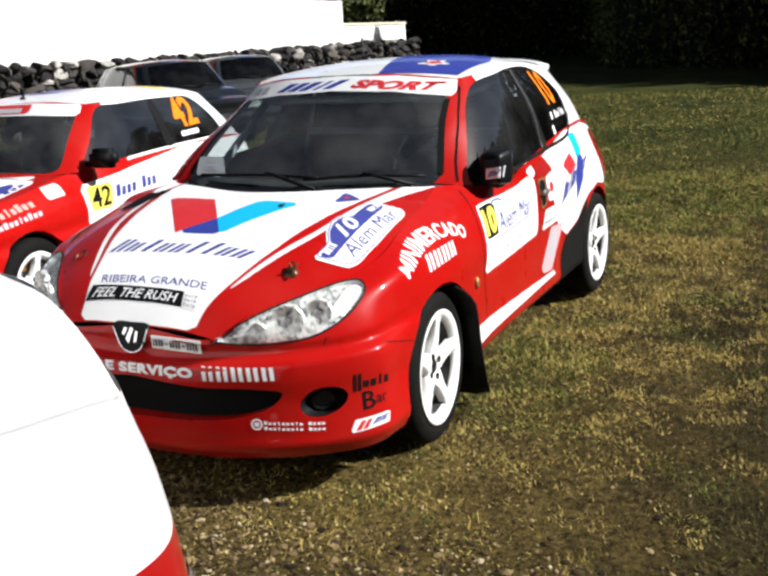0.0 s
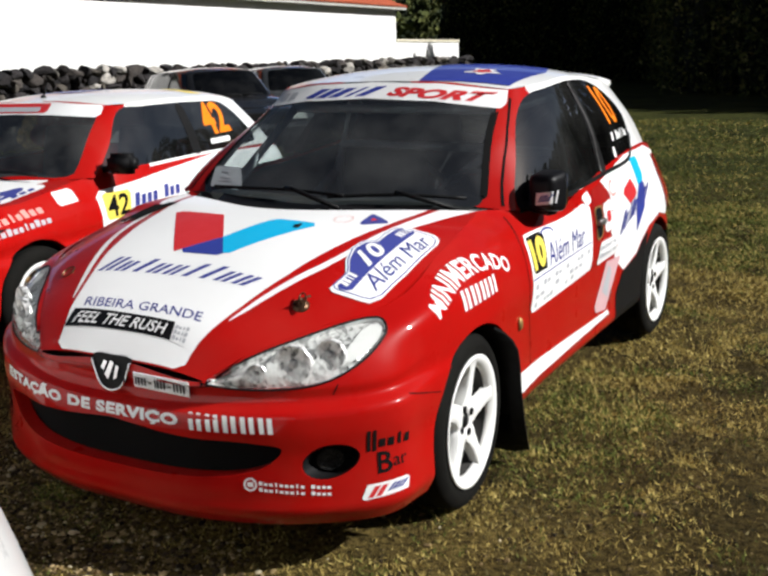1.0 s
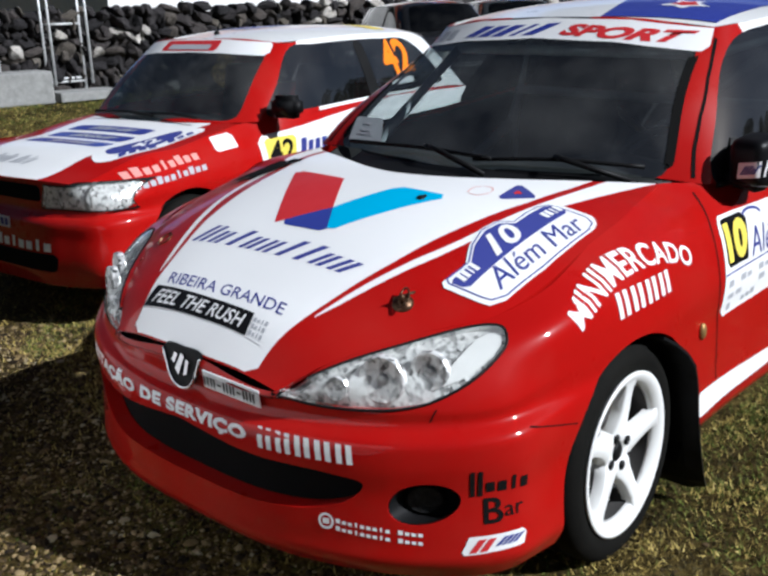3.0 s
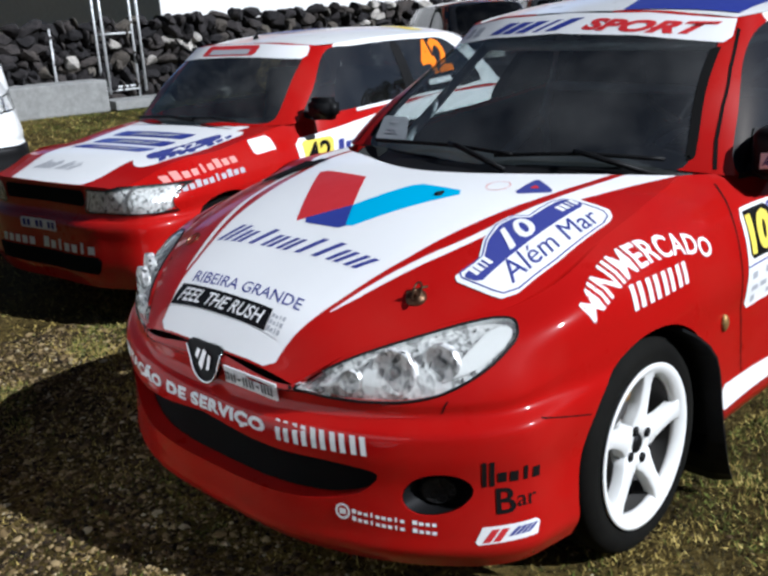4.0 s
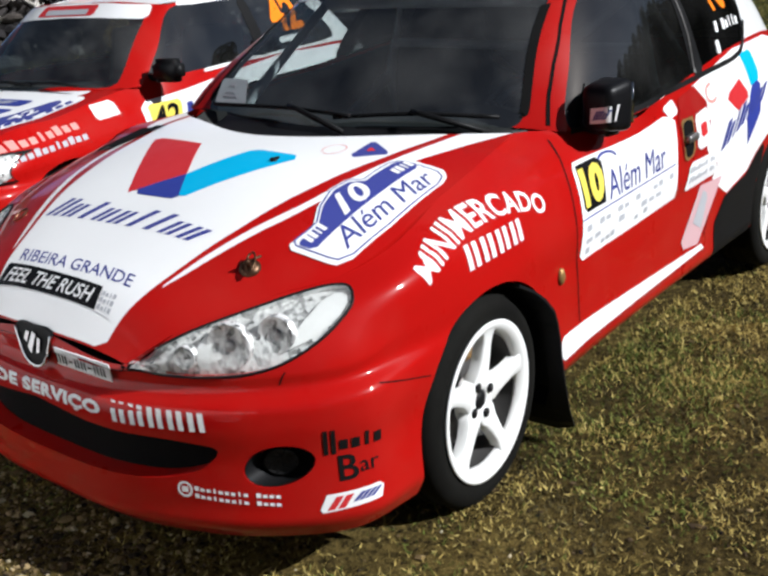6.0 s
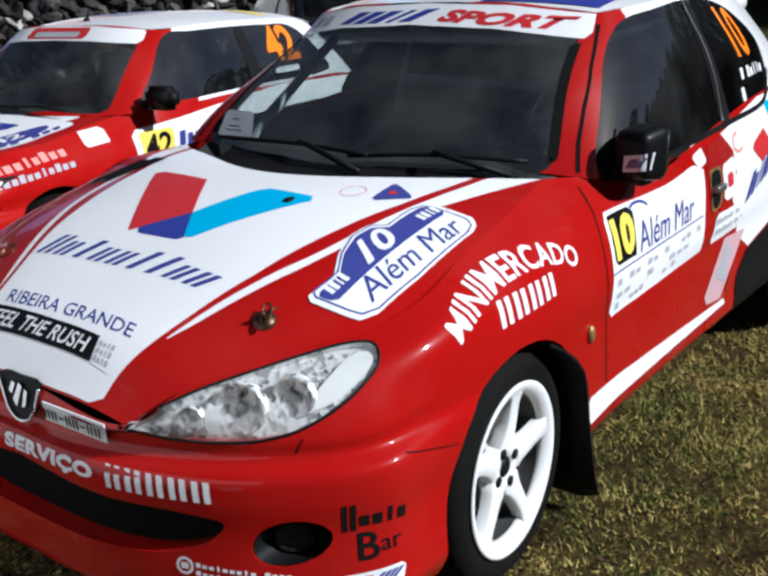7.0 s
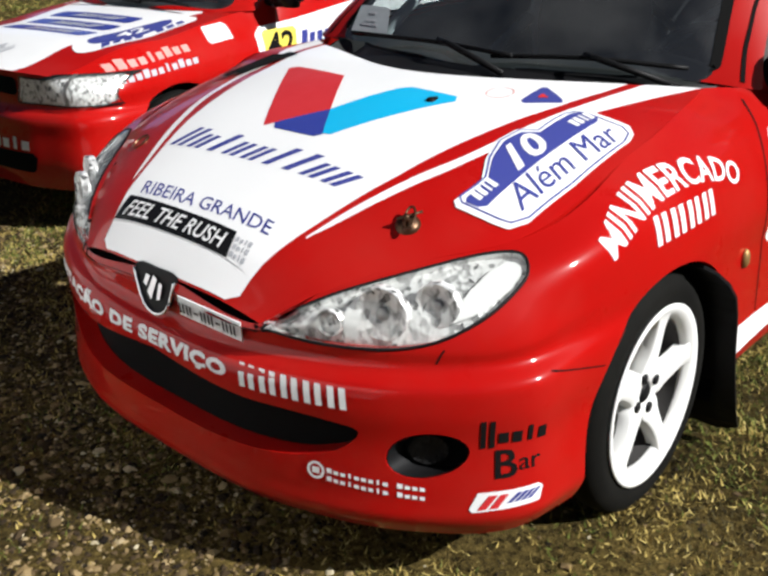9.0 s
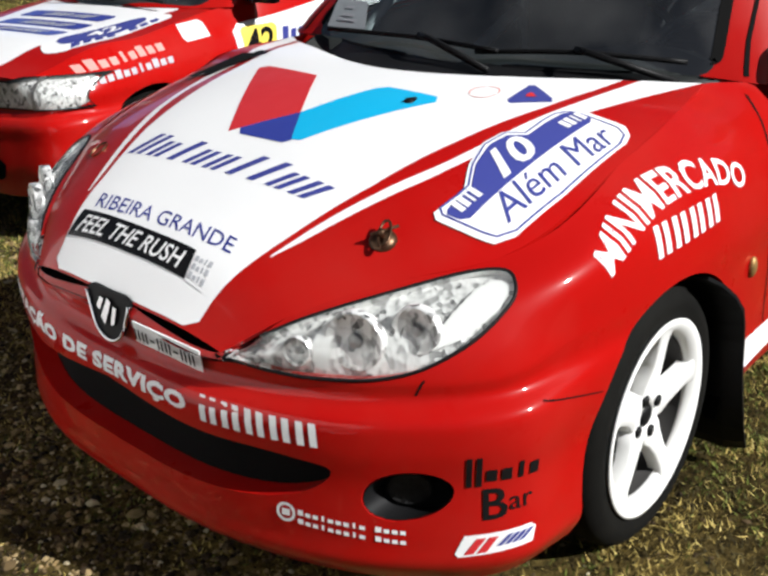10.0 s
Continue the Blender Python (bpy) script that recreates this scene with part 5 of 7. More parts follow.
    # window pillar strip, race number and bars on the rear side glass
    for s in (1, -1):
        hw = from_left if s == 1 else (lambda y, z: ((-2.0, y, z), (1, 0, 0)))
        part("door_pillar", lay(polygon_mesh([(1.44, 0.965), (1.54, 0.97), (1.50, 1.20), (1.455, 1.374), (1.40, 1.372), (1.43, 1.20)], 0.03), SHELL, hw, 0.003), BLACK_PLASTIC, car)
        part("pillar_trim", lay(strip([(1.455, 0.975), (1.47, 1.1), (1.455, 1.22), (1.41, 1.366)], 0.010), SHELL, hw, 0.006), STEEL, car)
        part("door_seal", lay(strip([(0.585, 0.935), (0.635, 1.015), (0.70, 1.105), (0.79, 1.21), (0.905, 1.322)], 0.007), SHELL, hw, 0.002), DEEP_BLACK, car)
        trim = [(0.63, 0.910), (1.0, 0.931), (1.53, 0.963), (1.85, 0.98), (1.97, 1.015), (2.06, 1.10)]
        part("window_trim", lay(strip(hermite(np.arange(6), trim, np.linspace(0, 5, 50)), 0.018), SHELL, hw, 0.004), BLACK_PLASTIC, car)
    glass_pane = next(o for o in kids if o.name == "rear_side_window")
    sticker("race_number", quad_map(unit(text_mesh("10", 1.0, 0, 0.02)), [(1.76, 1.16), (1.93, 1.16), (1.83, 1.335), (1.66, 1.345)]), from_left, VINYL_ORANGE, glass_pane, 0.003, "orange race number ten on the rear side glass")
    sticker("word_bars", quad_map(unit(word_bars("n nxllx", 1, 1)), [(1.73, 1.085), (1.99, 1.095), (1.99, 1.135), (1.73, 1.125)]), from_left, white, glass_pane, 0.003)
    sticker("small_flag", polygon_mesh([(1.70, 1.01), (1.735, 1.012), (1.735, 1.06), (1.70, 1.058)], 0.015), from_left, white, glass_pane, 0.003)
    # tail lamps
    for s in (1, -1):
        hw = from_left if s == 1 else (lambda y, z: ((-2.0, y, z), (1, 0, 0)))
        part("tail_lamp", lay(polygon_mesh(rounded([(2.38, 0.96), (2.47, 0.95), (2.67, 0.72), (2.64, 0.66), (2.55, 0.67), (2.47, 0.80)], 4), 0.02), SHELL, hw, 0.008), TAIL_RED, car, "red tail lamp")
    # door mirror
    for s in (1,):
        bm = bmesh.new()
        bmesh.ops.create_cube(bm, size=1, matrix=Matrix.Translation((s * 0.800, 0.70, 0.982)) @ pose(0, 0, 0, 0, 0, -12 * s) @ Matrix.Diagonal((0.125, 0.12, 0.165, 1)))
        for v in bm.verts:
            if v.co.y < 0.70:
                v.co.z = 0.978 + (v.co.z - 0.978) * 0.8
                v.co.x = s * 0.81 + (v.co.x - s * 0.81) * 0.9
        bmesh.ops.bevel(bm, geom=bm.edges[:], offset=0.035, segments=4, affect="EDGES", profile=0.6)
        mirror = part("door_mirror", bm, MIRROR_BLACK, car, "black door mirror")
        bm = bmesh.new()
        box(bm, (0.12, 0.07, 0.04), pose(s * 0.775, 0.70, 0.92, 0, 8 * s, -8 * s), 0.012)
        part("mirror_arm", bm, BLACK_PLASTIC, mirror)
        bm = bmesh.new()
        box(bm, (0.095, 0.004, 0.12), pose(s * 0.817, 0.762, 0.985, 0, 0, -12 * s), 0.0)
        part("mirror_glass", bm, CHROME, mirror)
        if s == 1:
            bvm = BVHTree.FromObject(mirror, bpy.context.evaluated_depsgraph_get())
            st = part("sponsor_patch", lay(tiles([(0.775, 0.935), (0.852, 0.946), (0.856, 0.993), (0.779, 0.982)], 6, 4), bvm, from_front, 0.0015), VINYL_WHITE, mirror)
            sticker("word_bars", quad_map(unit(word_bars("nnnxn", 1, 1, 0.3)), [(0.785, 0.947), (0.844, 0.956), (0.847, 0.982), (0.788, 0.973)]), from_front, VINYL_NAVY, st, 0.003, "", bvm)
        # triangular mirror foot in the window corner
        hw = from_left if s == 1 else (lambda y, z: ((-2.0, y, z), (1, 0, 0)))
        part("mirror_foot", lay(polygon_mesh([(0.648, 0.924), (0.82, 0.928), (0.82, 1.02), (0.752, 1.04)], 0.02), SHELL, hw, 0.006), BLACK_PLASTIC, mirror)
    # mud flaps
    for s in (1, -1):
        curve = [(0.331 * math.cos(radians(q)), 0.295 + 0.331 * math.sin(radians(q))) for q in (64, 54, 44, 34, 24, 14, 4)] + [(0.338, 0.25), (0.342, 0.19), (0.35, 0.13), (0.362, 0.085), (0.378, 0.055)]
        V = []
        for k, (y, z) in enumerate(curve):
            t = k / (len(curve) - 1)
            reach = 0.822 + 0.030 * min(1.0, 4 * t) + 0.006 * math.sin(9 * t)
            V += [(s * 0.60, y, z), (s * (reach - 0.05), y, z), (s * reach, y + 0.014 * t**3, z + 0.012 * t**4)]
        F = [(3 * k + j, 3 * k + j + 1, 3 * k + j + 4, 3 * k + j + 3) for k in range(len(curve) - 1) for j in (0, 1)]
        bm = pydata(V, F)
        bmesh.ops.recalc_face_normals(bm, faces=bm.faces)
        bmesh.ops.solidify(bm, geom=bm.faces[:], thickness=0.008)
        part("mud_flap", bm, BLACK_PLASTIC, car, "black rubber mud flap", smooth=False)


def glass_fittings(car):
    screen = next(o for o in car.children if o.name == "windscreen")
    banner = [(-0.568, 1.283), (-0.3, 1.319), (0, 1.333), (0.3, 1.319), (0.568, 1.283), (0.548, 1.352), (0.3, 1.385), (0, 1.396), (-0.3, 1.385), (-0.548, 1.352)]
    ban = sticker("sun_strip", polygon_mesh(banner, 0.02), from_front, VINYL_WHITE, screen, 0.002, "white sun strip with blue and red wording")
    sticker("word_bars", quad_map(unit(word_bars("nnnln", 1, 1, 0.2)), [(-0.33, 1.328), (0.055, 1.345), (0.07, 1.379), (-0.33, 1.364)]), from_front, VINYL_BLUE, ban, 0.0035)
    sticker("word_bars", quad_map(unit(word_bars("nn", 1, 1)), [(-0.50, 1.306), (-0.40, 1.32), (-0.40, 1.352), (-0.50, 1.338)]), from_front, VINYL_GREY, ban, 0.0035)
    sticker("lettering", quad_map(unit(text_mesh("SPORT", 1.0, 0.25, 0.05)), [(0.085, 1.342), (0.50, 1.310), (0.52, 1.345), (0.10, 1.378)]), from_front, VINYL_RED, ban, 0.0035)
    # dark border round the glass
    edge = [(-0.596, 0.972), (-0.597, 0.99), (-0.566, 1.15), (-0.542, 1.272)]
    for s in (1, -1):
        q = hermite(np.arange(4), [(s * -x, z) for x, z in edge], np.linspace(0, 3, 40))
        part("glass_border", lay(strip(q, 0.022), SHELL, from_front, 0.002), DEEP_BLACK, screen)
    roof = next(o for o in car.children if o.name == "roof")
    blue = sticker("blue_panel", polygon_mesh([(0.19, 0.835), (0.06, 1.33), (-0.04, 1.75), (0.42, 1.75), (0.535, 1.4), (0.535, 0.97)], 0.03), from_above, VINYL_BLUE, roof, 0.003, "blue roof panel with a red and white star")
    for r, mat, lift in ((0.085, VINYL_WHITE, 0.0045), (0.055, VINYL_RED, 0.006)):
        star = [(0.345 + (r if k % 2 == 0 else 0.45 * r) * math.cos(math.pi * k / 5), 1.14 + 1.5 * (r if k % 2 == 0 else 0.45 * r) * math.sin(math.pi * k / 5)) for k in range(10)]
        sticker("star_mark", polygon_mesh(star, 0.015), from_above, mat, blue, lift)
    # wipers
    for a, b, c in (((-0.46, 0.395, 0.975), (-0.12, 0.32, 0.992), (0.16, 0.285, 0.985)), ((0.08, 0.30, 0.975), (0.34, 0.37, 0.985), (0.57, 0.49, 0.965))):
        bm = bmesh.new()
        pts = hermite([0, 1, 2], [a, b, c], np.linspace(0, 2, 12))
        tube(bm, [tuple(p + np.array((0, -0.02, 0.012))) for p in pts], 0.007, 6)
        tube(bm, [tuple(np.array(c) + np.array((0.0, -0.06, -0.03))), tuple(np.array(b) + np.array((0.05, -0.05, 0.02))), tuple(np.array(b) + np.array((0, -0.025, 0.02)))], 0.009, 6)
        part("wiper", bm, BLACK_PLASTIC, car)
    # interior
    bm = bmesh.new()
    box(bm, (1.30, 2.2, 0.02), pose(0, 1.55, 0.28), 0.0)
    part("cabin_floor", bm, INTERIOR, car)
    rows = []
    for x in np.linspace(-0.60, 0.60, 29):
        h = 0.05 * math.exp(-((x - 0.36) / 0.17) ** 2)
        rows.append([(x, 0.30 + 0.22 * abs(x), 0.90), (x, 0.42 + 0.16 * abs(x), 0.93), (x, 0.66, 0.93 + h), (x, 0.80, 0.90 + h), (x, 0.84, 0.80), (x, 0.78, 0.55)])
    V = [p for r in rows for p in r]
    part("dashboard", pydata(V, [(i * 6 + j, i * 6 + j + 1, i * 6 + 7 + j, i * 6 + 6 + j) for i in range(28) for j in range(5)]), plain("dashboard_grain", (0.03, 0.031, 0.03), 0.85, grain=150), car)
    bm = bmesh.new()
    m = pose(0.36, 0.93, 0.86, 62, 0, 0)
    tube(bm, [m @ Vector((0.17 * math.cos(t), 0.17 * math.sin(t), 0)) for t in np.linspace(0, 2 * math.pi, 28, endpoint=False)], 0.015, 8, True)
    for ang in (30, 150, 270):
        tube(bm, [m @ Vector((0, 0, -0.03)), m @ Vector((0.17 * math.cos(radians(ang)), 0.17 * math.sin(radians(ang)), 0))], 0.012, 6)
    part("steering_wheel", bm, SEAT_CLOTH, car)
    for x in (0.36, -0.36):
        bucket_seat(car, x, 1.28, 0.42)
    bars = [
        [(s * 0.56, 0.62, 0.45) if k == 0 else p for k, p in enumerate([(0, 0, 0), (s * 0.59, 0.70, 0.92), (s * 0.525, 0.98, 1.27), (s * 0.53, 1.48, 1.30), (s * 0.60, 1.52, 0.9), (s * 0.60, 1.52, 0.35)])] for s in (1, -1)]
    bars += [[(-0.525, 0.98, 1.27), (0.525, 0.98, 1.27)], [(-0.53, 1.48, 1.30), (0.53, 1.48, 1.30)], [(-0.58, 1.52, 1.05), (0.58, 1.52, 1.05)], [(0.53, 1.5, 1.28), (0.45, 2.4, 0.75)], [(-0.53, 1.5, 1.28), (-0.45, 2.4, 0.75)], [(-0.58, 1.52, 0.45), (0.5, 1.5, 1.25)], [(-0.60, 1.5, 0.9), (-0.57, 0.75, 0.62)], [(0.60, 1.5, 0.9), (0.57, 0.75, 0.62)]]
    for p in bars:
        bm = bmesh.new()
        tube(bm, p, 0.02, 8)
        part("cage_tube", bm, CAGE, car)
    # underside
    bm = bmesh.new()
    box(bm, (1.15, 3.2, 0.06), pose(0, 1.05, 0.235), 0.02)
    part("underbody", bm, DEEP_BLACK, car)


def screen_sticker(car):
    """Small scrutineering sticker in the lower right corner of the windscreen."""
    screen = next(o for o in car.children if o.name == "windscreen")
    bl, br, tr, tl = (Vector(p) for p in ((-0.55, 0.355, 0.995), (-0.36, 0.325, 1.0), (-0.43, 0.418, 1.072), (-0.585, 0.445, 1.07)))
    bm = bmesh.new()
    ring = []
    for a, b, c in ((tl, bl, br), (bl, br, tr), (br, tr, tl), (tr, tl, bl)):
        for k in range(5):
            t = k / 4
            p0, p1 = b.lerp(a, 0.14), b.lerp(c, 0.14)
            ring.append((1 - t) ** 2 * p0 + 2 * t * (1 - t) * b + t * t * p1)
    bm.faces.new([bm.verts.new(p) for p in ring])
    # bluish grey paints white paper as dimmed by the pane
    label = part("screen_sticker", bm, plain("glass_dimmed_paper", (0.34, 0.37, 0.39), 0.8, amount=0.1), screen, "pale paper sticker on the glass, coloured dim as if seen through it", smooth=False)
    for k, w in ((0.3, 0.5), (0.45, 0.35), (0.72, 0.25)):
        bm = bmesh.new()
        q = [bl.lerp(tl, k).lerp(br.lerp(tr, k), f) + Vector((0, -0.002, 0.001)) for f in (0.5 - w / 2, 0.5 + w / 2)]
        e = [bl.lerp(tl, k + 0.07).lerp(br.lerp(tr, k + 0.07), f) + Vector((0, -0.002, 0.001)) for f in (0.5 + w / 2, 0.5 - w / 2)]
        bm.faces.new([bm.verts.new(p) for p in q + e])
        part("word_bar", bm, VINYL_GREY, label, smooth=False)


# ---------------------------------------------------------------- other cars
def small_hatch(name, label, body, bonnet_mat, roof_mat, pillar_mat, bumper_mat, rim_mat, spec):
    """A boxier small car, nose towards -y, front axle at the origin. Returns it and its skins."""
    car = tagged(new(name), label, "car")
    hw, hood_z, cowl_z, roof_z, wb, nose, tail = spec["half"], spec["hood"], spec["cowl"], spec["roof"], spec["wheelbase"], spec["nose"], spec["tail"]
    k = hw / 0.78
    dz = cowl_z - 0.90
    hood_c = [(0, nose + 0.03, hood_z), (0, nose + 0.12, hood_z + 0.032), (0, -0.35, hood_z + 0.082), (0, 0.0, cowl_z - 0.055), (0, 0.22, cowl_z - 0.02), (0, 0.36, cowl_z)]
    hood_e = [(0.58 * k, nose + 0.09, hood_z - 0.012), (0.60 * k, nose + 0.20, hood_z + 0.018), (0.63 * k, -0.28, hood_z + 0.064), (0.645 * k, 0.05, cowl_z - 0.075), (0.645 * k, 0.33, cowl_z - 0.03), (0.635 * k, 0.50, cowl_z - 0.01)]
    hood = crown_skin(hood_c, hood_e, 3.0, 24, 40)
    end = tail
    sq = min(1.0, -nose - 0.36) / 0.32 if nose > -0.66 else 1.0
    xs = [(0, 0), (0.50, 0.02), (0.70, 0.12 * sq), (0.765, 0.30 * sq)]
    def outline(inset, lift_nose=0.0):
        front = [((x - inset * (x > 0.6)) * k, nose + dy + inset + lift_nose) for x, dy in xs]
        side = [((0.775 - inset) * k, y) for y in (-0.28, 0.05, 0.33, 0.50, 0.75, 1.2, 1.8, wb, wb + 0.30)]
        back = [((0.66 - inset) * k, end - 0.10 - inset), (0, end - inset)]
        return front + side + back
    n = len(outline(0))
    def row(inset, z0, z1, lift=0.0):
        return [(x, y, z0 + (z1 - z0) * min(1, i / (n - 3))) for i, (x, y) in enumerate(outline(inset, lift))]
    top = [(0, *hood_c[0][1:]), (0.50 * k, nose + 0.05, hood_z - 0.004), *hood_e[:1], *hood_e[1:], (0.715 * k, 0.75, cowl_z), (0.715 * k, 1.2, cowl_z + 0.015), (0.71 * k, 1.8, cowl_z + 0.03), (0.70 * k, wb, cowl_z + 0.03), (0.68 * k, wb + 0.30, cowl_z + 0.01), (0.60 * k, end - 0.15, cowl_z), (0, end - 0.10, cowl_z)]
    top = [top[i] for i in range(len(top))]
    rows = [row(0.03, 0.19, 0.22), row(0.0, 0.27, 0.30), row(0.0, 0.44, 0.46), row(0.004, 0.52, 0.52), row(0.022, 0.545, 0.55, 0.012), row(0.02, 0.60, 0.66, 0.018)]
    m = min(len(top), n)
    rows = [r[:m] for r in rows]
    shoulder = [(a[0] * 0.5 + b[0] * 0.5 + (0.02 if 2 < i < m - 1 else 0), a[1] * 0.5 + b[1] * 0.5, a[2] * 0.45 + b[2] * 0.55) for i, (a, b) in enumerate(zip(rows[-1], top))]
    wrap = skin(rows + [shoulder, top[:m]], 220, 40)
    sl = spec.get("slope", 0.42)
    belt = [(0, 0.34, cowl_z), (0.35 * k, 0.38, cowl_z), (0.60 * k, 0.50, cowl_z - 0.006), (0.67 * k, 0.57, cowl_z - 0.006), (0.712 * k, 0.78, cowl_z), (0.715 * k, 1.4, cowl_z + 0.02), (0.71 * k, 1.95, cowl_z + 0.03), (0.69 * k, wb + 0.1, cowl_z + 0.03), (0.62 * k, end - 0.16, cowl_z), (0, end - 0.10, cowl_z)]
    rz = roof_z
    ring = [(0, 0.86, rz - 0.045), (0.34 * k, 0.88, rz - 0.05), (0.52 * k, 0.96, rz - 0.075), (0.555 * k, 1.0, rz - 0.08), (0.565 * k, 1.1, rz - 0.072), (0.575 * k, 1.5, rz - 0.06), (0.57 * k, 1.9, rz - 0.065), (0.555 * k, wb - 0.15, rz - 0.085), (0.50 * k, end - sl - 0.08, rz - 0.12), (0, end - sl, rz - 0.08)]
    mid = [((a[0] + b[0]) / 2 + (0.012 if 1 < i < 9 else 0), (a[1] + b[1]) / 2 - (0.012 if i < 3 else 0), (a[2] + b[2]) / 2 + (0.008 if i < 3 else 0)) for i, (a, b) in enumerate(zip(belt, ring))]
    house = skin([belt, mid, ring], 200, 28)
    roof = crown_skin([(0, 0.86, rz - 0.045), (0, 1.15, rz - 0.012), (0, 1.5, rz), (0, 1.9, rz - 0.006), (0, wb - 0.1, rz - 0.03), (0, end - sl + 0.02, rz - 0.06)], [ring[2], ring[4], ring[5], ring[6], ring[7], (0.50 * k, end - sl - 0.05, rz - 0.115)], 2.6, 20, 40)
    shell = bvh_of([wrap, hood, house, roof])
    r = spec.get("arch", 0.325)
    cuts = [lambda P: arch_distance(P, 0.0, 0.28, r), lambda P: arch_distance(P, wb, 0.28, r)]
    W, ds = wrap, []
    for c in cuts:
        W, d = snap_cut(W, c)
        ds.append(d)
    fl, flat = [d.ravel() for d in ds], W.reshape(-1, 3)
    groups = {}
    for f in sheet_faces(ds, wrap.shape[:2]):
        if any(inside_cut(f, d) for d in fl):
            continue
        x, y, z = flat[list(f)].mean(0)
        key = "front_bumper" if y < -0.26 and z < spec.get("bumper_top", 0.535) else "rear_bumper" if y > wb + 0.26 and z < 0.54 else "front_fender" if y < 0.55 else "door" if y < 1.65 and z > 0.30 else "sill" if y < wb - 0.3 and z <= 0.30 else "rear_quarter"
        groups.setdefault(key, []).append(f)
    def fold(bm):
        def edge(co):
            P = np.array([[abs(co.x), co.y, co.z]])
            return any(abs(c(P)[0]) < 2e-3 for c in cuts)
        rim_inward(bm, lambda co: Vector((-0.05 if co.x > 0 else 0.05, 0, 0)), edge)
        return bm
    for key, fs in groups.items():
        mat = bumper_mat if "bumper" in key else body
        if "bumper" in key:
            part(key, fold(both_sides(flat, fs)), mat, car)
        else:
            for mirror in (False, True):
                V, F = compact(flat, fs, mirror)
                part(key, fold(pydata(V, F)), mat, car)
    bm = both_sides(hood.reshape(-1, 3), grid_faces(hood))
    rim_inward(bm, lambda co: Vector((0, 0.01, -0.02)), lambda co: True)
    part("bonnet", bm, bonnet_mat, car)
    zb, zt = cowl_z + 0.035, rz - 0.095
    band = rounded([(0.66, zb - 0.015), (0.80, zb + 0.14), (1.0, zt - 0.01), (1.2, zt), (1.5, zt + 0.005), (1.85, zt), (wb - 0.28, zt - 0.02), (wb - 0.08, zb + 0.17), (wb + 0.0, zb + 0.045), (wb - 0.1, zb + 0.022), (1.6, zb + 0.008), (0.9, zb - 0.01)])
    screen = rounded([(-0.2, cowl_z + 0.02), (0.3 * k, cowl_z + 0.02), (0.585 * k, cowl_z + 0.015), (0.59 * k, cowl_z + 0.05), (0.55 * k, (cowl_z + rz) / 2), (0.505 * k, rz - 0.115), (0.46 * k, rz - 0.085), (0.25 * k, rz - 0.07), (-0.2, rz - 0.065)])
    back = rounded([(-0.2, cowl_z + 0.06), (0.42 * k, cowl_z + 0.06), (0.50 * k, cowl_z + 0.10), (0.42 * k, rz - 0.18), (0.3 * k, rz - 0.14), (-0.2, rz - 0.125)])
    hc = [
        lambda P: np.where((P[..., 0] > 0.45 * k) & (P[..., 1] > 0.60), polygon_distance(band, P[..., 1], P[..., 2]), 1.0),
        lambda P: np.where((P[..., 1] < 1.02) & (P[..., 0] < 0.62 * k), polygon_distance(screen, P[..., 0], P[..., 2]), 1.0),
        lambda P: np.where(P[..., 1] > end - sl - 0.12, polygon_distance(back, P[..., 0], P[..., 2]), 1.0),
    ]
    Hs, hd = house, []
    for c in hc:
        Hs, d = snap_cut(Hs, c)
        hd.append(d)
    hf, fh = [d.ravel() for d in hd], Hs.reshape(-1, 3)
    g = {}
    for f in sheet_faces(hd, house.shape[:2]):
        y = fh[list(f)].mean(0)[1]
        key = "side_window" if inside_cut(f, hf[0]) else "windscreen" if inside_cut(f, hf[1]) else "rear_window" if inside_cut(f, hf[2]) else "front_pillar" if y < 1.06 else "rear_pillar"
        g.setdefault(key, []).append(f)
    for key, fs in g.items():
        if key in ("windscreen", "rear_window"):
            part(key, both_sides(fh, fs), spec.get("glass", WINDSCREEN), car)
        else:
            for mirror in (False, True):
                V, F = compact(fh, fs, mirror)
                part(key, pydata(V, F), {"side_window": spec.get("glass", DUSK_GLASS), "front_pillar": pillar_mat, "rear_pillar": roof_mat}[key], car)
    part("roof", both_sides(roof.reshape(-1, 3), grid_faces(roof)), roof_mat, car)
    for s in (1, -1):
        for y in (0.0, wb):
            wheel(car, (s * (hw - 0.10), y, 0.285), s, radius=0.285, rim=spec.get("rim", 0.20), width=0.175, material=rim_mat)
            wheel_well(car, y, 0.28, r + 0.004, s, hw - 0.32, hw - 0.02)
        hwl = from_left if s == 1 else (lambda y, z: ((-2.0, y, z), (1, 0, 0)))
        part("door_pillar", lay(polygon_mesh([(1.56, zb + 0.0), (1.66, zb + 0.002), (1.62, zt), (1.54, zt)], 0.03), shell, hwl, 0.003), BLACK_PLASTIC, car)
        if s == 1 and spec.get("mirror", False):
          bm = bmesh.new()
          bmesh.ops.create_cube(bm, size=1, matrix=Matrix.Translation((s * (hw + 0.04), 0.68, cowl_z + 0.07)) @ Matrix.Diagonal((0.19, 0.11, 0.12, 1)))
          bmesh.ops.bevel(bm, geom=bm.edges[:], offset=0.03, segments=3, affect="EDGES")
          mirror = part("door_mirror", bm, BLACK_PLASTIC, car, "black door mirror")
          bm = bmesh.new()
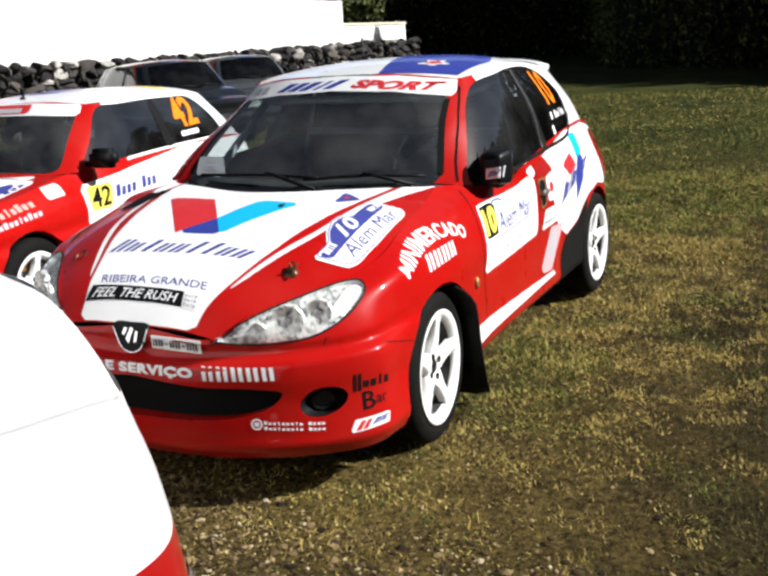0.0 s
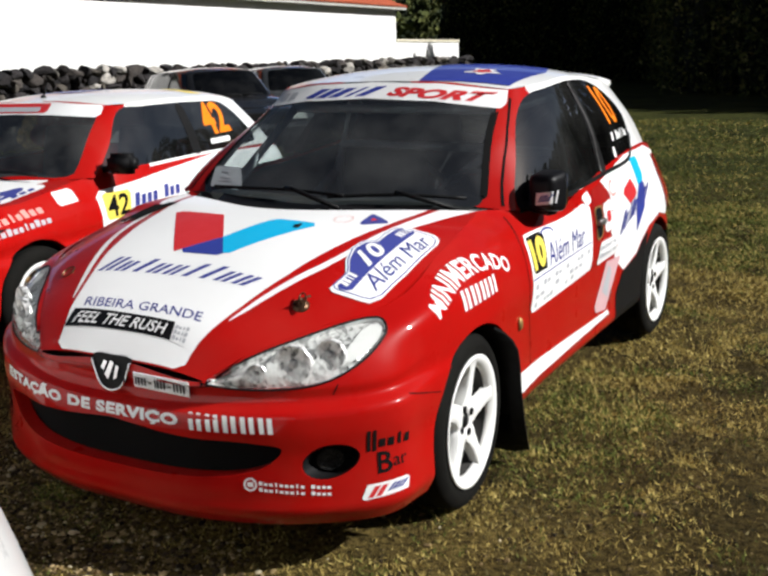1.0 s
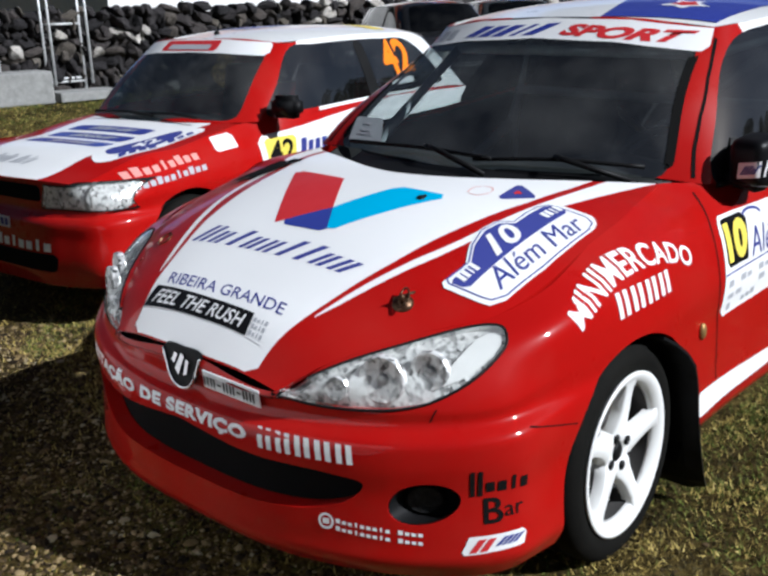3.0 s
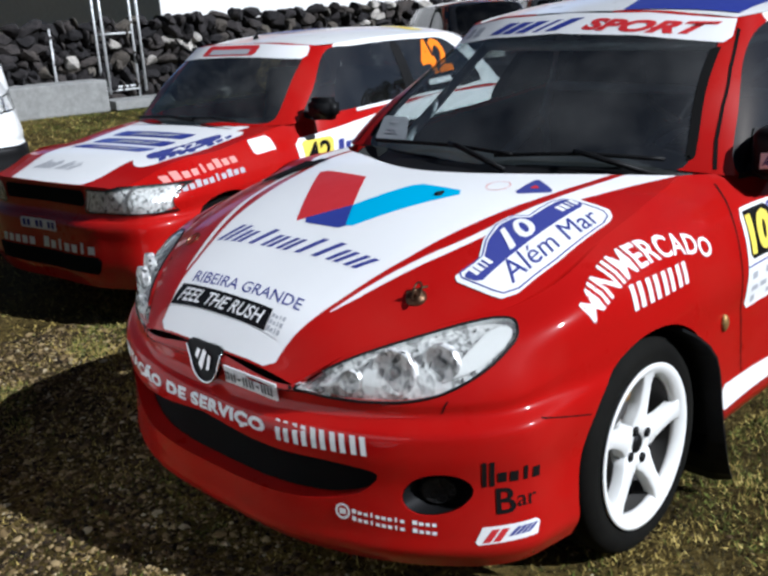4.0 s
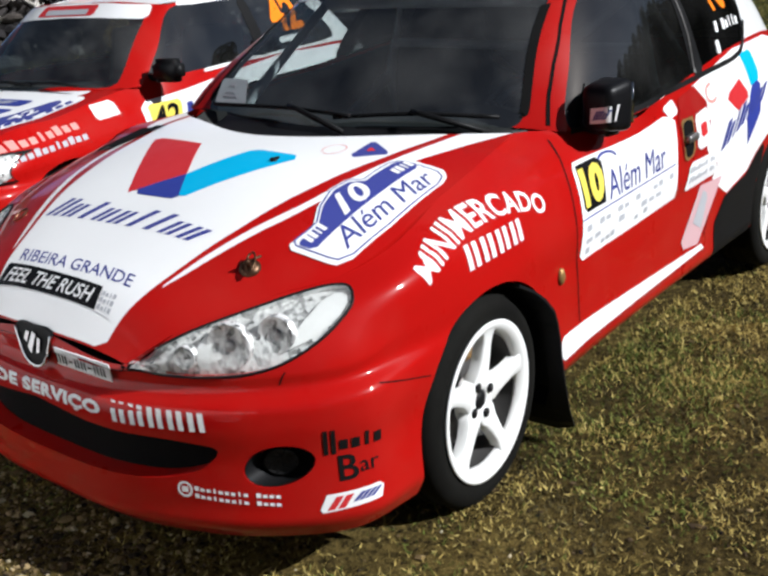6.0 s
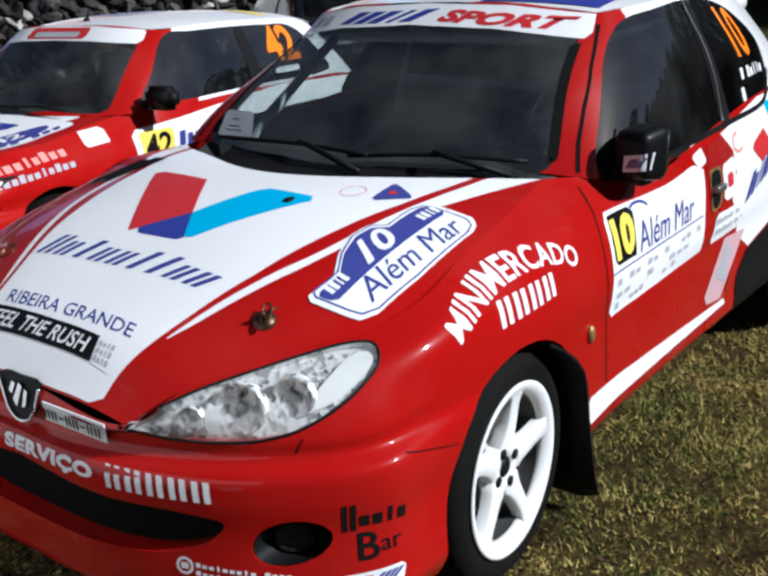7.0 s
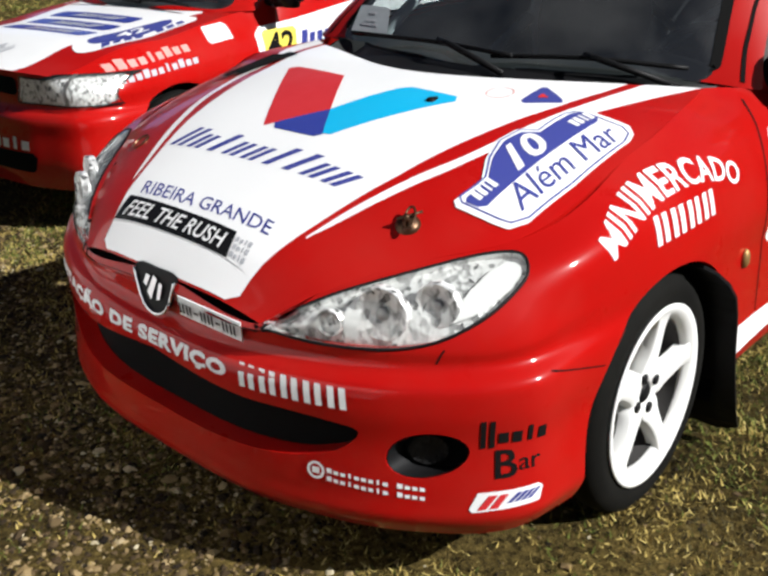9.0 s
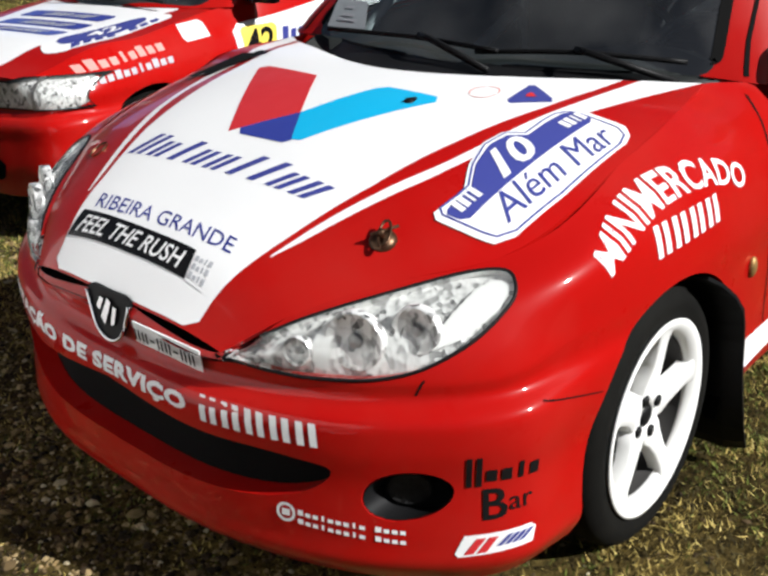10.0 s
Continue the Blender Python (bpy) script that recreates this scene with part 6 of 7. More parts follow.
          box(bm, (0.12, 0.05, 0.035), pose(s * (hw - 0.07), 0.69, cowl_z + 0.035), 0.01)
          part("mirror_arm", bm, BLACK_PLASTIC, mirror)
        # lamps
        z0, z1 = hood_z - 0.135 - spec.get("lamp_drop", 0.0), hood_z - 0.012 - spec.get("lamp_drop", 0.0)
        lens = [(s * 0.37 * k, z0 + 0.01), (s * 0.745 * k, z0 + 0.004), (s * 0.735 * k, z1 - 0.006), (s * 0.40 * k, z1)]
        lamp = part("headlamp", lay(polygon_mesh(lens, 0.02), shell, from_front, 0.006), REFLECTOR, car)
        part("lamp_lens", lay(polygon_mesh(lens, 0.02), shell, from_front, 0.016), LAMP_GLASS, lamp)
        part("lamp_divider", lay(strip([(s * 0.625 * k, z0 + 0.006), (s * 0.62 * k, z1 - 0.002)], 0.012), shell, from_front, 0.018), STEEL, lamp)
        part("lamp_frame", lay(strip(lens + lens[:1], 0.010), shell, from_front, 0.014), BLACK_PLASTIC, lamp)
        tl = [(s * 0.52 * k, 0.62), (s * 0.66 * k, 0.62), (s * 0.66 * k, 0.84), (s * 0.52 * k, 0.84)]
        part("tail_lamp", lay(polygon_mesh(tl, 0.03), shell, lambda x, z: ((x, 9.0, z), (0, -1, 0)), 0.006), TAIL_RED, car)
    for nm, q in (("grille", [(-0.36 * k, hood_z - 0.10), (0.36 * k, hood_z - 0.10), (0.36 * k, hood_z - 0.02), (-0.36 * k, hood_z - 0.02)]), ("air_intake", [(-0.45 * k, 0.27), (0.45 * k, 0.27), (0.48 * k, 0.36), (-0.48 * k, 0.36)])):
        part(nm, lay(polygon_mesh(q, 0.03), shell, from_front, 0.004), DEEP_BLACK, car)
    for x in (-0.20, 0.18):
        bm = bmesh.new()
        tube(bm, [(x - 0.22, 0.37, cowl_z + 0.035), (x + 0.1, 0.36, cowl_z + 0.045), (x + 0.30, 0.36, cowl_z + 0.03)], 0.009, 6)
        part("wiper", bm, BLACK_PLASTIC, car)
    bm = bmesh.new()
    box(bm, (1.25 * k, wb + 0.4, 0.05), pose(0, wb / 2 + 0.1, 0.24), 0.01)
    box(bm, (1.2 * k, 0.35, 0.30), pose(0, 0.66, cowl_z - 0.16), 0.05)
    for x in (-0.33, 0.33):
        box(bm, (0.44, 0.12, 0.62), pose(x, 1.55, 0.80, -14, 0, 0), 0.05)
        box(bm, (0.44, 0.48, 0.14), pose(x, 1.28, 0.48), 0.05)
    part("cabin", bm, INTERIOR, car)
    return car, shell, hood


SPEC_SMALL = dict(half=0.80, hood=0.705, cowl=0.875, roof=1.345, wheelbase=2.385, nose=-0.61, tail=2.93, mirror=True)


def second_rally_car():
    car, shell, hood = small_hatch("rally_car", "red and white boxy rally hatchback with orange number forty-two", RED, RED, WHITE, RED, RED, RIM_WHITE, SPEC_SMALL)
    top = bvh_of([hood])
    bonnet = next(o for o in car.children if o.name.startswith("bonnet"))
    door = next(o for o in car.children if o.name.startswith("door") and not o.name.startswith(("door_m", "door_p")))
    fender = next(o for o in car.children if o.name.startswith("front_fender"))
    e = [(0.0, -0.577), (0.18, -0.571), (0.345, -0.557), (0.375, -0.45), (0.44, -0.1), (0.50, 0.3), (0.52, 0.455)]
    st = lambda name, VF, how, mat, parent, lift=0.0015, sh=None: sticker(name, VF, how, mat, parent, lift, "", sh or shell)
    st("white_panel", polygon_mesh(e + [(-x, y) for x, y in e[:0:-1]], 0.03), from_above, VINYL_WHITE, bonnet, 0.0015, top)
    for y, w in ((0.16, "nnnlnn"), (0.02, "nnnnxnn"), (-0.12, "nnlnnnn")):
        st("blue_bar", polygon_mesh([(-0.36, y - 0.05), (0.30, y - 0.05), (0.32, y + 0.045), (-0.34, y + 0.045)], 0.03), from_above, VINYL_BLUE, bonnet, 0.003, top)
        st("word_bars", quad_map(unit(word_bars(w, 1, 1, 0.2)), [(-0.20, y - 0.025), (0.22, y - 0.025), (0.22, y + 0.02), (-0.20, y + 0.02)]), from_above, VINYL_GREY, bonnet, 0.0042, top)
    st("word_bars", quad_map(unit(word_bars("nxxnx nxlx", 1, 1, 0.2)), [(-0.28, -0.46), (0.12, -0.46), (0.12, -0.38), (-0.28, -0.38)]), from_above, VINYL_GREY, bonnet, 0.003, top)
    plate = st("rally_plate", polygon_mesh(rounded([(0.40, -0.28), (0.36, -0.10), (0.39, 0.12), (0.46, 0.30), (0.58, 0.32), (0.59, 0.1), (0.58, -0.28), (0.50, -0.34)], 4), 0.02), from_above, VINYL_WHITE, bonnet, 0.003, top)
    st("navy_field", polygon_mesh(rounded([(0.42, -0.22), (0.39, -0.08), (0.42, 0.12), (0.47, 0.24), (0.52, 0.2), (0.51, -0.24)], 4), 0.02), from_above, VINYL_NAVY, plate, 0.0042, top)
    st("word_bars", quad_map(unit(word_bars("nxxn nxx", 1, 1)), [(0.575, -0.26), (0.575, 0.24), (0.525, 0.26), (0.525, -0.22)]), from_above, VINYL_NAVY, plate, 0.0042, top)
    st("number", quad_map(unit(text_mesh("42", 1.0, 0.1, 0.02)), [(0.50, -0.10), (0.505, 0.08), (0.43, 0.09), (0.42, -0.08)]), from_above, VINYL_WHITE, plate, 0.0054, top)
    # windscreen strip
    screen = next(o for o in car.children if o.name.startswith("windscreen"))
    strip_poly = [(-0.55, 1.20), (-0.28, 1.22), (0, 1.225), (0.28, 1.22), (0.55, 1.20), (0.52, 1.27), (0.25, 1.293), (0, 1.298), (-0.25, 1.293), (-0.52, 1.27)]
    band = st("sun_strip", polygon_mesh(strip_poly, 0.02), from_front, VINYL_WHITE, screen, 0.002)
    st("red_block", polygon_mesh([(-0.26, 1.232), (0.22, 1.232), (0.21, 1.287), (-0.25, 1.287)], 0.02), from_front, VINYL_RED, band, 0.0035)
    st("white_block", polygon_mesh([(-0.20, 1.238), (0.16, 1.238), (0.155, 1.265), (-0.195, 1.265)], 0.02), from_front, VINYL_GREY, band, 0.005)
    # front marks
    bumper = next(o for o in car.children if o.name.startswith("front_bumper"))
    st("word_bars", quad_map(unit(word_bars("xxxxx nxlxxlx", 1, 1)), [(-0.42, 0.37), (0.44, 0.37), (0.44, 0.425), (-0.42, 0.425)]), from_front, VINYL_WHITE, bumper, 0.002)
    pl = st("plate_sticker", polygon_mesh([(-0.20, 0.462), (0.14, 0.462), (0.14, 0.515), (-0.20, 0.515)], 0.02), from_front, VINYL_WHITE, bumper, 0.006)
    st("word_bars", quad_map(unit(word_bars("nn nn nn", 1, 1)), [(-0.18, 0.472), (0.12, 0.472), (0.12, 0.505), (-0.18, 0.505)]), from_front, VINYL_NAVY, pl, 0.0075)
    # fender marks, door field, window number
    st("white_square", polygon_mesh([(0.24, 0.75), (0.40, 0.76), (0.40, 0.835), (0.25, 0.825)], 0.02), from_left, VINYL_WHITE, fender, 0.002)
    st("word_bars", quad_map(unit(word_bars("xnxxlxnxx", 1, 1)), [(-0.34, 0.70), (0.12, 0.735), (0.12, 0.775), (-0.34, 0.74)]), from_left, VINYL_PINK, fender, 0.002)
    st("word_bars", quad_map(unit(word_bars("nxxxnxxlxnxx", 1, 1)), [(-0.36, 0.645), (0.14, 0.68), (0.14, 0.715), (-0.36, 0.68)]), from_left, VINYL_GREY, fender, 0.002)
    field = st("white_field", polygon_mesh([(0.54, 0.40), (1.62, 0.36), (2.0, 0.62), (2.72, 0.64), (2.75, 0.88), (1.8, 0.90), (0.98, 0.83), (0.54, 0.79)], 0.04), from_left, VINYL_WHITE, door, 0.0016)
    st("number_field", polygon_mesh([(0.58, 0.62), (0.80, 0.62), (0.80, 0.78), (0.58, 0.775)], 0.02), from_left, VINYL_YELLOW, field, 0.003)
    st("number", quad_map(unit(text_mesh("42", 1.0, 0, 0.02)), [(0.60, 0.635), (0.78, 0.635), (0.78, 0.765), (0.60, 0.76)]), from_left, VINYL_BLACK, field, 0.0042)
    st("word_bars", quad_map(unit(word_bars("nxxx nxx", 1, 1)), [(0.84, 0.67), (1.30, 0.69), (1.30, 0.77), (0.84, 0.75)]), from_left, VINYL_NAVY, field, 0.003)
    st("word_bars", quad_map(unit(word_bars("nxlx nxlxxlx", 1, 1)), [(1.05, 0.50), (1.62, 0.53), (1.62, 0.62), (1.05, 0.59)]), from_left, VINYL_RED, field, 0.003)
    win = next(o for o in car.children if o.name.startswith("side_window"))
    st("race_number", quad_map(unit(text_mesh("42", 1.0, 0, 0.03)), [(1.80, 1.02), (2.10, 1.03), (2.06, 1.24), (1.76, 1.24)]), from_left, VINYL_ORANGE, win, 0.003)
    st("white_square", polygon_mesh([(1.80, 0.96), (2.05, 0.965), (2.05, 1.0), (1.80, 0.995)], 0.02), from_left, VINYL_WHITE, win, 0.003)
    roof = next(o for o in car.children if o.name.startswith("roof"))
    st("blue_block", polygon_mesh([(-0.35, 1.2), (0.1, 1.2), (0.1, 1.6), (-0.35, 1.6)], 0.04), from_above, VINYL_NAVY, roof, 0.003)
    st("yellow_block", polygon_mesh([(0.2, 1.9), (0.5, 1.9), (0.5, 2.05), (0.2, 2.05)], 0.04), from_above, VINYL_YELLOW, roof, 0.003)
    bm = bmesh.new()
    tube(bm, [(0.0, 1.0, 1.32), (0.0, 1.03, 1.385)], 0.006, 6)
    lathe(bm, [(0.0, 0.02), (0.015, 0.015), (0.02, 0.0)], pose(0, 1.0, 1.318), 12)
    part("roof_aerial", bm, BLACK_PLASTIC, car)
    car.matrix_world = pose(-2.83, 0.634, 0, 0, 0, 5.8)
    return car


def near_white_car():
    car, shell, hood = small_hatch("rally_car", "white rally car with red bumper parked across another car's nose", WHITE, WHITE, WHITE, WHITE, DEEP_RED, RIM_WHITE, dict(half=0.823, hood=1.085, cowl=1.235, roof=1.62, wheelbase=2.2, nose=-0.72, tail=2.65, bumper_top=0.80, lamp_drop=0.42))
    bonnet = next(o for o in car.children if o.name.startswith("bonnet"))
    top = bvh_of([hood])
    sticker("lettering", turn2(fit_width(text_mesh("ORES", 1.0), 0.17, 0.05), 128, 0.42, -0.10), from_above, VINYL_GREY, bonnet, 0.002, "", top)
    sticker("yellow_mark", polygon_mesh([(0.44, 0.06), (0.50, 0.07), (0.50, 0.13), (0.43, 0.12)], 0.02), from_above, VINYL_YELLOW, bonnet, 0.002, "", top)
    sticker("black_mark", polygon_mesh([(0.51, 0.05), (0.56, 0.06), (0.56, 0.12), (0.51, 0.12)], 0.02), from_above, VINYL_BLACK, bonnet, 0.002, "", top)
    car.matrix_world = pose(0.50, -2.607, 0, 0, 0, 68.2)
    return car


def parked_cars():
    a, _, _ = small_hatch("parked_car", "black estate car parked before a stone wall", DARK_PAINT, DARK_PAINT, DARK_PAINT, DARK_PAINT, BLACK_PLASTIC, STEEL, dict(half=0.86, hood=0.75, cowl=0.98, roof=1.47, wheelbase=2.65, nose=-0.85, tail=3.45, glass=REAR_GLASS))
    a.matrix_world = pose(-7.96, 10.3, 0, 0, 0, 62)
    b, _, _ = small_hatch("parked_car", "dark grey saloon parked before a stone wall", SILVER_PAINT, SILVER_PAINT, SILVER_PAINT, SILVER_PAINT, SILVER_PAINT, STEEL, dict(half=0.87, hood=0.76, cowl=0.98, roof=1.46, wheelbase=2.65, nose=-0.88, tail=3.5, slope=0.6, glass=REAR_GLASS))
    b.matrix_world = pose(-8.77, 13.4, 0, 0, 0, 54)
    c, _, _ = small_hatch("parked_van", "white van with black bumper parked on the grass", WHITE, WHITE, WHITE, WHITE, BLACK_PLASTIC, STEEL, dict(half=0.86, hood=0.95, cowl=1.15, roof=1.82, wheelbase=2.7, nose=-0.80, tail=3.5, slope=0.15, glass=REAR_GLASS))
    c["category"] = "van"
    c.matrix_world = pose(-6.90, 0.85, 0, 0, 0, 70)


# ---------------------------------------------------------------- ground, grass, wall, house, hedge
def mixed(nodes, links, a, b, fac, mode="MIX"):
    mx = nodes.new("ShaderNodeMix")
    mx.data_type, mx.blend_type = "RGBA", mode
    if hasattr(fac, "is_output"):
        links.new(fac, mx.inputs[0])
    else:
        mx.inputs[0].default_value = fac
    links.new(a, mx.inputs[6])
    links.new(b, mx.inputs[7])
    return mx.outputs[2]


def ground_material():
    m, nodes, links, b = node_material("dry_grass_ground")
    vec = coords(nodes, links, 1.0)
    # earth tones, darkened to include shadow between the grass blades
    _, patch = noise_ramp(nodes, links, vec, 0.75, 8, [(0.34, (0.032, 0.024, 0.009)), (0.47, (0.105, 0.080, 0.026)), (0.60, (0.20, 0.152, 0.052)), (0.72, (0.065, 0.064, 0.016))], 0.72)
    _, green = noise_ramp(nodes, links, vec, 0.5, 8, [(0.36, (0.028, 0.036, 0.007)), (0.55, (0.06, 0.068, 0.013)), (0.70, (0.10, 0.09, 0.026))], 0.7)
    sep, mp = nodes.new("ShaderNodeSeparateXYZ"), nodes.new("ShaderNodeMapRange")
    links.new(vec, sep.inputs[0])
    mp.inputs["From Min"].default_value, mp.inputs["From Max"].default_value = 3.5, 10.0
    links.new(sep.outputs["Y"], mp.inputs["Value"])
    col = mixed(nodes, links, patch, green, mp.outputs[0])
    # ground turns dark brown towards positive x, with an uneven edge
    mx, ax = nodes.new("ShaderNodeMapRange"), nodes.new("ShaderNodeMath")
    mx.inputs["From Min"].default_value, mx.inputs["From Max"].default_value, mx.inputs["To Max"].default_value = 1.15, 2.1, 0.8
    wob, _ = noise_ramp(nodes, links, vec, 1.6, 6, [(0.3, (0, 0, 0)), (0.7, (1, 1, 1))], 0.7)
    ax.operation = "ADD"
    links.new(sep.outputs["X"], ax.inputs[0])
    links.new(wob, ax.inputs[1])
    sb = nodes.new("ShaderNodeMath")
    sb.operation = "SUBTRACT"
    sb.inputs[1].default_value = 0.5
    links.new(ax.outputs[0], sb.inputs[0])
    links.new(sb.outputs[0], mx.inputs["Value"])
    dark_earth = nodes.new("ShaderNodeRGB")
    dark_earth.outputs[0].default_value = (0.026, 0.021, 0.008, 1)
    col = mixed(nodes, links, col, dark_earth.outputs[0], mx.outputs[0])
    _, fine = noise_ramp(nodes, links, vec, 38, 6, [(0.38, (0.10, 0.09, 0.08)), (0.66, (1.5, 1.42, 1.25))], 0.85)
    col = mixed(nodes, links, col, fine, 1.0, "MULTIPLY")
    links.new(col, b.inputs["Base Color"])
    b.inputs["Roughness"].default_value = 1.0
    b.inputs["Specular IOR Level"].default_value = 0.1
    n = nodes.new("ShaderNodeTexNoise")
    n.inputs["Scale"].default_value, n.inputs["Detail"].default_value, n.inputs["Roughness"].default_value = 42, 10, 0.75
    links.new(vec, n.inputs["Vector"])
    bump(nodes, links, b, n.outputs["Fac"], 1.0, 0.03)
    return m


def island_material(name, stops, rough=0.9):
    """Colours that change from blade to blade or leaf to leaf."""
    m, nodes, links, b = node_material(name)
    geo, r = nodes.new("ShaderNodeNewGeometry"), nodes.new("ShaderNodeValToRGB")
    links.new(geo.outputs["Random Per Island"], r.inputs[0])
    el = r.color_ramp.elements
    while len(el) < len(stops):
        el.new(0.5)
    for e, (p, c) in zip(el, stops):
        e.position, e.color = p, (*c, 1)
    links.new(r.outputs[0], b.inputs["Base Color"])
    b.inputs["Roughness"].default_value = rough
    b.inputs["Specular IOR Level"].default_value = 0.2
    return m


def stuff_mesh(name, V, F, mat, label, category):
    me = bpy.data.meshes.new(name)
    me.from_pydata(V.reshape(-1, 3).tolist(), [], F.tolist())
    me.materials.append(mat)
    return tagged(new(name, me), label, category, kind="stuff")


def ground_height(gx, gy):
    rng = np.random.default_rng(5)
    gz = np.zeros_like(gx)
    for k in range(14):
        a, f, p = rng.uniform(0, math.pi), rng.uniform(1.2, 6.0), rng.uniform(0, 6.28)
        gz += 0.012 / f * np.sin(f * (math.cos(a) * gx + math.sin(a) * gy) + p)
    near = np.exp(-((gx / 20) ** 2) - ((gy - 4) / 22) ** 2)
    return np.clip(gz * near * 1.6, -0.02, 0.012) - 0.004


def make_ground():
    xs = np.concatenate((np.linspace(-900, -20, 12), np.linspace(-16, 16, 180), np.linspace(20, 900, 12)))
    ys = np.concatenate((np.linspace(-900, -14, 12), np.linspace(-10, 24, 190), np.linspace(28, 900, 12)))
    gx, gy = np.meshgrid(xs, ys, indexing="ij")
    gz = ground_height(gx, gy)
    P = np.stack((gx, gy, gz), -1)
    me = bpy.data.meshes.new("ground")
    me.from_pydata(P.reshape(-1, 3).tolist(), [], grid_faces(P))
    me.polygons.foreach_set("use_smooth", [True] * len(me.polygons))
    me.materials.append(ground_material())
    return tagged(new("ground", me), "worn dry grass with bare earth patches", "ground", kind="structure")


def stony_ground(gx, gy):
    """How stony the ground is: 1 on the bare gravel before the cars' noses."""
    edge = gy + 0.55 + 0.30 * gx + 0.16 * np.sin(2.6 * gx) + 0.08 * np.sin(7 * gx + 4 * gy)
    return np.clip(0.5 - 2.0 * edge, 0, 1) * np.clip((2.2 - gx) / 0.6, 0, 1)


def clumps(x, y, size, seed):
    """Smooth random patches of about that size, 0 to 1."""
    r = np.random.default_rng(seed).random((128, 128))
    u, v = x / size + 37.3, y / size + 21.7
    i, j = np.floor(u).astype(int), np.floor(v).astype(int)
    f, g = u - i, v - j
    f, g = f * f * (3 - 2 * f), g * g * (3 - 2 * g)
    at = lambda a, b: r[a % 128, b % 128]
    return (at(i, j) * (1 - f) + at(i + 1, j) * f) * (1 - g) + (at(i, j + 1) * (1 - f) + at(i + 1, j + 1) * f) * g


def grass():
    rng = np.random.default_rng(11)
    n = 1500000
    near = rng.random(n) < 0.72
    r = 3.0 + 20 * rng.random(n) ** 1.4
    az = radians(22) + radians(96) * (rng.random(n) - 0.5)
    x, y = 2.0 - r * np.sin(az), -2.3 + r * np.cos(az)
    x[near] = -3.6 + 9.2 * rng.random(near.sum())
    y[near] = -3.0 + 10.5 * rng.random(near.sum()) ** 1.35
    x[near] += 0.5 * rng.standard_normal(near.sum())
    y[near] += 0.5 * rng.standard_normal(near.sum())
    under = (np.abs(x) < 0.62) & (y > -0.45) & (y < 2.7)
    patch = np.sin(1.7 * x + 0.6 * np.sin(2.3 * y)) * np.sin(1.3 * y + 0.8 * np.sin(1.9 * x)) + 0.5 * np.sin(5.1 * x + 3.7 * y + 1.3 * np.sin(4.1 * y))
    stony = stony_ground(x, y)
    spot = np.sin(9.3 * x + 2.1 * np.sin(6.1 * y)) * np.sin(8.1 * y + 1.7 * np.sin(7.7 * x)) + 0.6 * np.sin(19 * x + 13 * y) * np.sin(17 * y - 11 * x)
    weed = np.sin(4.7 * x + 1.1 * np.sin(9 * y)) * np.sin(5.3 * y + 2) > 0.70
    lump = 0.55 * clumps(x, y, 0.16, 1) + 0.45 * clumps(x, y, 0.55, 2)
    bare = np.clip((lump - 0.52) / 0.16, 0, 1)
    keep = (rng.random(n) > 0.62 * bare) & (rng.random(n) < (0.70 + 0.30 * np.clip(patch, -1, 1) + 0.34 * np.clip(spot, -1.4, 1)) * (1 - 0.90 * stony * ~weed)) & ~(under & (rng.random(n) < 0.8))
    x, y, r, patch, spot, bare = x[keep], y[keep], np.hypot(x - 2.0, y + 2.3)[keep], patch[keep], spot[keep], bare[keep]
    n = len(x)
    size = (0.008 + 0.014 * rng.random(n)) * (1 + 0.12 * r)
    wide = (0.0009 + 0.0011 * rng.random(n)) * (1 + 0.20 * r)
    a, tilt = rng.uniform(0, 2 * math.pi, n), rng.uniform(0.1, 1.1, n)
    d = np.stack((np.cos(a) * np.cos(tilt), np.sin(a) * np.cos(tilt), np.sin(tilt)), -1)
    s = np.stack((-np.sin(a), np.cos(a), 0.5 * rng.standard_normal(n)), -1)
    base = np.stack((x, y, ground_height(x, y) - 0.001), -1)
    V = np.stack((base - s * wide[:, None], base + s * wide[:, None], base + d * size[:, None]), 1)
    green = (patch > 0.7) & (rng.random(n) < 0.5) | (y > 4.0) & (rng.random(n) < 0.5) | (rng.random(n) < 0.05) | (np.sin(4.7 * x + 1.1 * np.sin(9 * y)) * np.sin(5.3 * y + 2) > 0.70) & (rng.random(n) < 0.5)
    # share of dull blades grows in patches and towards positive x
    dull_bias = 0.6 * (np.sin(2.1 * x + 1.1 * np.sin(1.7 * y)) + np.sin(2.4 * y - 0.9 * x + 0.6)) + 3.0 * np.clip(x - 1.25 - 0.10 * np.maximum(y, 0), -0.4, 0.8)
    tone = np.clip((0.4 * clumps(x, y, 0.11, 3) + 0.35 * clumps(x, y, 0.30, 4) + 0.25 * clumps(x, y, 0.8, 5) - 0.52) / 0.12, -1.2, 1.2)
    dull = (rng.random(n) < np.clip(0.22 + 0.50 * tone + 0.38 * dull_bias - 0.12 * spot + 0.30 * bare + 0.35 * np.clip((y - 3.5) / 3, 0, 1), 0.04, 0.97)) & ~green
    straw = island_material("straw_blades", [(0.0, (0.19, 0.137, 0.034)), (0.3, (0.34, 0.252, 0.07)), (0.7, (0.45, 0.345, 0.10)), (1.0, (0.55, 0.44, 0.155))])
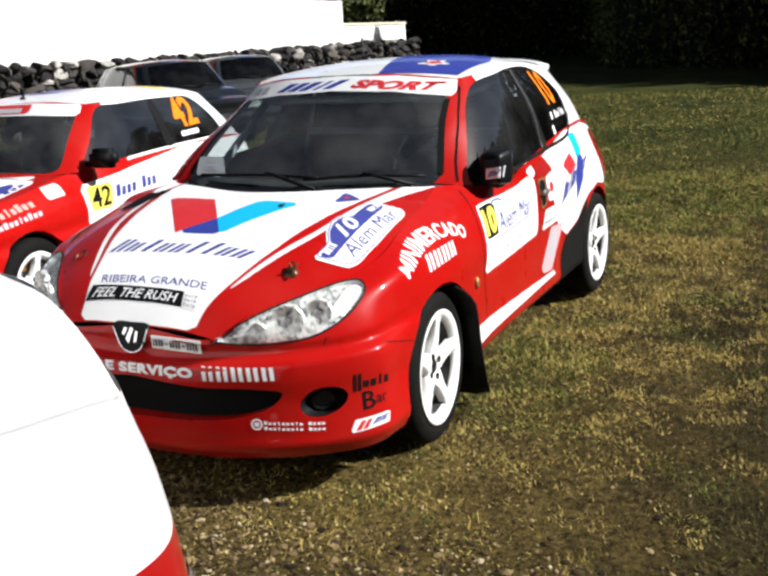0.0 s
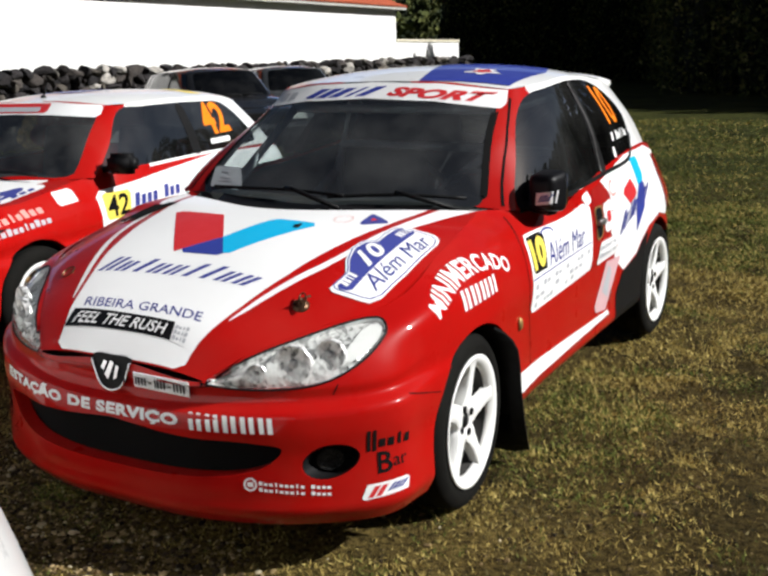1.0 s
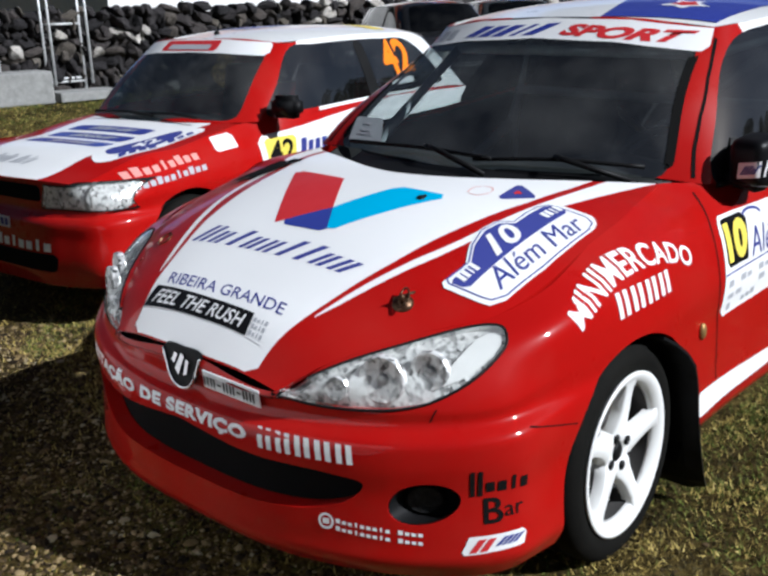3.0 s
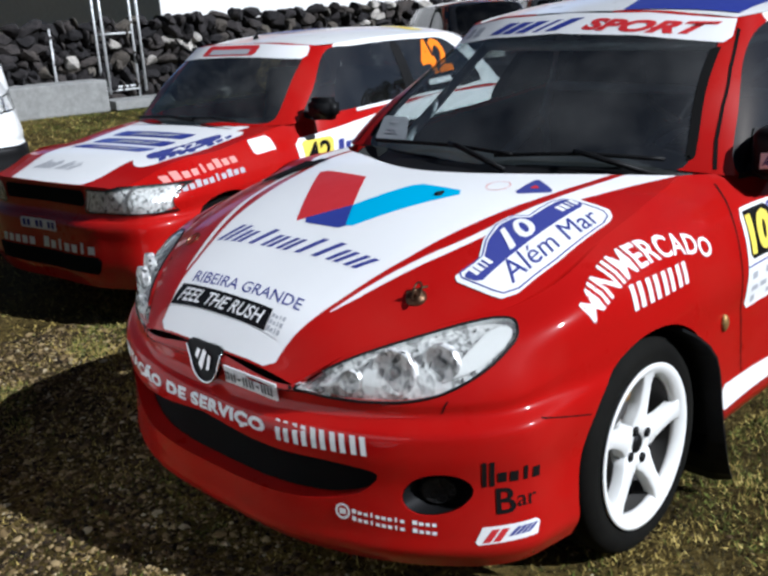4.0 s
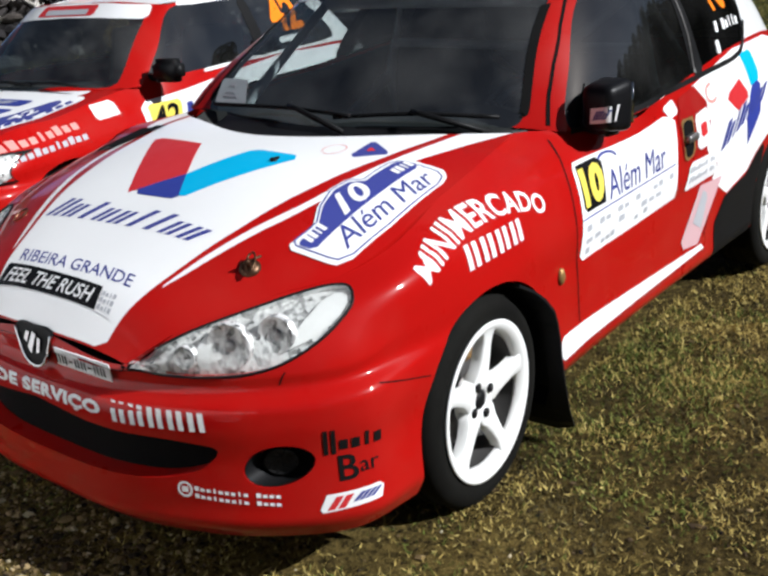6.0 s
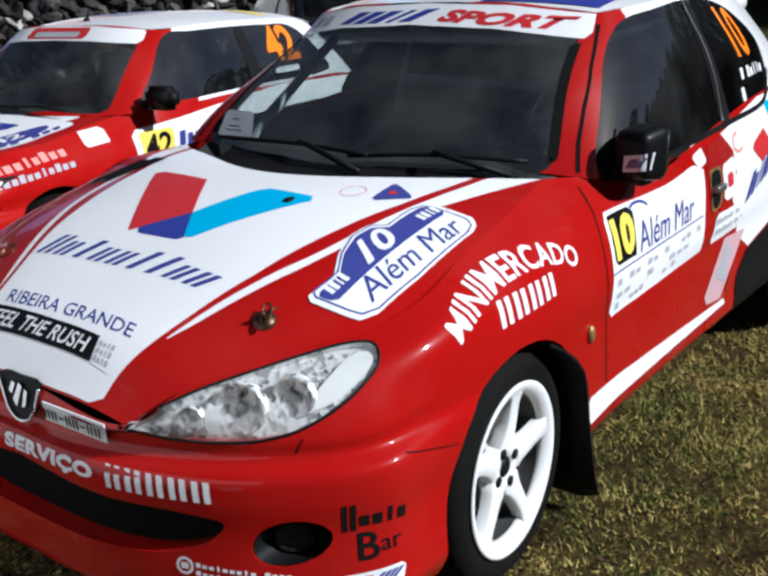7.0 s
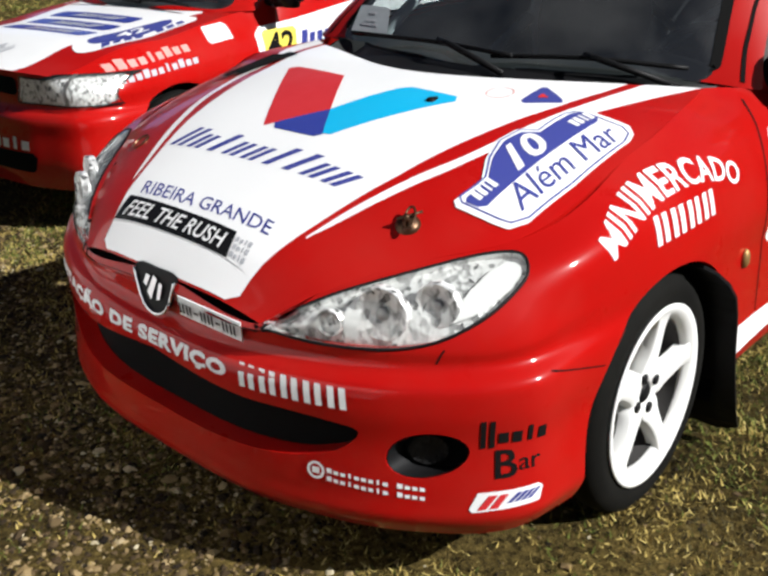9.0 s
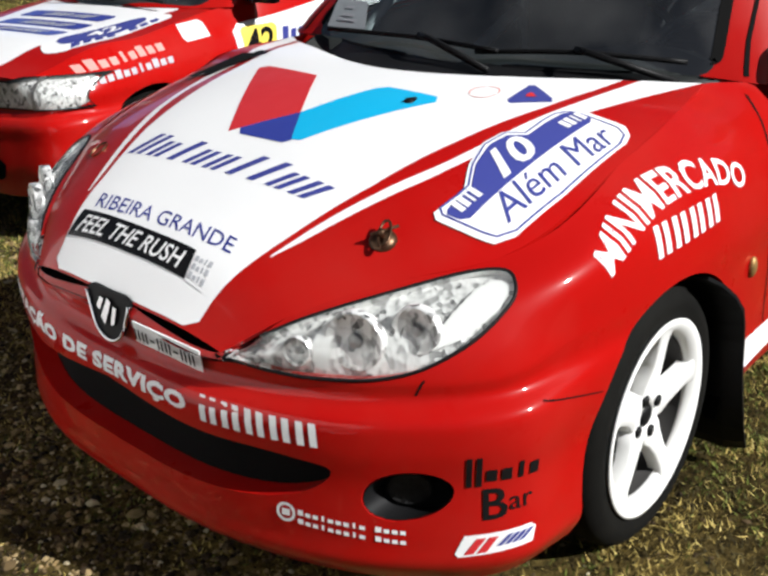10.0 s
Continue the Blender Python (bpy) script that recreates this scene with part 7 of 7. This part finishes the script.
    leaf = island_material("green_blades", [(0.0, (0.036, 0.05, 0.007)), (0.5, (0.10, 0.125, 0.02)), (1.0, (0.22, 0.23, 0.058))])
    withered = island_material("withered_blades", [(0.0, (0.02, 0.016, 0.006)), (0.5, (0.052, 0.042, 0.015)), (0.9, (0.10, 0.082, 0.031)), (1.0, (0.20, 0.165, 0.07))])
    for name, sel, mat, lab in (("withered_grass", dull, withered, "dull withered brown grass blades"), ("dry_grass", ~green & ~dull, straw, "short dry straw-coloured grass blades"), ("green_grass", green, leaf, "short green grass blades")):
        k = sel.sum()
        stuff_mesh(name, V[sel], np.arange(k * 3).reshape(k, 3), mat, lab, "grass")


def stone_mesh(seed, rough=0.2, level=2):
    """A lumpy field stone about one unit across."""
    rng = random.Random(seed)
    bm = bmesh.new()
    bmesh.ops.create_icosphere(bm, subdivisions=level, radius=0.60)
    cuts = [(Vector((rng.gauss(0, 1), rng.gauss(0, 1), rng.gauss(0, 1))).normalized(), rng.uniform(0.28, 0.44)) for _ in range(8)]
    for v in bm.verts:
        for nrm, d in cuts:
            over = v.co.dot(nrm) - d
            if over > 0:
                v.co -= nrm * over
        v.co *= 1 + rng.uniform(-rough, rough) * 0.35
    me = bpy.data.meshes.new("stone")
    bm.to_mesh(me)
    bm.free()
    return me


def pebbles():
    rng = np.random.default_rng(3)
    V, F, n, spots = [], [], 0, []
    me = [stone_mesh(90 + k, 0.5, 1) for k in range(4)]
    shapes = [(np.array([v.co[:] for v in q.vertices]), [tuple(p.vertices) for p in q.polygons]) for q in me]
    for k in range(46000):
        if k < 900:
            r, az = 0.6 + 5 * rng.random() ** 0.8, radians(45) + radians(150) * (rng.random() - 0.5)
            x, y = 1.8 - r * math.sin(az), -2.2 + r * math.cos(az)
            s = 0.006 + 0.018 * rng.random() ** 3
        else:
            x, y = -2.6 + 4.5 * rng.random(), -2.3 + 2.5 * rng.random() ** 0.8
            if rng.random() > 0.04 + stony_ground(x, y):
                continue
            s = 0.006 + 0.009 * rng.random() ** 1.5 + 0.024 * rng.random() ** 16
        v, f = shapes[k % 4]
        a = rng.uniform(0, 6.28)
        c, sn = math.cos(a), math.sin(a)
        q = v * (s * 1.4, s, s * 0.7)
        V.append(np.stack((x + c * q[:, 0] - sn * q[:, 1], y + sn * q[:, 0] + c * q[:, 1], q[:, 2] + 0.001), -1))
        spots.append((x, y, len(v)))
        F += [tuple(i + n for i in p) for p in f]
        n += len(v)
    V, spots = np.concatenate(V), np.array(spots)
    V[:, 2] += np.repeat(ground_height(spots[:, 0], spots[:, 1]), spots[:, 2].astype(int))
    m = bpy.data.meshes.new("gravel")
    m.from_pydata(V.tolist(), [], F)
    m.materials.append(island_material("gravel_stone", [(0.0, (0.010, 0.007, 0.004)), (0.4, (0.05, 0.033, 0.016)), (0.75, (0.18, 0.125, 0.055)), (0.94, (0.32, 0.24, 0.12)), (1.0, (0.42, 0.37, 0.25))]))
    tagged(new("gravel", m), "scattered small grey and tan stones", "gravel", kind="stuff")


def lava_material():
    m, nodes, links, b = node_material("lava_stone")
    info = nodes.new("ShaderNodeObjectInfo")
    geo = nodes.new("ShaderNodeNewGeometry")
    add = nodes.new("ShaderNodeMath")
    add.operation = "ADD"
    links.new(info.outputs["Random"], add.inputs[0])
    links.new(geo.outputs["Random Per Island"], add.inputs[1])
    fr = nodes.new("ShaderNodeMath")
    fr.operation = "FRACT"
    links.new(add.outputs[0], fr.inputs[0])
    r = nodes.new("ShaderNodeValToRGB")
    links.new(fr.outputs[0], r.inputs[0])
    el = r.color_ramp.elements
    stops = [(0.0, (0.010, 0.009, 0.011)), (0.50, (0.030, 0.026, 0.028)), (0.78, (0.055, 0.047, 0.045)), (0.90, (0.10, 0.088, 0.075)), (0.95, (0.46, 0.44, 0.43))]
    while len(el) < len(stops):
        el.new(0.5)
    for e, (p, c) in zip(el, stops):
        e.position, e.color = p, (*c, 1)
    vec = coords(nodes, links, 1.0)
    _, spots = noise_ramp(nodes, links, vec, 9, 8, [(0.35, (0.5, 0.5, 0.5)), (0.7, (1.5, 1.45, 1.3))], 0.7)
    links.new(mixed(nodes, links, r.outputs[0], spots, 1.0, "MULTIPLY"), b.inputs["Base Color"])
    b.inputs["Roughness"].default_value = 0.95
    n = nodes.new("ShaderNodeTexNoise")
    n.inputs["Scale"].default_value, n.inputs["Detail"].default_value = 14, 8
    links.new(vec, n.inputs["Vector"])
    bump(nodes, links, b, n.outputs["Fac"], 0.8, 0.03)
    return m


WALL_A, WALL_B = Vector((-16.9, -6.0, 0)), Vector((-11.4, 26.2, 0))


def stone_wall():
    rng = random.Random(21)
    along = (WALL_B - WALL_A).normalized()
    face = Vector((along.y, -along.x, 0))
    length = (WALL_B - WALL_A).length
    lava = lava_material()
    bm = bmesh.new()
    box(bm, (0.42, length, 1.42), Matrix.Translation((WALL_A + WALL_B) / 2 + Vector((0, 0, 0.71))) @ pose(0, 0, 0, 0, 0, -math.degrees(math.atan2(along.x, along.y))), 0.0)
    wall = part("wall_west", bm, plain("dark_wall_core", (0.012, 0.011, 0.011), 1.0), None, smooth=False)
    tagged(wall, "dry-stone wall of dark lava stones", "wall", kind="structure")
    meshes = [stone_mesh(k) for k in range(8)]
    for q in meshes:
        q.materials.append(lava)
    z, course, placed = 0.0, 0, []
    while z < 1.40:
        h = rng.uniform(0.13, 0.20)
        s = rng.uniform(-0.2, 0)
        while s < length:
            w = rng.choice((0.10, 0.14, 0.20, 0.27, 0.36, 0.44)) * rng.uniform(0.85, 1.15)
            hh = h * rng.uniform(0.9, 1.45)
            placed.append((s + w / 2, z + h / 2 + rng.uniform(-0.04, 0.04), w, hh))
            s += w * 0.96
        z += h * 0.93
        course += 1
    placed.sort(key=lambda q: abs(q[0] - 15.5))
    far_v, far_f, n = [], [], 0
    for k, (s, zz, w, h) in enumerate(placed):
        p = WALL_A + along * s + face * (0.17 + rng.uniform(-0.05, 0.05)) + Vector((0, 0, zz))
        m = Matrix.Translation(p) @ pose(0, 0, 0, rng.uniform(-25, 25), rng.uniform(-15, 15), -math.degrees(math.atan2(along.x, along.y)) + rng.uniform(-15, 15)) @ Matrix.Diagonal((0.42, w * 1.2, h * 1.2, 1))
        q = meshes[k % 8]
        if k < 300:
            ob = new("stone", q)
            ob.parent = wall
            ob.matrix_world = m
        else:
            far_v += [(m @ v.co)[:] for v in q.vertices]
            far_f += [tuple(i + n for i in f.vertices) for f in q.polygons]
            n += len(q.vertices)
    me = bpy.data.meshes.new("stones")
    me.from_pydata(far_v, [], far_f)
    me.materials.append(lava)
    ob = new("stones", me)
    ob.parent = wall
    ob["kind"] = "stuff"


def house():
    ho = tagged(new("house"), "long white house with an orange tiled hip roof", "house")
    white = plain("white_render", (0.80, 0.79, 0.77), 0.9, grain=25, amount=0.06, strength=0.3, dist=0.01)
    tile = plain("orange_roof_tile", (0.36, 0.075, 0.028), 0.85, grain=8, amount=0.3, strength=0.5, dist=0.02)
    x0, x1, y0, y1, ez = -26.0, -17.0, 9.6, 32.0, 3.55
    t = 0.3
    for nm, cx, cy, sx, sy in (("wall", x1 - t / 2, (y0 + y1) / 2, t, y1 - y0), ("wall", x0 + t / 2, (y0 + y1) / 2, t, y1 - y0), ("wall", (x0 + x1) / 2, y0 + t / 2, x1 - x0 - 2 * t, t), ("wall", (x0 + x1) / 2, y1 - t / 2, x1 - x0 - 2 * t, t)):
        bm = bmesh.new()
        box(bm, (sx, sy, ez), pose(cx, cy, ez / 2), 0.0)
        part(nm, bm, white, ho, smooth=False)
    o, rise = 0.35, 2.3
    mx = (x0 + x1) / 2
    half = (x1 - x0) / 2 + o
    ridge0, ridge1 = y0 - o + half, y1 + o - half
    def slope(a, b, c, d, rows, name):
        """Tiled slope between eave a-b and top d-c, in stepped courses."""
        a, b, c, d = (Vector(p) for p in (a, b, c, d))
        up = (d + c - a - b).normalized()
        nrm = (b - a).cross(d - a).normalized()
        if nrm.z < 0:
            nrm = -nrm
        n = int((b - a).length / 0.28)
        steps = [(0.0, -0.02)]
        for k in range(rows):
            steps += [(k / rows, 0.03), ((k + 1) / rows, 0.0)]
        V, F = [], []
        for f, off in steps:
            for i in range(2 * n + 1):
                V.append(a.lerp(d, f).lerp(b.lerp(c, f), i / (2 * n)) + nrm * (off + (0.045 if i % 2 else 0.0)))
        w = 2 * n + 1
        F = [(j * w + i, j * w + i + 1, j * w + w + i + 1, j * w + w + i) for j in range(len(steps) - 1) for i in range(w - 1)]
        bm = pydata(V, F)
        part(name, bm, tile, ho, smooth=False)
    E = [(x0 - o, y0 - o, ez), (x1 + o, y0 - o, ez), (x1 + o, y1 + o, ez), (x0 - o, y1 + o, ez)]
    R = [(mx, ridge0, ez + rise), (mx, ridge1, ez + rise)]
    slope(E[1], E[2], R[1], R[0], 14, "roof_slope")
    slope(E[3], E[0], R[0], R[1], 14, "roof_slope")
    slope(E[0], E[1], R[0], R[0], 14, "roof_slope")
    slope(E[2], E[3], R[1], R[1], 14, "roof_slope")
    bm = bmesh.new()
    box(bm, (x1 - x0 + 2 * o - 0.06, y1 - y0 + 2 * o - 0.06, 0.10), pose(mx, (y0 + y1) / 2, ez - 0.045), 0.0)
    part("eave", bm, plain("grey_eave", (0.42, 0.41, 0.38), 0.9), ho, smooth=False)
    sh = tagged(new("annex"), "low white annex beside the house", "annex")
    bm = bmesh.new()
    box(bm, (3.4, 5.85, 2.25), pose(-18.75, 34.98, 1.125), 0.0)
    part("wall", bm, white, sh, smooth=False)
    bm = bmesh.new()
    box(bm, (3.5, 5.9, 0.10), pose(-18.75, 34.99, 2.30), 0.02)
    part("coping", bm, plain("yellowed_coping", (0.62, 0.58, 0.44), 0.9), sh, smooth=False)


def hedge():
    rng = np.random.default_rng(8)
    line = np.array([(-27.0, 58.0), (-18.0, 57.0), (-11.0, 54.0), (-7.8, 46.0), (-5.6, 36.0), (-1.0, 31.0), (6.0, 28.0), (13.5, 22.5), (18.5, 13.0), (21.0, 0.0), (20.0, -14.0)])
    k = np.concatenate(([0], np.cumsum(np.linalg.norm(np.diff(line, axis=0), axis=1))))
    total = k[-1]
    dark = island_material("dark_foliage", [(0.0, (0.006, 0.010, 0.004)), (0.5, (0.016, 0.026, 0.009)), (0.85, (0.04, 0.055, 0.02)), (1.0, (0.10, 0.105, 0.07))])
    # brighter, yellower leaf copy with sunlight put into the colour
    sunny = island_material("sunlit_foliage", [(0.0, (0.012, 0.02, 0.006)), (0.5, (0.05, 0.062, 0.014)), (0.85, (0.12, 0.125, 0.03)), (1.0, (0.22, 0.21, 0.08))])
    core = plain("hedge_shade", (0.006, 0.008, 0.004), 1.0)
    bark = plain("dark_bark", (0.03, 0.024, 0.018), 0.95, grain=20)
    s, idx = 0.8, 0
    while s < total:
        cx, cy = np.interp(s, k, line[:, 0]), np.interp(s, k, line[:, 1])
        low = min(1.0, max(0.0, (cy - 24) / 10))
        hgt, rad = rng.uniform(7.6, 9.4) * (1 + 0.10 * low), rng.uniform(1.7, 2.4) * (1 - 0.12 * low)
        tree = tagged(new("tree"), "tall dense dark evergreen tree in a field hedge" if low < 0.5 else "broad green tree in a field hedge with sunlight painted into its leaves", "tree", "field hedge")
        tree.location = (cx, cy, 0)
        bm = bmesh.new()
        rings = []
        for q in range(7):
            f = q / 6
            rings.append([bm.verts.new((0.17 * (1 - 0.8 * f) * math.cos(a) + 0.12 * math.sin(5 * f + idx), 0.17 * (1 - 0.8 * f) * math.sin(a), hgt * 0.9 * f - 0.05)) for a in np.linspace(0, 2 * math.pi, 8, endpoint=False)])
        for a, b in zip(rings[:-1], rings[1:]):
            for i in range(8):
                bm.faces.new((a[i], a[(i + 1) % 8], b[(i + 1) % 8], b[i]))
        for q in range(7):
            f, a = 0.15 + 0.1 * q, 2.4 * q + idx
            tube(bm, [(0, 0, hgt * f), (0.6 * rad * math.cos(a), 0.6 * rad * math.sin(a), hgt * f + 0.35)], 0.035, 5)
        part("trunk", bm, bark, tree)
        # crown of small leaves round an uneven mass that reaches the grass
        n = 3400
        u, a = rng.random(n), rng.uniform(0, 2 * math.pi, n)
        prof = rad * (0.75 + 0.3 * np.sin(2.2 * u * math.pi * 0.5 + 0.5)) * np.clip((1.03 - u) / 0.36, 0, 1) ** 0.5
        lump = 1 + 0.20 * np.sin(3 * a + 9 * u + idx) + 0.13 * np.sin(7 * a - 15 * u + 2 * idx)
        rr = prof * lump * (0.55 + 0.5 * rng.random(n) ** 0.4)
        c = np.stack((rr * np.cos(a), rr * np.sin(a), hgt * u), -1)
        nrm = rng.standard_normal((n, 3))
        nrm /= np.linalg.norm(nrm, axis=1, keepdims=True)
        t = np.cross(nrm, rng.standard_normal((n, 3)))
        t /= np.linalg.norm(t, axis=1, keepdims=True)
        w = np.cross(nrm, t)
        sz = rng.uniform(0.06, 0.15, n)[:, None]
        V = np.stack((c - t * sz, c + w * sz * 0.55, c + t * sz, c - w * sz * 0.55), 1)
        me = bpy.data.meshes.new("crown")
        me.from_pydata(V.reshape(-1, 3).tolist(), [], np.arange(n * 4).reshape(n, 4).tolist())
        me.materials.append(dark if low < 0.5 else sunny)
        ob = new("crown", me)
        ob.parent = tree
        # near-black core paints the shadow deep within the leaves
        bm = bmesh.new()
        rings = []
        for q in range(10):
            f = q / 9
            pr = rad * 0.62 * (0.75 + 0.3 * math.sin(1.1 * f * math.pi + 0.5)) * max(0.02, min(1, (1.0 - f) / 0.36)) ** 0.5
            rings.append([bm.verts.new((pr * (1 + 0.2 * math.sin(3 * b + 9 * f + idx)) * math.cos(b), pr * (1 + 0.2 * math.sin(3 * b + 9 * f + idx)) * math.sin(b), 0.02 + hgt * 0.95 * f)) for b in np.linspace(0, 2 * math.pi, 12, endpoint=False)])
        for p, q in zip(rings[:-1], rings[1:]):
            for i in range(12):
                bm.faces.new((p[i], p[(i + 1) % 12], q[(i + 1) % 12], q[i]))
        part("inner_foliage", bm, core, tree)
        s += rad * 0.88
        idx += 1


def wooded_hill():
    """Far slope covered with trees, as one mass of clumps."""
    rng = np.random.default_rng(17)
    def crest(az):
        return 21.5 + 2.2 * np.sin(0.16 * az + 1.0) + 1.0 * np.sin(0.55 * az) + 0.5 * np.sin(1.7 * az)
    azs, rows = np.linspace(-75, 95, 120), []
    for az in azs:
        rows.append([(2 - (118 + 55 * f) * math.sin(radians(az)), -3 + (118 + 55 * f) * math.cos(radians(az)), float(crest(az)) * math.sin(0.5 * math.pi * min(1, 1.02 * f)) - 0.4) for f in np.linspace(0, 1, 9)])
    P = np.array(rows)
    me = bpy.data.meshes.new("wooded_hill")
    me.from_pydata(P.reshape(-1, 3).tolist(), [], grid_faces(P))
    me.materials.append(plain("wooded_slope", (0.02, 0.03, 0.01), 1.0, grain=0.6, amount=0.5, strength=1.0, dist=0.5))
    tagged(new("wooded_hill", me), "far hill covered with dark green woods", "hill", kind="structure")
    n = 60000
    az, f = rng.uniform(-20, 60, n), rng.random(n)
    d = 118 + 55 * f
    c = np.stack((2 - d * np.sin(np.radians(az)), -3 + d * np.cos(np.radians(az)), crest(az) * np.sin(0.5 * math.pi * np.minimum(1, 1.02 * f)) - 0.4), -1)
    c[:, 2] += rng.uniform(-0.3, 1.0, n) + 0.9 * np.sin(1.9 * az + 23 * f) * np.sin(1.3 * az - 31 * f)
    t = rng.standard_normal((n, 3))
    t /= np.linalg.norm(t, axis=1, keepdims=True)
    w = np.cross(t, rng.standard_normal((n, 3)))
    w /= np.linalg.norm(w, axis=1, keepdims=True)
    sz = rng.uniform(0.3, 0.85, n)[:, None]
    V = np.stack((c - t * sz, c + w * sz * 0.7, c + t * sz, c - w * sz * 0.7), 1)
    leaf = island_material("woodland_foliage", [(0.0, (0.02, 0.028, 0.008)), (0.5, (0.05, 0.062, 0.016)), (1.0, (0.13, 0.14, 0.04))])
    stuff_mesh("woodland", V, np.arange(n * 4).reshape(n, 4), leaf, "dense green tree tops on the far hill", "woods")


def sky_backdrop():
    """Blue sky with clouds low over the far hill."""
    m, nodes, links, b = node_material("distant_sky")
    nodes.remove(b)
    e = nodes.new("ShaderNodeEmission")
    _, col = noise_ramp(nodes, links, coords(nodes, links, (0.011, 0.011, 0.028)), 1.0, 7, [(0.42, (0.13, 0.24, 0.52)), (0.56, (0.28, 0.38, 0.60)), (0.70, (0.62, 0.66, 0.74))], 0.6)
    links.new(col, e.inputs["Color"])
    links.new(e.outputs[0], nodes["Material Output"].inputs[0])
    P = np.array([[(2 - 420 * math.sin(radians(az)), -3 + 420 * math.cos(radians(az)), z) for z in (0.0, 50.0, 100.0)] for az in np.linspace(-15, 70, 40)])
    me = bpy.data.meshes.new("backdrop")
    me.from_pydata(P.reshape(-1, 3).tolist(), [], grid_faces(P))
    me.materials.append(m)
    tagged(new("backdrop", me), "blue sky with pale clouds beyond the hill", "sky", kind="structure")


def gate_stand():
    galv = plain("galvanised_steel", (0.62, 0.63, 0.63), 0.5, 0.3)
    g = tagged(new("gate_frame"), "pale galvanised steel gate frame before the wall", "gate")
    along = (WALL_B - WALL_A).normalized()
    ang = -math.degrees(math.atan2(along.x, along.y))
    base = pose(-14.35, 6.95, 0, 0, 0, ang)
    for y in (-0.34, 0.34):
        for x in (-0.0, 0.10):
            bm = bmesh.new()
            tube(bm, [base @ Vector((x, y + x, 0.0 if x == 0 else 0.25)), base @ Vector((x, y + x, 2.5))], 0.025, 8)
            part("post", bm, galv, g)
    for z in (0.30, 0.36, 1.3, 2.45):
        bm = bmesh.new()
        tube(bm, [base @ Vector((0, -0.34, z)), base @ Vector((0, 0.34, z))], 0.02, 8)
        part("rail", bm, galv, g)
    bm = bmesh.new()
    tube(bm, [base @ Vector((0, -1.15, 0.0)), base @ Vector((0, -1.15, 1.45))], 0.022, 8)
    tagged(part("fence_post", bm, galv), "thin pale steel post before the wall", "post")
    conc = plain("grey_concrete", (0.27, 0.27, 0.26), 0.95, grain=18, strength=0.5, dist=0.01)
    bm = bmesh.new()
    box(bm, (0.9, 3.0, 0.55), base @ pose(0.30, -2.0, 0.275), 0.03)
    tagged(part("concrete_block", bm, conc, smooth=False), "low grey concrete block against the wall", "block")
    bm = bmesh.new()
    box(bm, (0.8, 1.1, 0.16), base @ pose(0.35, 0.15, 0.08), 0.02)
    tagged(part("concrete_step", bm, conc, smooth=False), "low concrete step under the gate", "step")


# ---------------------------------------------------------------- build
make_ground()
CAR, SHELL, BONNET_SKIN, WRAP, LAMP = rally_hatchback()
for side in (1, -1):
    for yc in (0.0, 2.352):
        wheel(CAR, (side * (0.725 if yc else 0.704), yc, 0.296), side, 0.0 if yc else 3.5)
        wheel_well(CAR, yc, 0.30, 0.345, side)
bonnet_stickers(CAR)
nose_fittings(CAR)
side_fittings(CAR)
glass_fittings(CAR)
settle(CAR)
screen_sticker(CAR)
second_rally_car()
near_white_car()
parked_cars()
house()
hedge()
wooded_hill()
sky_backdrop()
gate_stand()
grass()
pebbles()
stone_wall()
